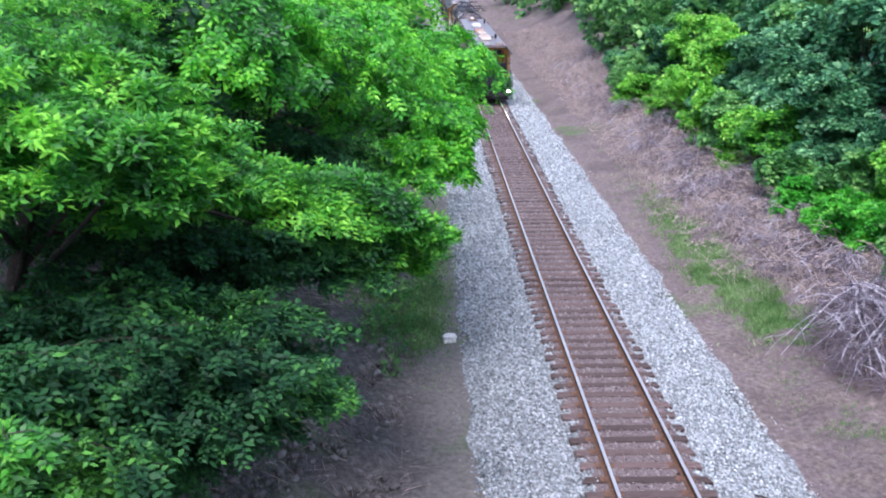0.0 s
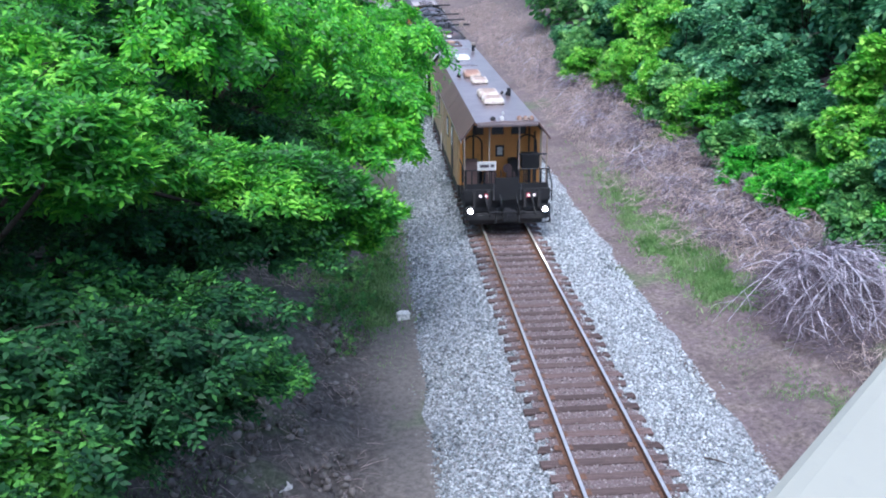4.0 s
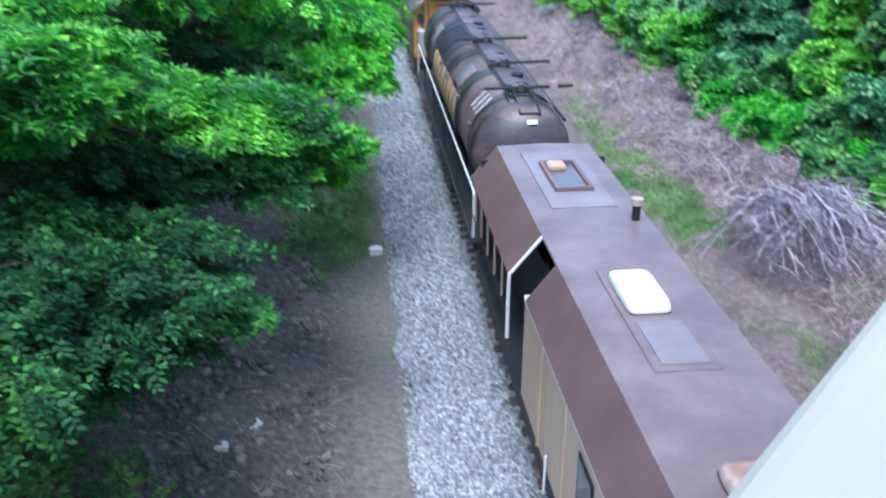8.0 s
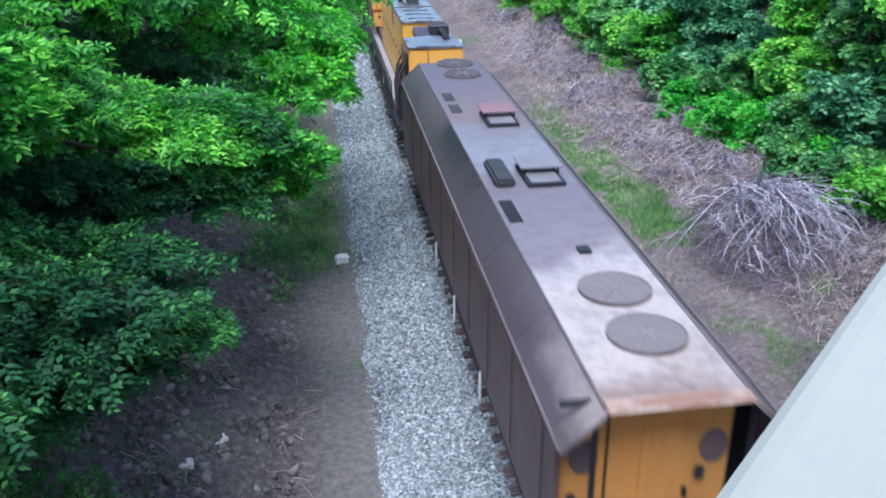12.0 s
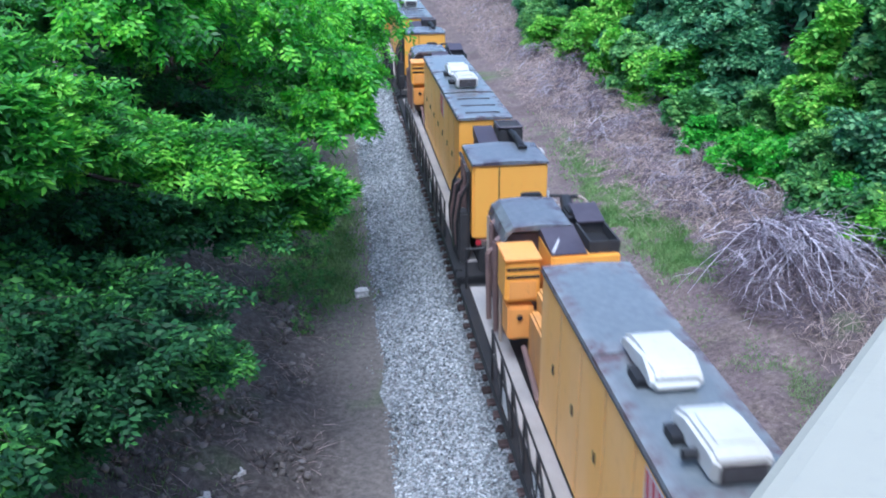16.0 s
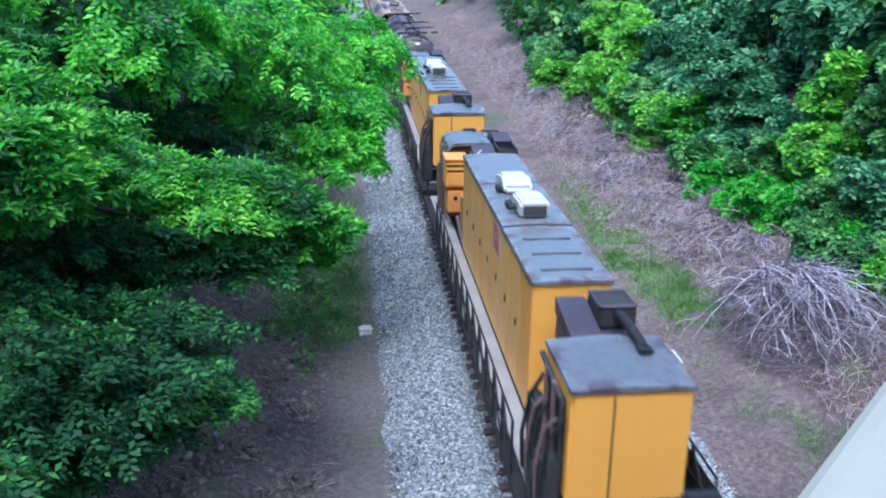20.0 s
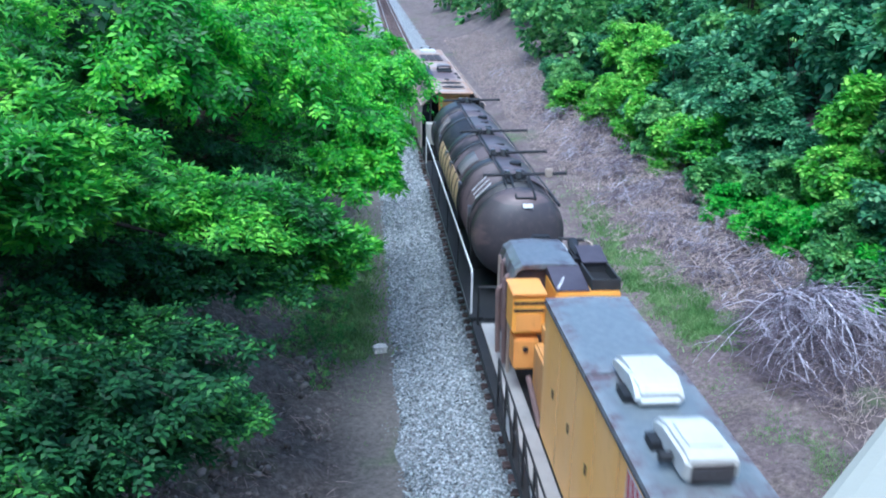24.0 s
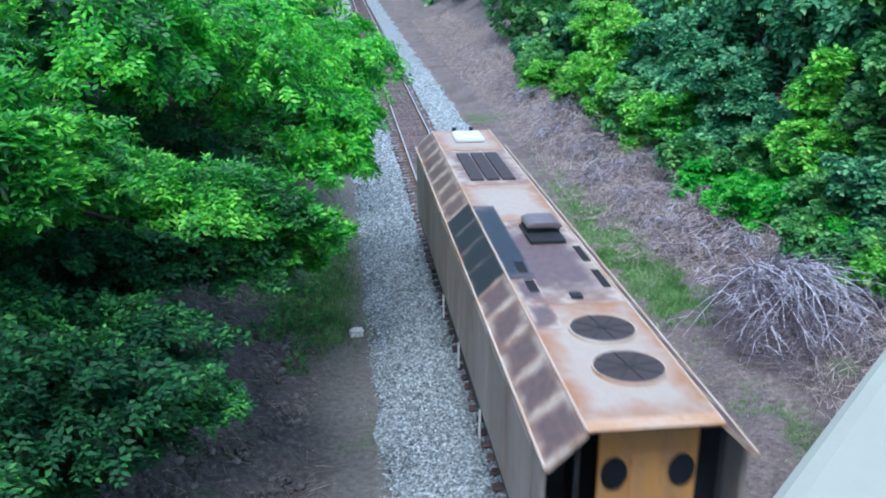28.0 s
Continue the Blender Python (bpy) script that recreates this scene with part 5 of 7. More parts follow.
def bogie(parent, y):
    """A two-axle truck under a car."""
    b = part("bogie", boxes((-1.08, -0.98, y - 1.3, y + 1.3, 0.42, 0.82), (0.98, 1.08, y - 1.3, y + 1.3, 0.42, 0.82), (-1.0, 1.0, y - 0.2, y + 0.2, 0.5, 0.85)), BLACK, parent, bevel=0.03)
    for dy in (-0.9, 0.9):
        bm = bmesh.new()
        for s in (-1, 1):
            lathe = [(s * 0.70, 0.0), (s * 0.70, 0.48), (s * 0.73, 0.48), (s * 0.735, 0.45), (s * 0.83, 0.44), (s * 0.83, 0.0)]
            rings = [[bm.verts.new((x, y + dy + r * math.cos(2 * math.pi * i / 24), 0.635 + r * math.sin(2 * math.pi * i / 24))) for i in range(24)] for x, r in lathe[1:-1]]
            for q0, q1 in zip(rings, rings[1:]):
                for i in range(24):
                    bm.faces.new((q0[i], q0[(i + 1) % 24], q1[(i + 1) % 24], q1[i]))
            bm.faces.new(rings[0])
            bm.faces.new(rings[-1][::-1])
        tube(bm, (-0.7, y + dy, 0.635), (0.7, y + dy, 0.635), 0.08, 10)
        part("wheelset", bm, STEEL, b)
        for s in (-1, 1):
            part("axle_box", boxes((s * 1.14 - 0.07, s * 1.14 + 0.07, y + dy - 0.14, y + dy + 0.14, 0.5, 0.76)), BLACK, b, bevel=0.02)


def coupler(parent, y, way):
    part("coupler", boxes((-0.12, 0.12, min(y, y + way * 0.7), max(y, y + way * 0.7), 0.78, 1.02), (-0.2, 0.2, y + way * 0.55 - 0.12, y + way * 0.55 + 0.12, 0.72, 1.08)), BLACK, parent, bevel=0.03)


def hatch(parent, x0, x1, y0, y1, z, mat=None, tall=0.1, base=True):
    """A roof hatch: curb inset under a domed lid, black for the thin shadow."""
    if base:
        part("hatch_curb", boxes((x0 + 0.03, x1 - 0.03, y0 + 0.03, y1 - 0.03, z - 0.02, z + 0.062)), BLACK, parent)
    bm = bmesh.new()
    cx, cy, hx, hy, cr = (x0 + x1) / 2, (y0 + y1) / 2, (x1 - x0) / 2, (y1 - y0) / 2, 0.2
    rings = []
    for k, h in ((1.0, 0.0), (1.0, 0.35), (0.97, 0.62), (0.9, 0.82), (0.72, 0.95), (0.4, 1.0)):
        ring = []
        for i in range(32):
            a = 2 * math.pi * (i + 0.5) / 32
            u, w = math.cos(a), math.sin(a)
            px = math.copysign(abs(u) ** 0.3, u) * hx * k
            py = math.copysign(abs(w) ** 0.3, w) * hy * k
            ring.append(bm.verts.new((cx + px, cy + py, z + 0.065 + tall * h * (1.0 - 0.25 * (py / hy) ** 2))))
        rings.append(ring)
    for q0, q1 in zip(rings, rings[1:]):
        for i in range(32):
            bm.faces.new((q0[i], q0[(i + 1) % 32], q1[(i + 1) % 32], q1[i]))
    bm.faces.new(rings[-1])
    part("hatch_lid", bm, mat or CREAM_LID, parent, "rust-stained hatch lid" if mat is RUST_LID else "cream painted hatch lid with rust", smooth=True)


def handrail(parent, pts, r=0.02, mat=None, posts=None, foot=1.25, name="handrail"):
    bm = bmesh.new()
    pipe(bm, pts, r)
    rail = part(name, bm, mat or BLACK, parent)
    for p in posts or ():
        part("rail_post", tubes(r, ((p[0], p[1], foot), p)), mat or BLACK, rail)


def control_car():
    """Front car: brown hipped roof, tan sides, open front platform with lamps and railing."""
    c = tagged(new("control_car"), "brown-roofed tan rail car with open front platform and lit headlamps", "rail car", group="cars of the work train")
    L = 21.5
    hw, zr, ze, fl = 1.48, 3.86, 3.22, 1.04
    part("underframe", boxes((-1.42, 1.42, 0.0, L, 0.95, 1.3)), BLACK, c, bevel=0.03)
    part("side_sill", boxes((-1.46, -1.40, 1.6, L - 0.1, 0.9, 1.32)), BLACK, c)
    part("side_sill", boxes((1.40, 1.46, 1.6, L - 0.1, 0.9, 1.32)), BLACK, c)
    # sides
    yf, yn = 1.7, 15.5
    part("side_wall", boxes((-hw, -hw + 0.08, yf, 6.2, 1.3, ze)), PANEL_TAN, c, "orange-tan painted steel side")
    part("side_wall", boxes((-hw, -hw + 0.08, 6.205, yn, 1.3, ze)), TAN, c, "faded tan painted steel side")
    part("side_wall", boxes((hw - 0.08, hw, yf, L - 0.1, 1.3, ze)), TAN, c, "faded tan painted steel side")
    part("side_wall", boxes((-hw + 0.55, -hw + 0.63, yn, L - 0.1, 1.3, ze)), BLACK, c, "dark recessed side wall")
    part("end_wall", boxes((-hw + 0.08, hw - 0.08, L - 0.2, L - 0.1, 1.3, 3.6)), BLACK, c)
    for y in (5.2, 9.6, 10.9):
        w = part("window", boxes((-hw - 0.015, -hw + 0.02, y, y + 0.75, 2.2, 2.95)), BLACK, c, bevel=0.01)
        part("pane", boxes((-hw - 0.022, -hw - 0.016, y + 0.07, y + 0.68, 2.27, 2.88)), GLASS, w)
    d = part("door", boxes((-hw - 0.012, -hw + 0.02, 3.3, 4.1, 1.35, 3.1)), BLACK, c)
    part("pane", boxes((-hw - 0.02, -hw - 0.013, 3.42, 3.98, 2.25, 2.95)), GLASS, d)
    for y in (2.9, 6.9, 8.6, 12.4, 14.0):
        part("side_rib", boxes((-hw - 0.03, -hw, y - 0.03, y + 0.03, 1.3, ze)), TAN, c)
    part("fascia", boxes((-hw - 0.02, -hw + 0.0, 0.25, yn, ze - 0.1, ze - 0.003)), WHITE, c)
    # roof: flat top and two slopes
    bm = shape(prism, [(-fl, zr - 0.05), (fl, zr - 0.05), (fl, zr), (0.0, zr + 0.04), (-fl, zr)], 0.0, L)
    part("roof", bm, ROOF_BROWN, c, "weathered brown flat roof")
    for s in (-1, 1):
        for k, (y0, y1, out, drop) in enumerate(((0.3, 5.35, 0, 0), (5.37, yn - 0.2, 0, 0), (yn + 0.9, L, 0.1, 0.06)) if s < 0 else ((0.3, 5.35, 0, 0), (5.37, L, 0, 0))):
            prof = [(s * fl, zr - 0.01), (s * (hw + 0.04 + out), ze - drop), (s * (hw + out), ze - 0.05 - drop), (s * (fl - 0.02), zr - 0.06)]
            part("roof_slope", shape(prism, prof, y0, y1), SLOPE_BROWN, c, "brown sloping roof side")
    # open bay on the recessed side: trim and posts
    bm = bmesh.new()
    pipe(bm, [(-fl, yn + 0.9, zr), (-hw - 0.12, yn + 0.9, ze - 0.06), (-hw - 0.12, yn + 0.9, 1.9)], 0.035)
    bay = part("bay_frame", bm, WHITE, c, "white painted frame of the open bay")
    for y in (17.2, 18.1, 19.0, 19.9, 20.8):
        part("post", tubes(0.024, ((-hw - 0.1, y, 2.35), (-hw - 0.1, y, ze - 0.08))), CREAM, bay)
    handrail(c, [(-hw - 0.1, 16.4, 2.3), (-hw - 0.1, L, 2.3)], 0.02)
    # roof hatches and fittings
    hatch(c, -0.42, 0.32, 2.75, 3.85, zr, tall=0.2)
    hatch(c, -0.44, 0.3, 3.95, 5.15, zr, tall=0.22)
    hatch(c, -0.36, 0.3, 7.1, 8.2, zr, None, 0.15)
    hatch(c, -0.5, 0.2, 8.6, 9.9, zr, RUST_LID, 0.2)
    hatch(c, -0.4, 0.26, 13.4, 14.7, zr, WHITE, 0.17)
    part("roof_patch", boxes((-0.5, 0.42, 11.9, 14.95, zr + 0.02, zr + 0.046)), ROOF_BROWN, c, "brown sheet under a hatch", bevel=0.01)
    part("roof_patch", boxes((-0.36, 0.3, 12.05, 13.2, zr + 0.047, zr + 0.06)), PATCH, c, "worn grey-brown sheet", bevel=0.005)
    part("roof_patch", boxes((-0.62, 0.62, 17.6, 20.9, zr + 0.02, zr + 0.044)), PATCH, c, "worn grey-brown sheet")
    well = part("well_floor", boxes((-0.3, 0.3, 18.5, 20.0, zr + 0.045, zr + 0.054)), GREY_ROOF, c, "bluish grey floor of the open roof hatch")
    for x0, x1, y0, y1 in ((-0.38, -0.3, 18.42, 20.08), (0.3, 0.38, 18.42, 20.08), (-0.3, 0.3, 18.42, 18.5), (-0.3, 0.3, 20.0, 20.08)):
        part("well_frame", boxes((x0, x1, y0, y1, zr + 0.045, zr + 0.13)), RUST_ROOF, well, bevel=0.01)
    part("rusted_hatch", boxes((-0.26, 0.1, 19.55, 19.95, zr + 0.055, zr + 0.17)), RUST_EDGE, c, "rusted fitting in the open roof hatch", bevel=0.03)
    for x, y in ((0.78, 17.0), (0.72, 4.6)):
        part("vent_stack", tubes(0.075, ((x, y, zr - 0.05), (x, y, zr + 0.3)), n=10), BLACK, c)
    part("vent_cap", tubes(0.11, ((0.78, 17.0, zr + 0.3), (0.78, 17.0, zr + 0.42)), n=12), CREAM, c)
    for x, y in ((-0.7, 9.0), (-0.75, 9.25), (0.5, 5.0), (0.65, 4.8)):
        part("horn", tubes(0.05, ((x, y, zr), (x + 0.02, y - 0.16, zr + 0.12)), n=8), BLACK, c)
    for x, mat in ((-0.45, SOOT), (-0.16, WHITE), (0.42, RUST_LID), (0.62, RUST_LID), (0.82, RUST_LID)):
        lamp = part("roof_lamp", boxes((x - 0.07, x + 0.07, 0.12, 0.32, zr, zr + 0.15)), mat, c, bevel=0.03)
        part("lamp_bracket", boxes((x - 0.09, x + 0.09, 0.33, 0.37, zr, zr + 0.05)), SOOT, lamp)
    part("roof_visor", shape(prism_x, [(-0.04, zr + 0.0), (-0.07, zr - 0.06), (-0.06, zr - 0.15), (0.0, zr - 0.15), (0.04, zr - 0.05)], -1.0, 1.0), ROOF_DARK, c, "sooty brown turned-down front edge of the roof", bevel=0.015)
    part("antenna_base", boxes((-0.03, 0.03, 1.0, 1.1, zr + 0.03, zr + 0.14)), WHITE, c, bevel=0.01)
    # front bulkhead set back under the roof
    part("front_wall", shape(prism, [(-1.4, 1.3), (1.4, 1.3), (1.4, 3.2), (1.0, 3.74), (-1.0, 3.74), (-1.4, 3.2)], yf, yf + 0.08), ORANGE, c, "orange painted front wall under the roof")
    fd = part("front_door", boxes((-0.42, 0.42, yf - 0.03, yf - 0.003, 1.35, 3.4)), ORANGE, c, bevel=0.01)
    note = part("notice", boxes((-0.16, 0.14, yf - 0.06, yf - 0.032, 2.3, 2.71)), BLACK, fd)
    part("notice_sheet", boxes((-0.1, 0.08, yf - 0.068, yf - 0.062, 2.37, 2.64)), WHITE, note)
    for s in (-1, 1):
        a = [(s * 0.95 + 0.32 * math.cos(q), yf - 0.02, 2.75 + 0.3 * math.sin(q)) for q in np.linspace(0, math.pi, 9)]
        bm = bmesh.new()
        pipe(bm, [(s * 0.95 + 0.32, yf - 0.02, 1.4)] + a + [(s * 0.95 - 0.32, yf - 0.02, 1.4)], 0.03)
        part("arched_frame", bm, BLACK, c)
    for x0, x1 in ((-0.95, -0.58), (-0.3, 0.12), (0.38, 0.9)):
        w = part("front_window", boxes((x0, x1, yf - 0.055, yf - 0.032, 3.08, 3.42)), BLACK, c, bevel=0.01)
        part("pane", boxes((x0 + 0.05, x1 - 0.05, yf - 0.062, yf - 0.057, 3.13, 3.37)), GLASS, w)
    for x, z in ((-1.05, 1.95), (0.2, 2.0), (0.32, 1.75)):
        part("hand_wheel", tubes(0.16, ((x, 1.15, z), (x, 1.2, z)), n=16), RUST_ROOF, c)
    part("cable_box", boxes((-0.95, -0.7, 1.3, 1.6, 1.4, 2.2)), BLACK, c, bevel=0.03)
    part("brake_stand", boxes((0.6, 1.2, 0.6, 1.0, 2.1, 2.62), (0.84, 0.94, 0.74, 0.84, 1.3, 2.1)), BLACK, c, bevel=0.03)
    part("locker", boxes((-1.25, -0.8, 1.0, 1.5, 1.3, 2.3)), RUST_ROOF, c, bevel=0.03)
    # corner posts and platform railing
    for x in (-1.38, -0.55, 0.45, 1.38):
        part("post", tubes(0.026, ((x, 0.32, 1.3), (x, 0.32, 3.3 if abs(x) > 1 else 3.78))), CREAM, c)
    for x0, x1 in ((-1.38, -0.5), (0.42, 1.38)):
        handrail(c, [(x0, 0.08, 2.25), (x1, 0.08, 2.25)], 0.022, posts=[(x0 + (x1 - x0) * i / 4, 0.08, 2.25) for i in range(5)], foot=1.3)
    handrail(c, [(1.42, 0.1, 2.25), (1.5, -0.15, 1.75), (1.5, -0.15, 1.2)], 0.022)
    handrail(c, [(1.42, 1.4, 2.3), (1.45, 0.1, 2.25)], 0.022)
    handrail(c, [(-1.42, 1.4, 2.3), (-1.42, 0.1, 2.25)], 0.022, posts=[(-1.42, 0.7, 2.28)])
    sign = part("number_board", boxes((-0.98, -0.36, 0.0, 0.03, 2.26, 2.56)), WHITE, c, "white board on the railing")
    part("writing", boxes((-0.9, -0.6, -0.006, -0.002, 2.36, 2.46), (-0.55, -0.42, -0.006, -0.002, 2.36, 2.46)), GREY_ROOF, sign)
    # end beam, plow and lamps
    part("end_beam", boxes((-1.46, 1.46, -0.12, 0.1, 1.2, 1.62)), BLACK, c, bevel=0.03)
    part("end_plate", boxes((-1.4, 1.4, 0.0, 0.05, 1.6, 1.8)), BLACK, c, "black steel plate below the railing", bevel=0.01)
    for k in range(15):
        x = -1.35 + 0.193 * k
        part("rail_bar", tubes(0.018, ((x, 0.03, 1.75), (x, 0.03, 2.24))), BLACK, c)
    for x, z0, z1 in ((-1.15, 1.4, 2.3), (-0.95, 1.4, 3.3), (0.98, 1.4, 3.4), (1.18, 1.4, 3.2)):
        part("pipe", tubes(0.03, ((x, 1.5, z0), (x, 1.5, z1)), n=8), SOOT, c)
    part("cross_pipe", tubes(0.03, ((0.45, 0.3, 2.7), (1.38, 0.3, 2.7)), n=8), BLACK, c)
    part("seat_box", boxes((-0.55, -0.2, 1.0, 1.4, 1.3, 1.9)), RUST_ROOF, c, bevel=0.04)
    part("tool_rack", boxes((0.25, 0.55, 1.2, 1.55, 1.3, 2.3)), SOOT, c, bevel=0.03)
    for k, x in enumerate((-0.75, -0.25, 0.28, 0.8)):
        bm = bmesh.new()
        pipe(bm, [(x, -0.16, 1.5), (x + 0.05, -0.36, 1.2), (x + 0.12, -0.32, 0.85), (x + 0.2, -0.26, 0.7)], 0.028, 8)
        part("air_hose", bm, BLACK, c)
    for x in (-1.1, -0.62, 0.6, 1.08):
        part("bracket", boxes((x - 0.05, x + 0.05, -0.24, -0.12, 1.0, 1.6)), SOOT, c, bevel=0.02)
    part("pilot_beam", boxes((-1.4, 1.4, -0.3, -0.1, 0.62, 0.84)), SOOT, c, bevel=0.04)
    part("air_hose_rack", tubes(0.03, ((-0.6, -0.32, 0.9), (0.6, -0.32, 0.9)), n=8), BLACK, c)
    part("drop_plate", boxes((-0.42, 0.4, -0.2, -0.13, 1.25, 2.05)), BLACK, c, bevel=0.02)
    for x in (-0.46, 0.44):
        part("grab_iron", tubes(0.025, ((x, -0.24, 1.3), (x, -0.24, 1.85))), STEEL, c)
    bm = shape(prism_x, [(0.05, 1.2), (-0.02, 0.9), (0.05, 0.36), (0.15, 0.36), (0.2, 1.2)], -1.25, 1.25)
    part("pilot", bm, BLACK, c, "black snow plow", bevel=0.02)
    for s in (-1, 1):
        h = part("lamp_housing", tubes(0.15, ((s * 1.25, -0.22, 0.98), (s * 1.25, -0.36, 0.98)), n=18), BLACK, c)
        part("lens", tubes(0.075, ((s * 1.25, -0.37, 0.98), (s * 1.25, -0.385, 0.98)), n=18), LAMP, h, "lit round headlamp")
        g = part("marker_housing", boxes((s * 0.88 - 0.3, s * 0.88 + 0.3, -0.2, -0.13, 1.32, 1.56)), BLACK, c, bevel=0.02)
        for dx in (-0.17, 0.02):
            part("marker_lamp", tubes(0.045, ((s * 0.88 + s * dx, -0.21, 1.44), (s * 0.88 + s * dx, -0.235, 1.44)), n=14), LAMP_DIM, g)
        part("red_marker", boxes((s * 0.7 - 0.06, s * 0.7 + 0.06, -0.225, -0.205, 1.36, 1.52)), RED, g)
        handrail(c, [(s * 1.42, -0.16, 1.15), (s * 1.46, -0.2, 0.5), (s * 1.2, -0.2, 0.45)], 0.025, name="step")
    part("hose", tubes(0.03, ((0.35, -0.25, 1.0), (0.4, -0.35, 0.5)), ((-0.35, -0.25, 1.0), (-0.4, -0.35, 0.5))), BLACK, c)
    part("tool_box", boxes((-1.2, -0.3, 7.5, 11.5, 0.45, 0.94)), BLACK, c, bevel=0.03)
    coupler(c, -0.2, -1)
    coupler(c, L, 1)
    bogie(c, 3.0), bogie(c, L - 3.0)
    for y in (8.2, 13.2):
        part("grab_iron", tubes(0.022, ((-hw - 0.06, y, 1.0), (-hw - 0.06, y, 1.7))), WHITE, c)
    return c


def arc_sheet(bm, y0, y1, a0, a1, r, thick, cz, n=20):
    """A curved sheet on a lying cylinder; angles in degrees from the right, over the top."""
    rows = []
    for i in range(n + 1):
        a = radians(a0 + (a1 - a0) * i / n)
        rows.append([bm.verts.new((q * math.cos(a), y, cz + q * math.sin(a))) for q, y in ((r, y0), (r + thick, y0), (r + thick, y1), (r, y1))])
    for a, b in zip(rows, rows[1:]):
        for k in range(4):
            bm.faces.new((a[k], a[(k + 1) % 4], b[(k + 1) % 4], b[k]))
    bm.faces.new(rows[0][::-1])
    bm.faces.new(rows[-1])


def tank_car():
    """Black tank car with ladders, valve fittings and cross arms; tan panels low on its sides."""
    c = tagged(new("tank_car"), "sooty black tank car with cross arms and tan side panels", "tank car", group="cars of the work train")
    L, cz, r = 18.2, 2.9, 1.27
    PANELS, PANEL_AT, PANEL_STEP = 8, 5.15, 0.83
    part("underframe", boxes((-1.1, 1.1, 0.0, L, 0.95, 1.2)), BLACK, c, bevel=0.03)
    for s in (-1, 1):
        part("running_board", boxes((min(s * 1.1, s * 1.45), max(s * 1.1, s * 1.45), 0.1, L - 0.1, 1.14, 1.2)), BLACK, c)
        part("side_apron", boxes((min(s * 1.32, s * 1.37), max(s * 1.32, s * 1.37), 0.3, L - 0.3, 0.95, 1.13)), BLACK, c)
        part("board_edge", tubes(0.018, ((s * 1.43, 0.3, 1.215), (s * 1.43, L - 0.3, 1.215))), STEEL, c, "thin worn steel edge of the running board")
        handrail(c, [(s * 1.38, 0.4, 1.2), (s * 1.38, 0.4, 2.3), (s * 1.38, 0.5, 2.38), (s * 1.38, L - 0.5, 2.38), (s * 1.38, L - 0.4, 2.3), (s * 1.38, L - 0.4, 1.2)], 0.028, WHITE)
        for i in range(1, 5):
            part("rail_post", tubes(0.016, ((s * 1.38, 0.4 + (L - 0.8) * i / 5, 1.2), (s * 1.38, 0.4 + (L - 0.8) * i / 5, 2.37))), BLACK, c)
        for i in range(PANELS):
            y = PANEL_AT + PANEL_STEP * i
            a0, a1 = (156, 204) if s < 0 else (24, -24)
            part("panel_stay", shape(arc_sheet, y - 0.12, y - 0.03, a0, a1, r + 0.02, 0.05, cz, 8), BLACK, c)
            part("side_panel", shape(arc_sheet, y, y + PANEL_STEP - 0.16, a0, a1, r + 0.03, 0.03, cz, 8), PANEL_TAN, c, "tan painted panel curved onto the tank side")
    body = part("tank_shell", shape(lathe_y, [(1.9, 0.0), (1.9, r), (16.3, r), (16.6, 1.21), (16.85, 1.06), (17.05, 0.75), (17.14, 0.35), (17.16, 0.0)], 0.0, cz, 48), TANK_DARK, c, "sooty black tank with rounded ends", smooth=True)
    part("tank_head", shape(lathe_y, [(1.05, 0.0), (1.07, 0.35), (1.16, 0.75), (1.36, 1.06), (1.62, 1.21), (1.896, r), (1.897, 0.0)], 0.0, cz, 48), TANK_HEAD, body, "rounded brown tank end", smooth=True)
    for y, w in ((2.5, 0.12), (5.2, 0.3), (7.9, 0.1), (9.6, 0.35), (12.4, 0.12), (15.2, 1.0)):
        part("band", shape(arc_sheet, y - w, y + w, 95, 240, r + 0.004, 0.02, cz), TANK_BAND, body, "sooty black band round the tank", smooth=True)
        part("bracket", boxes((-1.28, -1.18, y - 0.1, y + 0.1, 3.2, 3.5)), STEEL, body, bevel=0.02)
    for y0, y1 in ((2.9, 5.5), (5.56, 8.9), (8.96, 12.3), (12.36, 15.5)):
        part("top_sheet", shape(arc_sheet, y0, y1, 44, 102, r + 0.028, 0.02, cz), TANK_TOP, body, "purple-brown sheet over the top of the tank", smooth=True)
    part("sheet_edge", shape(arc_sheet, 2.9, 15.5, 41, 43.5, r + 0.03, 0.03, cz), CREAM, body)
    for y in (4.0, 8.0, 13.0):
        part("saddle", boxes((-1.0, 1.0, y - 0.15, y + 0.15, 1.2, 2.0)), BLACK, c)
    top = cz + r
    for y in (3.6, 6.4, 7.3, 10.3, 11.2, 13.6):
        part("sheet_clip", boxes((0.1, 0.42, y, y + 0.1, top - 0.02, top + 0.05)), BLACK, c, bevel=0.02)
    part("head_rail", tubes(0.03, ((0.36, 1.4, 4.0), (0.36, 2.5, top + 0.14)), ((-0.14, 1.4, 4.0), (-0.14, 2.5, top + 0.14)), ((-0.14, 1.4, 4.0), (0.36, 1.4, 4.0)), ((0.36, 1.4, 4.0), (0.36, 1.5, 3.9)), ((-0.14, 1.4, 4.0), (-0.14, 1.5, 3.9)), n=8), BLACK, c)
    for y0, y1, a0, a1 in ((12.9, 13.7, 128, 158), (5.7, 6.9, 118, 150)):
        part("side_plate", shape(arc_sheet, y0, y1, a0, a1, r + 0.03, 0.02, cz), TANK_GREY, body, "paler grey plate on the tank side", smooth=True)
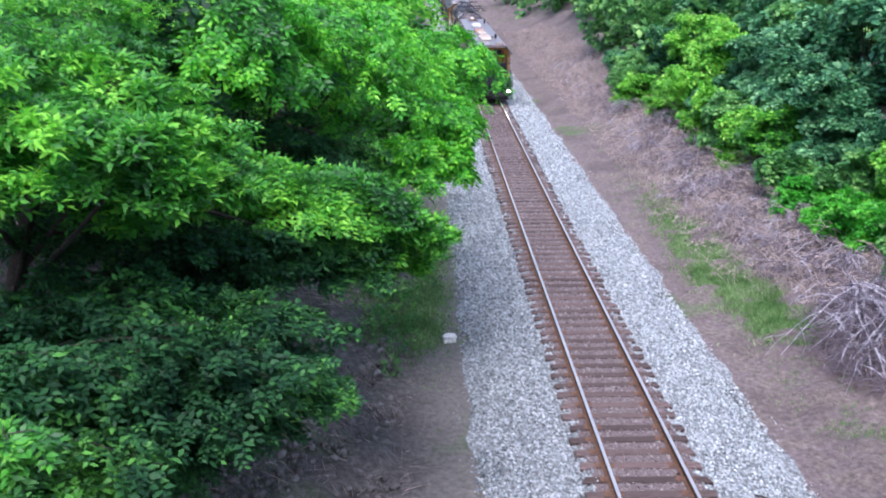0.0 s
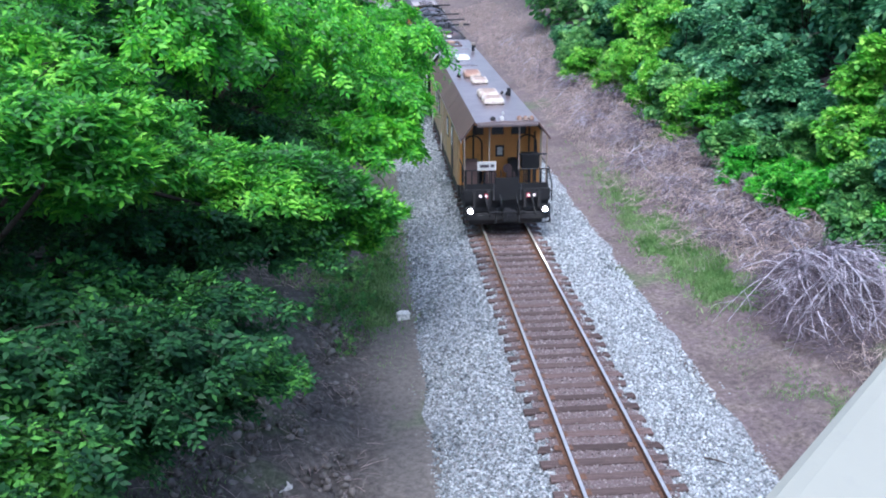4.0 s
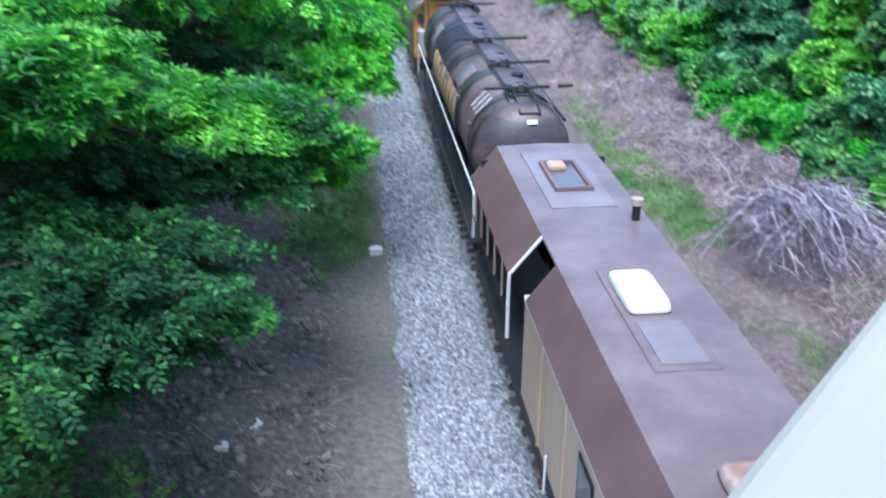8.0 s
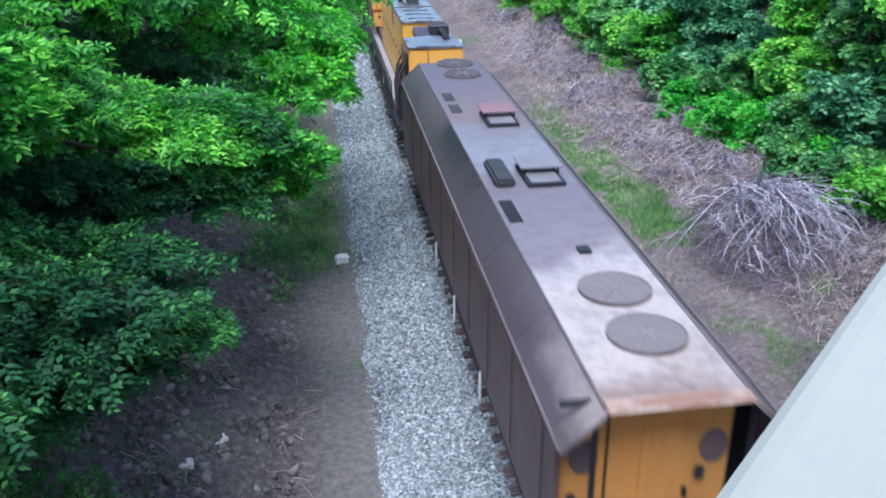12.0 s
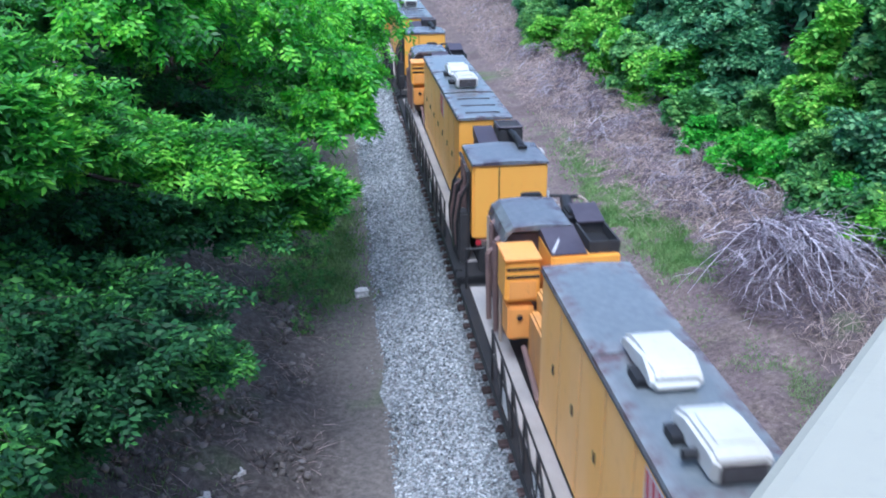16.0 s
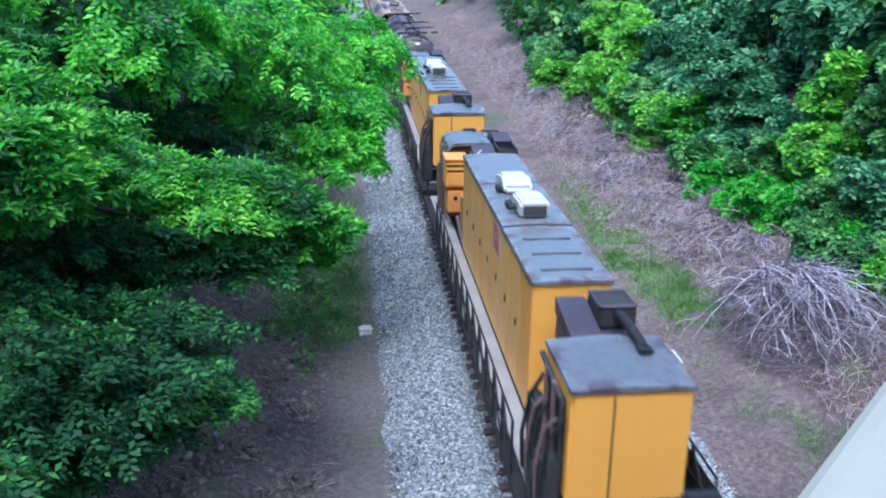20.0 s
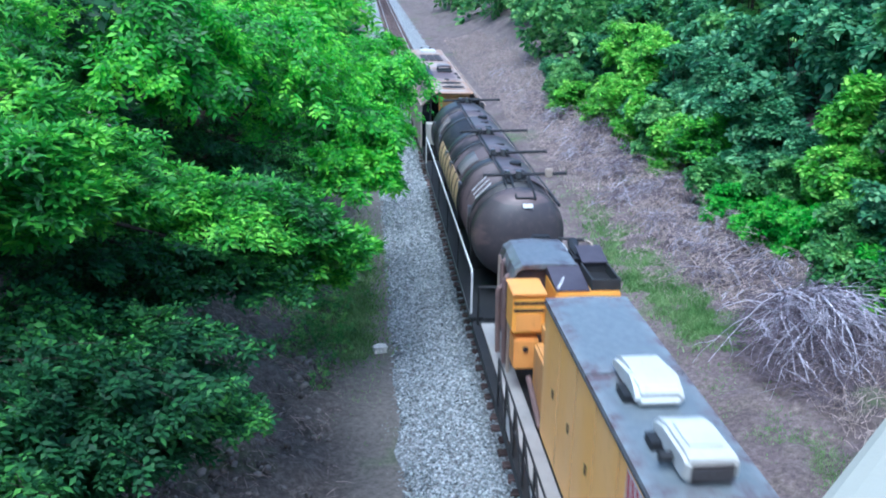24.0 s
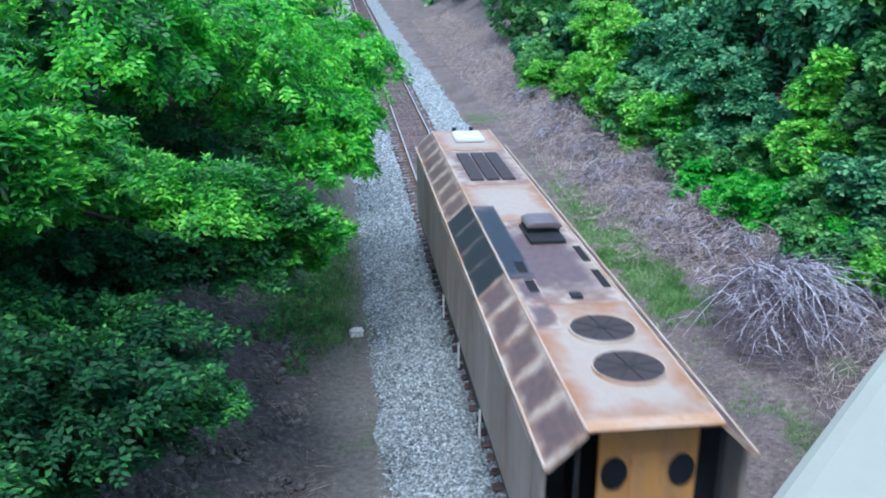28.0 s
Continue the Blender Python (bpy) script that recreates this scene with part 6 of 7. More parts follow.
    part("side_pipe", tubes(0.045, ((1.1, 1.9, 3.66), (1.1, 16.3, 3.66)), n=8), BLACK, c)
    part("top_pipe", tubes(0.04, ((-0.2, 2.2, top + 0.02), (-0.2, 16.0, top + 0.02)), n=8), BLACK, c)
    part("grab_frame", tubes(0.03, ((-0.32, 1.7, top - 0.12), (-0.32, 3.0, top + 0.16)), ((0.32, 1.7, top - 0.12), (0.32, 3.0, top + 0.16)), ((-0.32, 1.7, top - 0.12), (0.32, 1.7, top - 0.12)), ((-0.32, 2.4, top + 0.04), (0.32, 2.4, top + 0.04))), BLACK, c)
    part("end_plate", shape(prism_x, [(1.2, cz + 0.88), (1.26, cz + 0.975), (1.243, cz + 0.986), (1.183, cz + 0.891)], 0.0, 0.26), WHITE, c, "small white plate on the rounded end")
    for y in (2.75, 5.6, 9.0, 15.6):
        arm = part("cross_arm", tubes(0.045, ((-0.85 if y != 5.6 else -0.1, y, top + 0.12), (1.45, y, top + 0.16)), n=8), BLACK, c)
        part("arm_stand", boxes((-0.3, 0.3, y - 0.12, y + 0.12, top - 0.03, top + 0.1)), BLACK, arm, bevel=0.02)
        part("valve", tubes(0.08, ((0.1, y - 0.1, top + 0.06), (0.1, y - 0.1, top + 0.26)), n=10), STEEL, arm)
        part("valve", tubes(0.08, ((-0.18, y + 0.1, top + 0.06), (-0.18, y + 0.1, top + 0.22)), n=10), STEEL, arm)
    part("arm_head", boxes((0.85, 1.05, 2.66, 2.84, top + 0.05, top + 0.3)), CREAM, c, bevel=0.03)
    for y in (4.5, 12.2):
        part("manhole", tubes(0.17, ((0.32, y, top - 0.1), (0.32, y, top + 0.09)), n=20), BLACK, c)
    for y in (2.6, 3.0, 3.4):
        part("ladder_rung", tubes(0.016, ((-1.08, y, cz + 0.78), (-0.66, y, top - 0.06))), WHITE, c)
    for i in range(4):
        part("ladder_rung", tubes(0.012, ((-1.06, 14.2 - 0.35 * i, cz + 0.82), (-0.8, 14.2 - 0.35 * i, cz + 1.06))), CREAM, c)
    part("control_rack", boxes((0.0, 0.7, L - 1.4, L - 0.8, 3.4, 3.9), (0.8, 1.0, L - 1.3, L - 1.0, 3.5, 4.0)), SOOT, c, bevel=0.03)
    part("pipes", tubes(0.04, ((-0.3, L - 0.6, 2.4), (0.2, L - 1.6, 4.2)), ((0.35, L - 0.4, 3.2), (0.5, L - 1.8, 4.25)), ((0.1, L - 0.5, 4.05), (0.85, L - 0.9, 4.1))), SOOT, c)
    coupler(c, 0, -1), coupler(c, L, 1)
    bogie(c, 2.6), bogie(c, L - 2.6)
    return c


def power_car(rusty):
    """Hood unit: chamfered roof with two round fans, exhaust hatch, end wall facing the tank."""
    label = "rust-streaked generator car with round roof fans, orange end wall" if rusty else "brown generator car with round roof fans, orange end wall"
    c = tagged(new("generator_car"), label, "rail car", group="cars of the work train")
    L, zr, ze, fl, hw = 19.2, 3.9, 3.36, 0.94, 1.47
    top_m, slope_m = (RUST_CREAM, RUST_ROOF) if rusty else (ROOF_DARK, SLOPE_SOOTED)
    part("underframe", boxes((-1.4, 1.4, -0.7, L, 0.95, 1.3)), BLACK, c, bevel=0.03)
    side_m = STREAKED if rusty else SLOPE_BROWN
    for s in (-1, 1):
        part("side_wall", boxes((min(s * hw, s * (hw - 0.07)), max(s * hw, s * (hw - 0.07)), 0.35, L - 0.3, 1.3, ze)), side_m, c, "stained side wall")
        for i in range(9):
            y = 0.9 + 1.9 * i
            part("side_door", boxes((min(s * hw, s * (hw + 0.025)), max(s * hw, s * (hw + 0.025)), y, y + 1.6, 1.45, ze - 0.15)), side_m, c, bevel=0.01)
        n_panel = 16 if rusty else 7
        for i in range(n_panel):
            y0, y1 = 0.05 + (L - 0.1) * i / n_panel, 0.05 + (L - 0.1) * (i + 1) / n_panel - 0.02
            prof = [(s * fl, zr - 0.005), (s * (hw + 0.03), ze), (s * (hw - 0.01), ze - 0.06), (s * (fl - 0.02), zr - 0.07)]
            part("roof_slope", shape(prism, prof, y0, y1), (PLATE_SMOKED if s < 0 and i in (5, 6, 7, 8) else PANEL_RUST) if rusty else slope_m, c)
        part("eave_rib", tubes(0.025, ((s * (hw + 0.02), 0.1, ze + 0.01), (s * (hw + 0.02), L - 0.1, ze + 0.01)), ((s * fl, 0.1, zr), (s * fl, L - 0.1, zr))), top_m, c)
    plates = ((0.1, 4.3, PLATE_PALE), (4.32, 9.2, PANEL_RUST), (9.22, 12.3, PLATE_PALE), (12.32, 16.2, PANEL_RUST), (16.22, L - 0.1, PLATE_PALE)) if rusty else ((0.1, 4.9, ROOF_SOOTED), (4.905, 9.2, ROOF_SOOTED), (9.205, 14.3, ROOF_SOOTED), (14.305, 19.1, ROOF_SOOTED))
    for y0, y1, m in plates:
        part("roof", boxes((-fl + 0.02, fl - 0.02, y0, y1, zr - 0.06, zr)), m, c, "stained flat roof plate")
    for y in (1.75, 3.15) if rusty else (1.75, 3.15, 17.42, 18.84):
        f = part("fan", tubes(0.53, ((0.15, y, zr + 0.002), (0.15, y, zr + 0.05)), n=40), FAN_MESH if rusty or y > 9 else DUSTY_MESH, c, "round dark fan grille" if rusty or y > 9 else "round dusty fan grille")
        part("fan_rim", shape(ring_z, 0.15, y, zr + 0.002, 0.53, 0.555, 0.055), top_m, f)
        part("fan_bars", tubes(0.012, *[((0.15 - 0.52 * math.cos(a), y - 0.52 * math.sin(a), zr + 0.052), (0.15 + 0.52 * math.cos(a), y + 0.52 * math.sin(a), zr + 0.052)) for a in (0.2, 0.97, 1.75, 2.53)]), BLACK if rusty else PATCH, f)
    for y0 in (7.5,) if rusty else (7.7, 11.9):
        curb = part("lid_curb", boxes((-0.12, 0.64, y0, y0 + 1.25, zr + 0.003, zr + 0.08)), BLACK, c, bevel=0.01)
        if rusty:
            lid = [(-0.1, 0.2), (0.68, 0.2), (0.64, 0.27), (0.5, 0.31), (0.08, 0.31), (-0.06, 0.27)]
            part("raised_lid", shape(prism, [(x, zr + h) for x, h in lid], y0 + 0.5, y0 + 1.25), ROOF_BROWN, curb, "raised curved lid over the opening", bevel=0.015)
        else:
            part("opening_floor", boxes((-0.04, 0.56, y0 + 0.08, y0 + 1.17, zr + 0.081, zr + 0.088)), PATCH, curb)
            part("raised_lid", shape(prism_x, [(y0 + 0.55, zr + 0.2), (y0 + 0.55, zr + 0.225), (y0 + 1.3, zr + 0.255), (y0 + 1.3, zr + 0.23)], -0.16, 0.7), PATCH if y0 < 9 else RED_LID, curb, "thin flat lid raised on legs over the opening")
        for x, y in ((-0.06, y0 + 0.6), (0.62, y0 + 0.6), (-0.06, y0 + 1.2), (0.62, y0 + 1.2)):
            part("lid_leg", tubes(0.02, ((x, y, zr + 0.07), (x, y, zr + 0.21))), BLACK, curb)
    if rusty:
        part("roof_lip", boxes((-fl, fl, 0.04, 0.34, zr + 0.002, zr + 0.014)), RUST_EDGE, c, "orange rusted front edge of the roof", bevel=0.004)
    else:
        part("roof_lip", boxes((-fl, fl, 0.0, 0.3, zr - 0.03, zr + 0.03)), RUST_LID, c, "brown rounded front edge of the roof", bevel=0.025)
        # thin dark plates lie on the roof for the shade inside its openings
        part("exhaust_opening_shade", boxes((-0.85, -0.6, 6.0, 7.1, zr + 0.003, zr + 0.012)), DARK, c)
        for y in (13.3, 14.5):
            part("roof_opening_shade", boxes((-0.78, -0.5, y, y + 0.8, zr + 0.003, zr + 0.012)), SOOT, c, bevel=0.003)
        part("exhaust_stack", boxes((-0.75, -0.35, 7.8, 9.2, zr - 0.02, zr + 0.16)), SOOT, c, "soot-black exhaust stack", bevel=0.05)
    if rusty:
        for y in (3.3, 4.45):
            part("roof_plate", boxes((-0.9, -0.46, y, y + 1.1, zr + 0.002, zr + 0.01)), PANEL_RUST, c)
        part("sooted_panel", boxes((-0.93, -0.42, 5.6, 10.4, zr + 0.002, zr + 0.012)), PLATE_SMOKED, c, "soot-blackened roof panel")
        part("roof_box", boxes((-0.4, 0.5, 17.2, 18.4, zr + 0.003, zr + 0.14)), WHITE, c, "white box on the roof", bevel=0.04)
        # openings again as flat near-black plates, their inner shade as colour
        for y in (4.9, 5.9):
            part("roof_opening_shade", boxes((-0.68, -0.5, y, y + 0.6, zr + 0.013, zr + 0.02)), DARK, c)
        for y in (5.0, 6.4):
            part("roof_opening_shade", boxes((0.72, 0.86, y, y + 0.9, zr + 0.003, zr + 0.02)), DARK, c)
    if rusty:
        for i in range(3):
            part("roof_grille", boxes((-0.6 + 0.42 * i, -0.25 + 0.42 * i, 12.7, 15.7, zr + 0.003, zr + 0.05)), FAN_MESH, c, bevel=0.01)
        for x in (-0.3, 0.25):
            part("horn", tubes(0.07, ((x, L - 0.7, zr), (x, L - 0.7, zr + 0.22)), n=10), BLACK, c)
    part("roof_patch", boxes((0.0, 0.2, 4.5, 4.75, zr + 0.002, zr + 0.05)), BLACK, c)
    # front end wall with door and round windows, open corners beside it
    wall_m = WALL_WORN if rusty else ORANGE
    if rusty:
        part("front_wall", boxes((-0.62, 0.8, 0.5, 0.58, 1.3, 3.84)), wall_m, c, "orange painted end wall")
    else:
        part("front_wall", shape(prism, [(-1.41, 1.3), (0.9, 1.3), (0.9, 3.84), (-0.9, 3.84), (-1.41, 3.26)], 0.5, 0.58), wall_m, c, "orange painted end wall")
        part("wall_seam", boxes((-0.77, -0.735, 0.485, 0.4985, 1.35, 3.8)), BLACK, c)
        part("wall_edge", boxes((-1.4, 0.9, 0.44, 0.4985, 3.75, 3.83)), SOOT, c)
        for x, z in ((-1.2, 2.3), (0.52, 2.55)):
            part("latch", boxes((x - 0.06, x + 0.06, 0.43, 0.4985, z - 0.1, z + 0.1)), SOOT, c, bevel=0.02)
    # dark sheets behind and beside the wall stand for shade in the corners
    if rusty:
        part("inner_wall", boxes((-1.3, 1.3, 1.4, 1.48, 1.3, 3.3)), DARK, c)
    if rusty:
        part("front_corner", boxes((-hw, -1.0, 0.9, 0.97, 1.3, ze)), GLASS, c)
    part("front_corner", boxes((1.0, hw, 0.9, 0.97, 1.3, ze)), GLASS if rusty else DARK, c)
    d = part("end_door", boxes((-0.18 if rusty else -0.3, 0.36 if rusty else 0.42, 0.46, 0.497, 1.35, 3.3)), wall_m, c, bevel=0.01)
    for x in (-0.4, 0.58) if rusty else (-1.06, 0.68):
        w = part("round_window", tubes(0.19, ((x, 0.468, 2.95), (x, 0.498, 2.95)), n=20), RUST_ROOF if not rusty else GLASS, c)
        for v in w.data.vertices:
            v.co.z = 2.95 + (v.co.z - 2.95) * 1.35
    part("door_handle", boxes((0.3, 0.36, 0.42, 0.458, 2.2, 2.35)), BLACK, d)
    for x in (-1.02, 1.02):
        part("corner_post", tubes(0.04, ((x, 0.2, 1.3), (x, 0.2, 3.78))), BLACK, c)
    box_ = part("end_cabinet", boxes((-1.28, -0.6, -0.95, -0.35, 1.72, 2.68)), CABINET, c, "off-white steel cabinet", bevel=0.03)
    part("cabinet_door", boxes((-1.25, -0.63, -0.962, -0.952, 1.77, 2.63)), CABINET, box_)
    handrail(c, [(-1.3, -0.6, 2.3), (-0.5, -0.6, 2.3)], 0.022, posts=[(-1.3, -0.6, 2.3), (-0.9, -0.6, 2.3), (-0.5, -0.6, 2.3)])
    part("end_wall", shape(prism, [(-1.37, 1.3), (1.37, 1.3), (1.37, 3.24), (0.9, 3.78), (-0.9, 3.78), (-1.37, 3.24)], L - 0.4, L - 0.32), wall_m, c)
    part("fuel_tank", boxes((-1.3, 1.3, 6.5, 12.5, 0.4, 0.94)), BLACK, c, bevel=0.08)
    for y in (5.0, 8.0, 10.8):
        part("grab_iron", tubes(0.025, ((-hw - 0.08, y, 0.9), (-hw - 0.08, y, 1.5))), WHITE, c)
    coupler(c, -0.7, -1), coupler(c, L, 1)
    bogie(c, 3.0), bogie(c, L - 3.0)
    return c


def ring_z(bm, cx, cy, z0, r0, r1, h, n=40):
    rings = []
    for r, z in ((r0, z0), (r0, z0 + h), (r1, z0 + h), (r1, z0)):
        rings.append([bm.verts.new((cx + r * math.cos(2 * math.pi * i / n), cy + r * math.sin(2 * math.pi * i / n), z)) for i in range(n)])
    for k in range(4):
        a, b = rings[k], rings[(k + 1) % 4]
        for i in range(n):
            bm.faces.new((a[i], a[(i + 1) % n], b[(i + 1) % n], b[i]))


def grinder_unit():
    """Grinding car: yellow end cab, long yellow enclosure with roof air units, machinery cabinets, open walkway with railing."""
    c = tagged(new("grinding_car"), "bright yellow grinding car with grey roof and white air units", "rail car", group="grinding cars")
    L = 19.6
    part("underframe", boxes((-1.4, 1.4, -0.7, L, 0.9, 1.14)), BLACK, c, bevel=0.03)
    for s in (-1, 1):
        part("walkway", boxes((min(s * 0.78, s * 1.2), max(s * 0.78, s * 1.2), 0.2, L - 0.3, 1.145, 1.19)), GREY_DECK, c, "worn grey steel walkway")
        part("edge_beam", boxes((min(s * 1.205, s * 1.42), max(s * 1.205, s * 1.42), -0.3, L - 0.2, 1.0, 1.17)), BLACK, c, "black steel edge beam", bevel=0.01)
        part("side_apron", boxes((min(s * 1.3, s * 1.35), max(s * 1.3, s * 1.35), -0.4, L - 0.2, 0.72, 0.89)), BLACK, c)
        rail = bmesh.new()
        for z in (1.72, 2.22):
            tube(rail, (s * 1.4, 1.9 if s < 0 else -0.1, z), (s * 1.4, 15.0, z), 0.022, 6)
        r_ob = part("railing", rail, BLACK, c, "black tube railing")
        for i in range(0 if s < 0 else -2, 14):
            y = 1.95 + i * 1.0
            part("rail_post", tubes(0.026, ((s * 1.4, y, 1.18), (s * 1.4, y, 2.22))), BLACK, r_ob)
            if i < 13:
                part("rail_brace", tubes(0.022, ((s * 1.4, y, 1.2), (s * 1.4, y + 1.0, 2.2))), BLACK, r_ob)
        for i in range(5):
            y = 3.0 + 2.6 * i
            part("rail_panel", boxes((min(s * 1.385, s * 1.395), max(s * 1.385, s * 1.395), y, y + 0.5, 1.25, 1.68)), WHITE, r_ob)
        for i in range(6):
            y = 3.2 + 2.2 * i
            part("grinding_motor", tubes(0.17, ((s * 0.95, y, 0.5), (s * 0.95, y + 0.9, 0.55)), n=14), BLACK, c)
    part("side_sheet", boxes((1.425, 1.44, -0.6, 3.0, 1.2, 2.0)), SOOT, c, "dark sheet along the railing")
    # end cab
    under = part("cab_base", boxes((-0.8, 0.8, 0.12, 1.6, 1.2, 1.835)), SOOT, c, "dark machinery under the cab", bevel=0.04)
    for x in (-0.62, -0.1, 0.45):
        part("cylinder", tubes(0.13, ((x, 0.05, 1.3), (x, 0.05, 1.82)), n=14), RUST_ROOF, under)
    part("warning_light", boxes((-0.86, -0.72, -0.06, -0.002, 1.7, 1.83)), RED, under, bevel=0.02)
    cab = part("cab", boxes((-0.93, 0.93, 0.0, 1.72, 1.84, 3.74)), YELLOW, c, "bright yellow steel cab", bevel=0.05)
    part("seam", boxes((-0.29, -0.265, -0.012, -0.002, 1.9, 3.68)), BLACK, cab)
    part("cab_roof", shape(prism, [(-0.96, 3.745), (0.96, 3.745), (0.94, 3.80), (0.0, 3.85), (-0.94, 3.80)], -0.03, 1.76), GREY_ROOF, cab, "worn grey roof")
    part("side_louvre", boxes((-0.95, -0.935, 0.3, 1.5, 2.2, 3.5)), BLACK, cab)
    for a_, b_ in (((-1.0, 0.25, 1.3), (-1.0, 0.25, 3.5)), ((-1.02, 0.7, 1.3), (-1.02, 0.7, 3.6)), ((-1.02, 1.2, 1.5), (-1.02, 1.2, 3.6)), ((-1.0, 0.25, 3.5), (-1.0, 1.7, 3.6))):
        part("side_pipe", tubes(0.05, (a_, b_), n=8), RUST_ROOF if a_[1] > 0.5 else SOOT, cab)
    part("lamp", boxes((0.99, 1.03, 0.8, 1.25, 3.72, 3.79)), WHITE, cab, "white strip lamp", bevel=0.01)
    part("lamp", boxes((0.965, 0.985, 1.15, 1.5, 3.72, 3.78)), CREAM, cab, bevel=0.005)
    gear = part("cab_gear", boxes((-1.26, -0.98, 0.15, 0.62, 1.2, 2.5), (-1.3, -1.0, 0.75, 1.25, 1.2, 2.15), (-1.2, -0.97, 1.35, 1.85, 1.2, 2.9)), SOOT, c, "soot-black machinery beside the cab", bevel=0.05)
    for k in range(5):
        bm = bmesh.new()
        y = 0.1 + 0.36 * k
        pipe(bm, [(-1.0, y, 3.3 - 0.2 * (k % 2)), (-1.2, y + 0.04, 2.9), (-1.3, y + 0.1, 2.2), (-1.26, y + 0.16, 1.5), (-1.05, y + 0.2, 1.25)], 0.035, 7)
        part("hose", bm, RUST_ROOF if k % 2 else BLACK, gear)
    canister = part("canister", tubes(0.2, ((-0.62, -0.3, 1.16), (-0.62, -0.3, 1.72)), n=18), SOOT, c, "soot-black canister before the cab")
    part("canister_cap", tubes(0.13, ((-0.62, -0.3, 1.72), (-0.62, -0.3, 1.82)), n=16), BLACK, canister)
    for k, x in enumerate((-0.8, -0.5, -0.2)):
        bm = bmesh.new()
        pipe(bm, [(x, -0.1, 1.3), (x - 0.03, -0.35, 1.75), (x + 0.05, -0.5, 1.85), (x + 0.12, -0.62, 1.5), (x + 0.1, -0.66, 1.1)], 0.028, 7)
        part("hose_loop", bm, BLACK, c)
    # filter housing and exhaust between cab and enclosure
    f = part("filter_housing", boxes((-0.42, 0.86, 1.95, 3.3, 1.2, 3.6)), PURPLE, c, "dark filter housing", bevel=0.06)
    part("sloping_cover", shape(prism_x, [(1.93, 3.61), (1.93, 3.66), (3.3, 3.9), (3.3, 3.61)], -0.44, 0.1), PURPLE, f, "dark sloping sheet cover")
    part("hood", boxes((0.12, 0.8, 2.45, 3.25, 3.62, 4.02)), SOOT, f, bevel=0.05)
    part("hood_frame", tubes(0.035, ((0.15, 2.48, 4.03), (0.15, 3.2, 4.03)), ((0.77, 2.48, 4.03), (0.77, 3.2, 4.03)), ((0.15, 2.48, 4.03), (0.77, 2.48, 4.03)), ((0.15, 3.2, 4.03), (0.77, 3.2, 4.03))), PURPLE, f)
    bm = bmesh.new()
    pipe(bm, [(0.46, 2.5, 3.9), (0.46, 2.1, 3.96), (0.47, 1.7, 3.95), (0.5, 1.4, 3.9), (0.5, 1.15, 3.86)], 0.09, 12)
    part("duct", bm, BLACK, f)
    part("duct_foot", boxes((0.38, 0.62, 0.98, 1.2, 3.845, 3.92)), BLACK, f, bevel=0.02)
    # long enclosure
    e = part("enclosure", boxes((-0.75, 0.75, 3.8, 13.75, 1.2, 3.94)), YELLOW, c, "long yellow steel enclosure", bevel=0.03)
    part("enclosure_roof", shape(prism, [(-0.78, 3.94), (0.78, 3.94), (0.77, 4.0), (0.0, 4.03), (-0.77, 4.0)], 3.76, 7.045), PALE_ROOF, e, "worn grey roof")
    part("enclosure_roof", shape(prism, [(-0.78, 3.945), (0.78, 3.945), (0.77, 4.015), (0.0, 4.05), (-0.77, 4.015)], 7.09, 10.58), PALE_ROOF, e, "worn grey roof")
    part("enclosure_roof", shape(prism, [(-0.78, 3.945), (0.78, 3.945), (0.77, 4.01), (0.0, 4.04), (-0.77, 4.01)], 10.6, 13.79), PALE_ROOF, e, "worn grey roof")
    for y in (7.05, 10.56):
        part("roof_joint", shape(prism, [(-0.785, 3.95), (0.785, 3.95), (0.775, 4.022), (0.0, 4.057), (-0.775, 4.022)], y, y + 0.035), SOOT, e, "dark joint across the roof")
    part("roof_edge", tubes(0.016, ((-0.79, 3.8, 3.95), (-0.79, 13.75, 3.95))), SOOT, e)
    for k in range(3):
        part("roof_seam", boxes((-0.5, 0.5, 4.3 + 0.9 * k, 4.34 + 0.9 * k, 4.02, 4.045)), PURPLE, e)
    for i in range(7):
        y = 4.9 + 1.25 * i
        part("panel_joint", boxes((-0.76, -0.752, y - 0.008, y + 0.008, 1.3, 3.9)), PANEL_TAN, e)
        part("side_panel", boxes((-0.762, -0.752, y + 0.03, y + 1.2 if i < 6 else 13.7, 1.25, 3.88)), YELLOW_SHADE_SIDE, e, "grimy yellow side panel, its colour set for the shaded side")
        part("latch", boxes((-0.785, -0.763, y + 0.3, y + 0.36, 2.5, 2.66)), BLACK, e)
    plate = part("striped_plate", boxes((-0.77, -0.7635, 7.4, 8.25, 3.15, 3.84)), WHITE, e, "white plate with red slanting stripes")
    for k in range(4):
        y = 7.42 + 0.2 * k
        part("stripe", shape(prism_x, [(y, 3.18), (y + 0.1, 3.18), (y + 0.2, 3.81), (y + 0.1, 3.81)], -0.776, -0.7705), RED, plate)
    # air units: the first with a grille in its front, the second a smooth domed one
    a = part("air_unit", shape(prism_x, [(7.5, 4.06), (7.46, 4.36), (7.6, 4.42), (8.4, 4.4), (8.72, 4.3), (8.76, 4.06)], -0.32, 0.36), AIR_WHITE, c, "dull white roof air conditioning unit", bevel=0.05)
    part("grille", boxes((-0.24, 0.28, 7.44, 7.475, 4.12, 4.34)), FAN_MESH, a)
    for k in range(4):
        part("slat", boxes((-0.23, 0.27, 7.43, 7.44, 4.14 + 0.05 * k, 4.155 + 0.05 * k)), STEEL, a)
    part("top_panel", boxes((-0.2, 0.24, 7.75, 8.35, 4.415, 4.44)), AIR_WHITE, a, bevel=0.01)
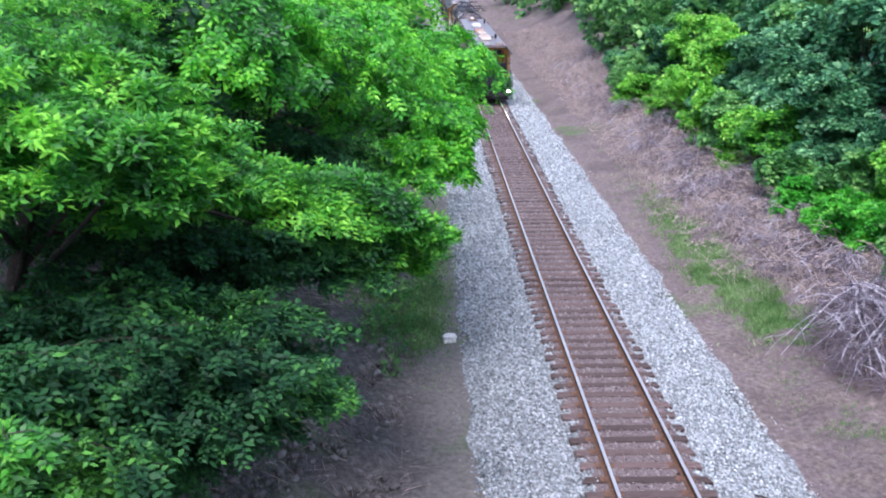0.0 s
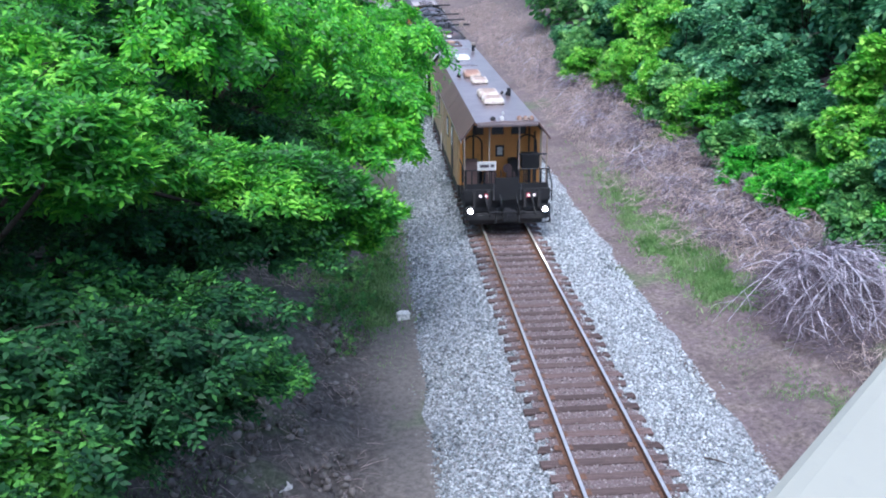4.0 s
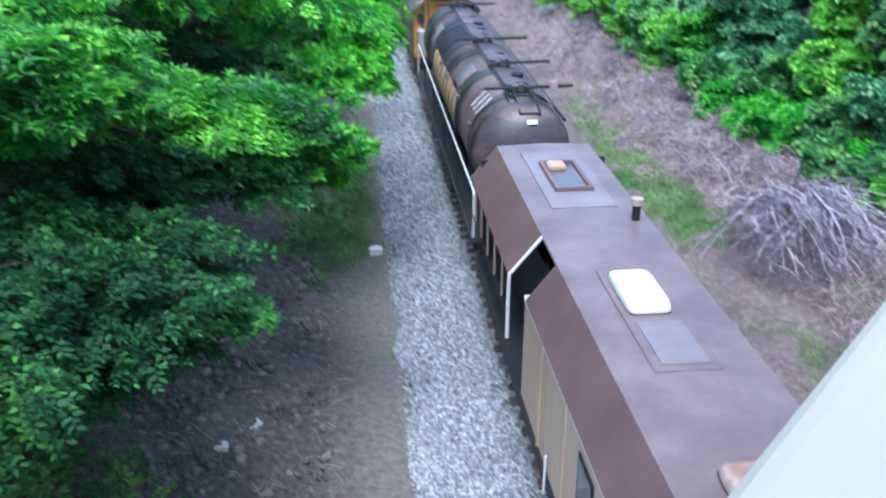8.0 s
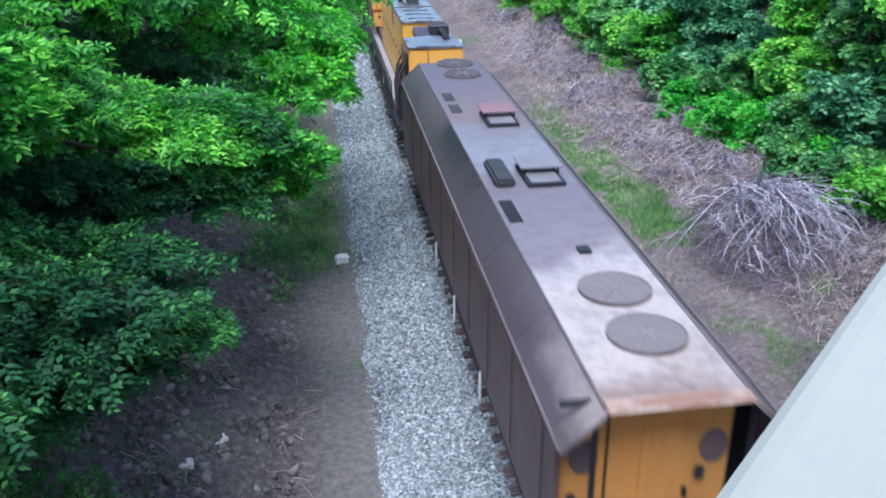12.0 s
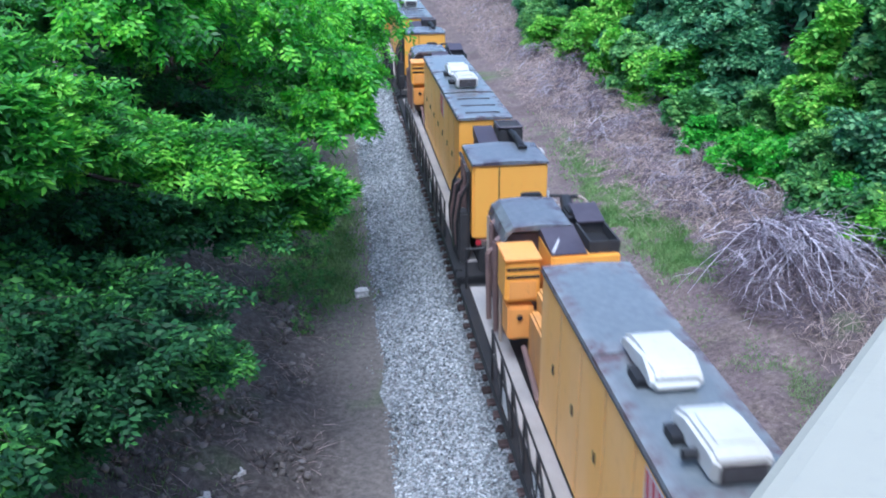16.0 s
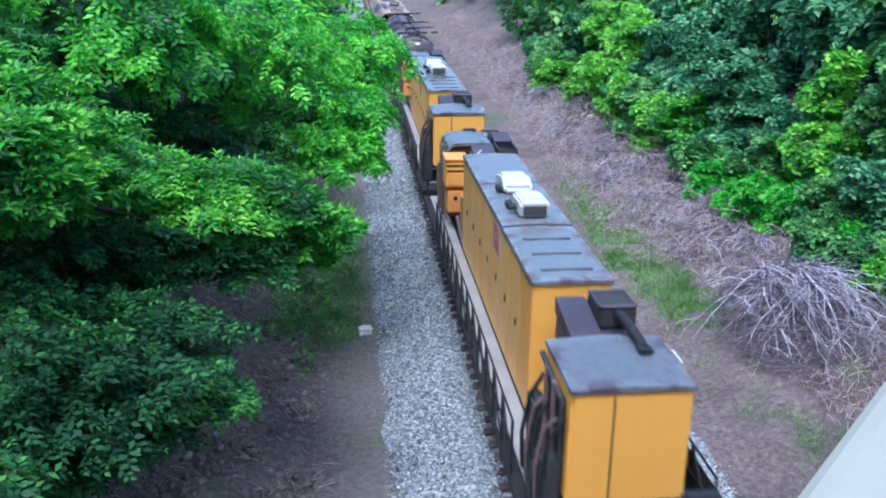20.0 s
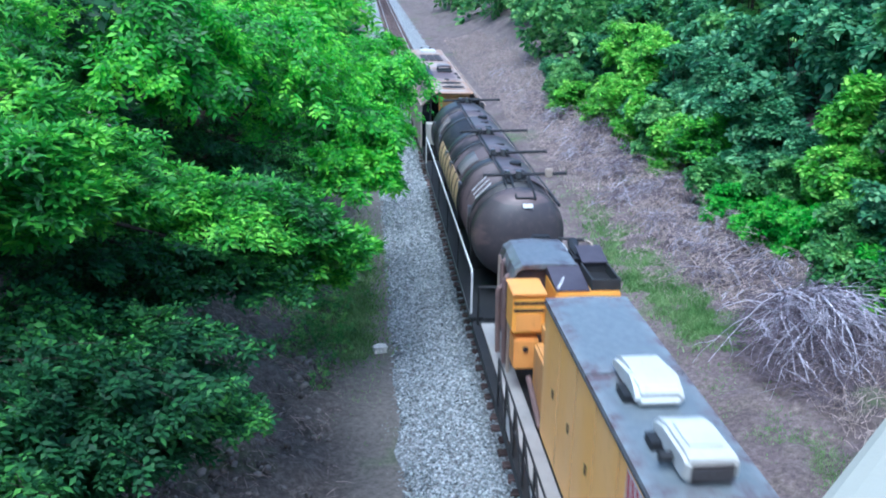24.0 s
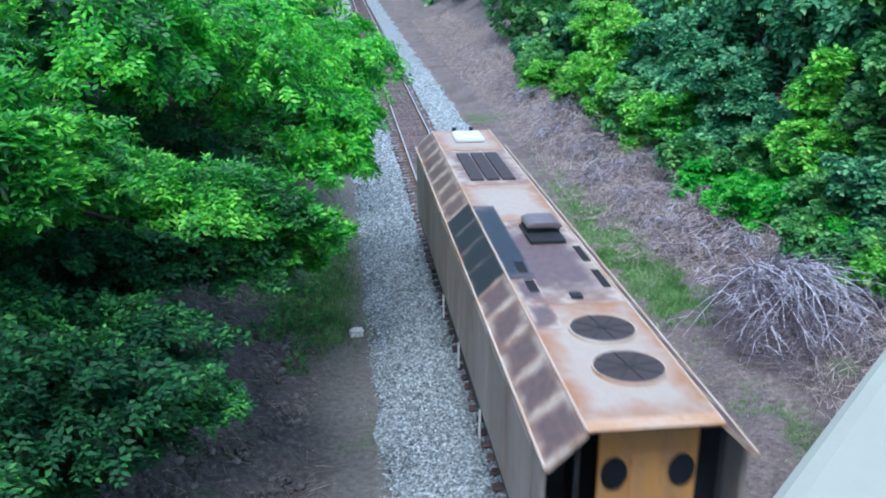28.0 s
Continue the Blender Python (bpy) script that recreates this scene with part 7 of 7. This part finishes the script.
    part("fan_motor", tubes(0.075, ((-0.34, 7.9, 4.2), (-0.5, 7.9, 4.2)), n=14), BLACK, a)
    part("mount", boxes((-0.46, -0.3, 8.3, 8.6, 4.04, 4.16)), BLACK, a)
    a = part("air_unit", shape(prism_x, [(9.4, 4.06), (9.38, 4.22), (9.5, 4.33), (9.8, 4.38), (10.3, 4.38), (10.62, 4.32), (10.74, 4.2), (10.74, 4.06)], -0.34, 0.36), AIR_WHITE, c, "smooth dull white domed air conditioning unit", bevel=0.07)
    part("mount", boxes((-0.46, -0.3, 9.6, 10.0, 4.04, 4.16)), BLACK, a)
    # machinery cabinets at the rear
    r = part("rear_cabinet", boxes((-0.2, 1.15, 15.4, 16.6, 1.2, 3.5)), YELLOW, c, "yellow machinery cabinet", bevel=0.04)
    part("cabinet_top", shape(prism_x, [(15.42, 3.503), (15.42, 3.53), (16.62, 3.7), (16.62, 3.503)], -0.2, 0.5), PURPLE, r, "dark sloping sheet top")
    hopper = part("hopper", boxes((0.54, 0.58, 15.45, 16.55, 3.503, 3.74), (1.1, 1.14, 15.45, 16.55, 3.503, 3.74), (0.58, 1.1, 15.45, 15.49, 3.503, 3.74), (0.58, 1.1, 16.51, 16.55, 3.503, 3.74)), SOOT, r, "dark open hopper")
    part("hopper_floor", boxes((0.585, 1.095, 15.495, 16.505, 3.503, 3.53)), DARK, hopper)
    part("hopper_lid", shape(prism_x, [(16.45, 3.75), (16.45, 3.78), (17.2, 3.92), (17.2, 3.89)], 0.56, 1.12), PURPLE, hopper, "raised dark lid")
    part("cabinet_pipe", tubes(0.026, ((-0.15, 15.5, 3.56), (0.3, 16.5, 3.62)), ((-0.15, 15.5, 3.5), (-0.15, 15.5, 3.57)), n=8), WHITE, r)
    l = part("side_cabinet", boxes((-1.08, -0.4, 15.45, 16.3, 2.55, 3.42)), YELLOW, c, "yellow side cabinet", bevel=0.05)
    part("cabinet_roof", boxes((-1.1, -0.38, 15.4, 16.35, 3.425, 3.47)), ORANGE, l, bevel=0.015)
    for z in (3.06, 3.22):
        part("cabinet_band", boxes((-1.06, -0.42, 15.43, 15.449, z, z + 0.06)), BLACK, l, bevel=0.008)
    part("cabinet_lid", boxes((-1.0, -0.48, 15.43, 15.448, 2.64, 3.0)), ORANGE, l, bevel=0.004)
    part("lower_cabinet", boxes((-1.02, -0.5, 15.45, 16.1, 1.75, 2.45)), ORANGE, c, "orange yellow lower cabinet", bevel=0.04)
    part("round_port", tubes(0.06, ((-0.78, 15.45, 2.22), (-0.78, 15.42, 2.22)), n=14), BLACK, c)
    m = part("machinery", boxes((-0.66, 0.6, 13.95, 15.2, 1.2, 2.5), (-0.5, 0.3, 13.85, 15.3, 2.5, 2.9)), WALL_WORN, c, "grimy orange machinery housing", bevel=0.05)
    for a, b in (((-0.74, 13.8, 1.3), (-0.74, 15.2, 1.7)), ((-0.55, 13.8, 2.2), (-0.3, 15.3, 2.9)), ((0.7, 13.8, 1.6), (0.7, 15.3, 2.6))):
        part("machine_pipe", tubes(0.06, (a, b), n=8), RUST_ROOF, m)
    part("rear_body", boxes((-0.86, 0.3, 16.7, 18.2, 1.2, 3.55)), RUST_ROOF, c, "rust-brown machinery body", bevel=0.05)
    part("rear_panel", boxes((-0.84, -0.3, 16.66, 16.695, 2.2, 3.2)), BLACK, c)
    part("rear_canopy", shape(prism, [(-0.96, 3.38), (-0.9, 3.38), (-0.82, 3.56), (-0.7, 3.62), (0.46, 3.62), (0.46, 3.7), (-0.2, 3.74), (-0.72, 3.7), (-0.88, 3.6)], 16.5, 18.3), GREY_ROOF, c, "grey sheet roof over the machinery")
    part("canopy_edge", boxes((-0.2, 0.25, 18.3, 18.5, 3.62, 3.78)), BLACK, c, bevel=0.03)
    h = part("exhaust_housing", boxes((0.47, 1.1, 16.7, 18.2, 1.2, 3.5)), PURPLE, c, "dark exhaust housing", bevel=0.06)
    part("exhaust_pipe", tubes(0.13, ((0.55, 16.9, 3.58), (0.75, 18.2, 3.66)), n=12), BLACK, h)
    part("exhaust_flap", boxes((0.5, 0.75, 17.0, 17.6, 3.52, 3.75)), DARK, h, bevel=0.04)
    part("exhaust_flap", boxes((0.82, 1.06, 17.0, 17.5, 3.52, 3.72)), DARK, h, bevel=0.04)
    for k, (x, z0, z1) in enumerate(((-1.02, 1.3, 3.3), (-1.1, 1.4, 2.9), (-0.96, 1.9, 3.4))):
        bm = bmesh.new()
        pipe(bm, [(x, 16.75 + 0.4 * k, z0), (x - 0.03, 16.8 + 0.4 * k, z1), (x + 0.2, 16.9 + 0.4 * k, z1 + 0.12)], 0.06, 8)
        part("brown_pipe", bm, RUST_ROOF, c, "rust-brown pipe")
    part("canopy_rail", tubes(0.035, ((0.42, 18.35, 3.72), (1.02, 18.2, 3.72)), n=8), SOOT, c)
    bm = bmesh.new()
    pipe(bm, [(0.72, 18.3, 3.55), (0.8, 18.32, 3.66), (1.1, 18.26, 3.68), (1.17, 18.1, 3.66), (1.18, 17.6, 3.55), (1.18, 17.0, 3.3)], 0.03, 8)
    part("bent_rail", bm, CREAM, c, "pale bent tube rail")
    part("end_window", boxes((-0.72, -0.32, 16.44, 16.49, 2.75, 3.3)), GLASS, c, "dark blue end window", bevel=0.01)
    part("corner_pipe", tubes(0.04, ((-0.97, 16.5, 1.2), (-0.97, 16.5, 3.4)), n=8), CREAM, c)
    part("corner_pipe", tubes(0.04, ((-0.97, 18.1, 1.2), (-0.97, 18.1, 3.4)), n=8), CREAM, c)
    part("rear_rail", tubes(0.03, ((-1.3, L - 0.4, 2.2), (1.3, L - 0.4, 2.2)), ((-1.3, L - 0.4, 1.2), (-1.3, L - 0.4, 2.2)), ((1.3, L - 0.4, 1.2), (1.3, L - 0.4, 2.2)), ((-0.5, L - 0.4, 1.2), (-0.5, L - 0.4, 2.2)), ((0.5, L - 0.4, 1.2), (0.5, L - 0.4, 2.2))), BLACK, c)
    coupler(c, -0.7, -1), coupler(c, L, 1)
    bogie(c, 2.2), bogie(c, L - 2.6)
    return c


# distance of the train from where it stands at 5 s
RUN = [(0.0, 38.5), (2.5, 19.25), (5.0, 0.0), (7.5, -19.4), (10.0, -38.74), (12.5, -57.9), (15.0, -76.92), (17.5, -95.87), (20.0, -114.96), (22.5, -134.2), (25.0, -153.49), (26.5, -165.2), (28.0, -177.0)]
TRAIN = []


def build_train():
    TRAIN.append((control_car(), 21.05))
    k = tank_car()
    TRAIN.append((k, 43.2))
    TRAIN.append((power_car(False), 62.95))
    u = grinder_unit()
    TRAIN.append((u, 84.95))
    for i in (1, 2, 3):
        TRAIN.append((copy_thing(u, pose(0, 0, 0)), 84.65 + 21.0 * i))
    TRAIN.append((copy_thing(k, pose(0, 0, 0)), 167.2))
    TRAIN.append((power_car(True), 187.3))


def motions():
    for car, y in TRAIN:
        walk(car, [(t, pose(0, y + s, 0.0)) for t, s in RUN])


build_ground()
build_ballast(np.random.default_rng(1))
build_track(np.random.default_rng(2))
build_bridge()
build_left_trees()
build_right_bank()
build_dry_slope()
build_brush_pile()
build_small_things()
build_train()
motions()
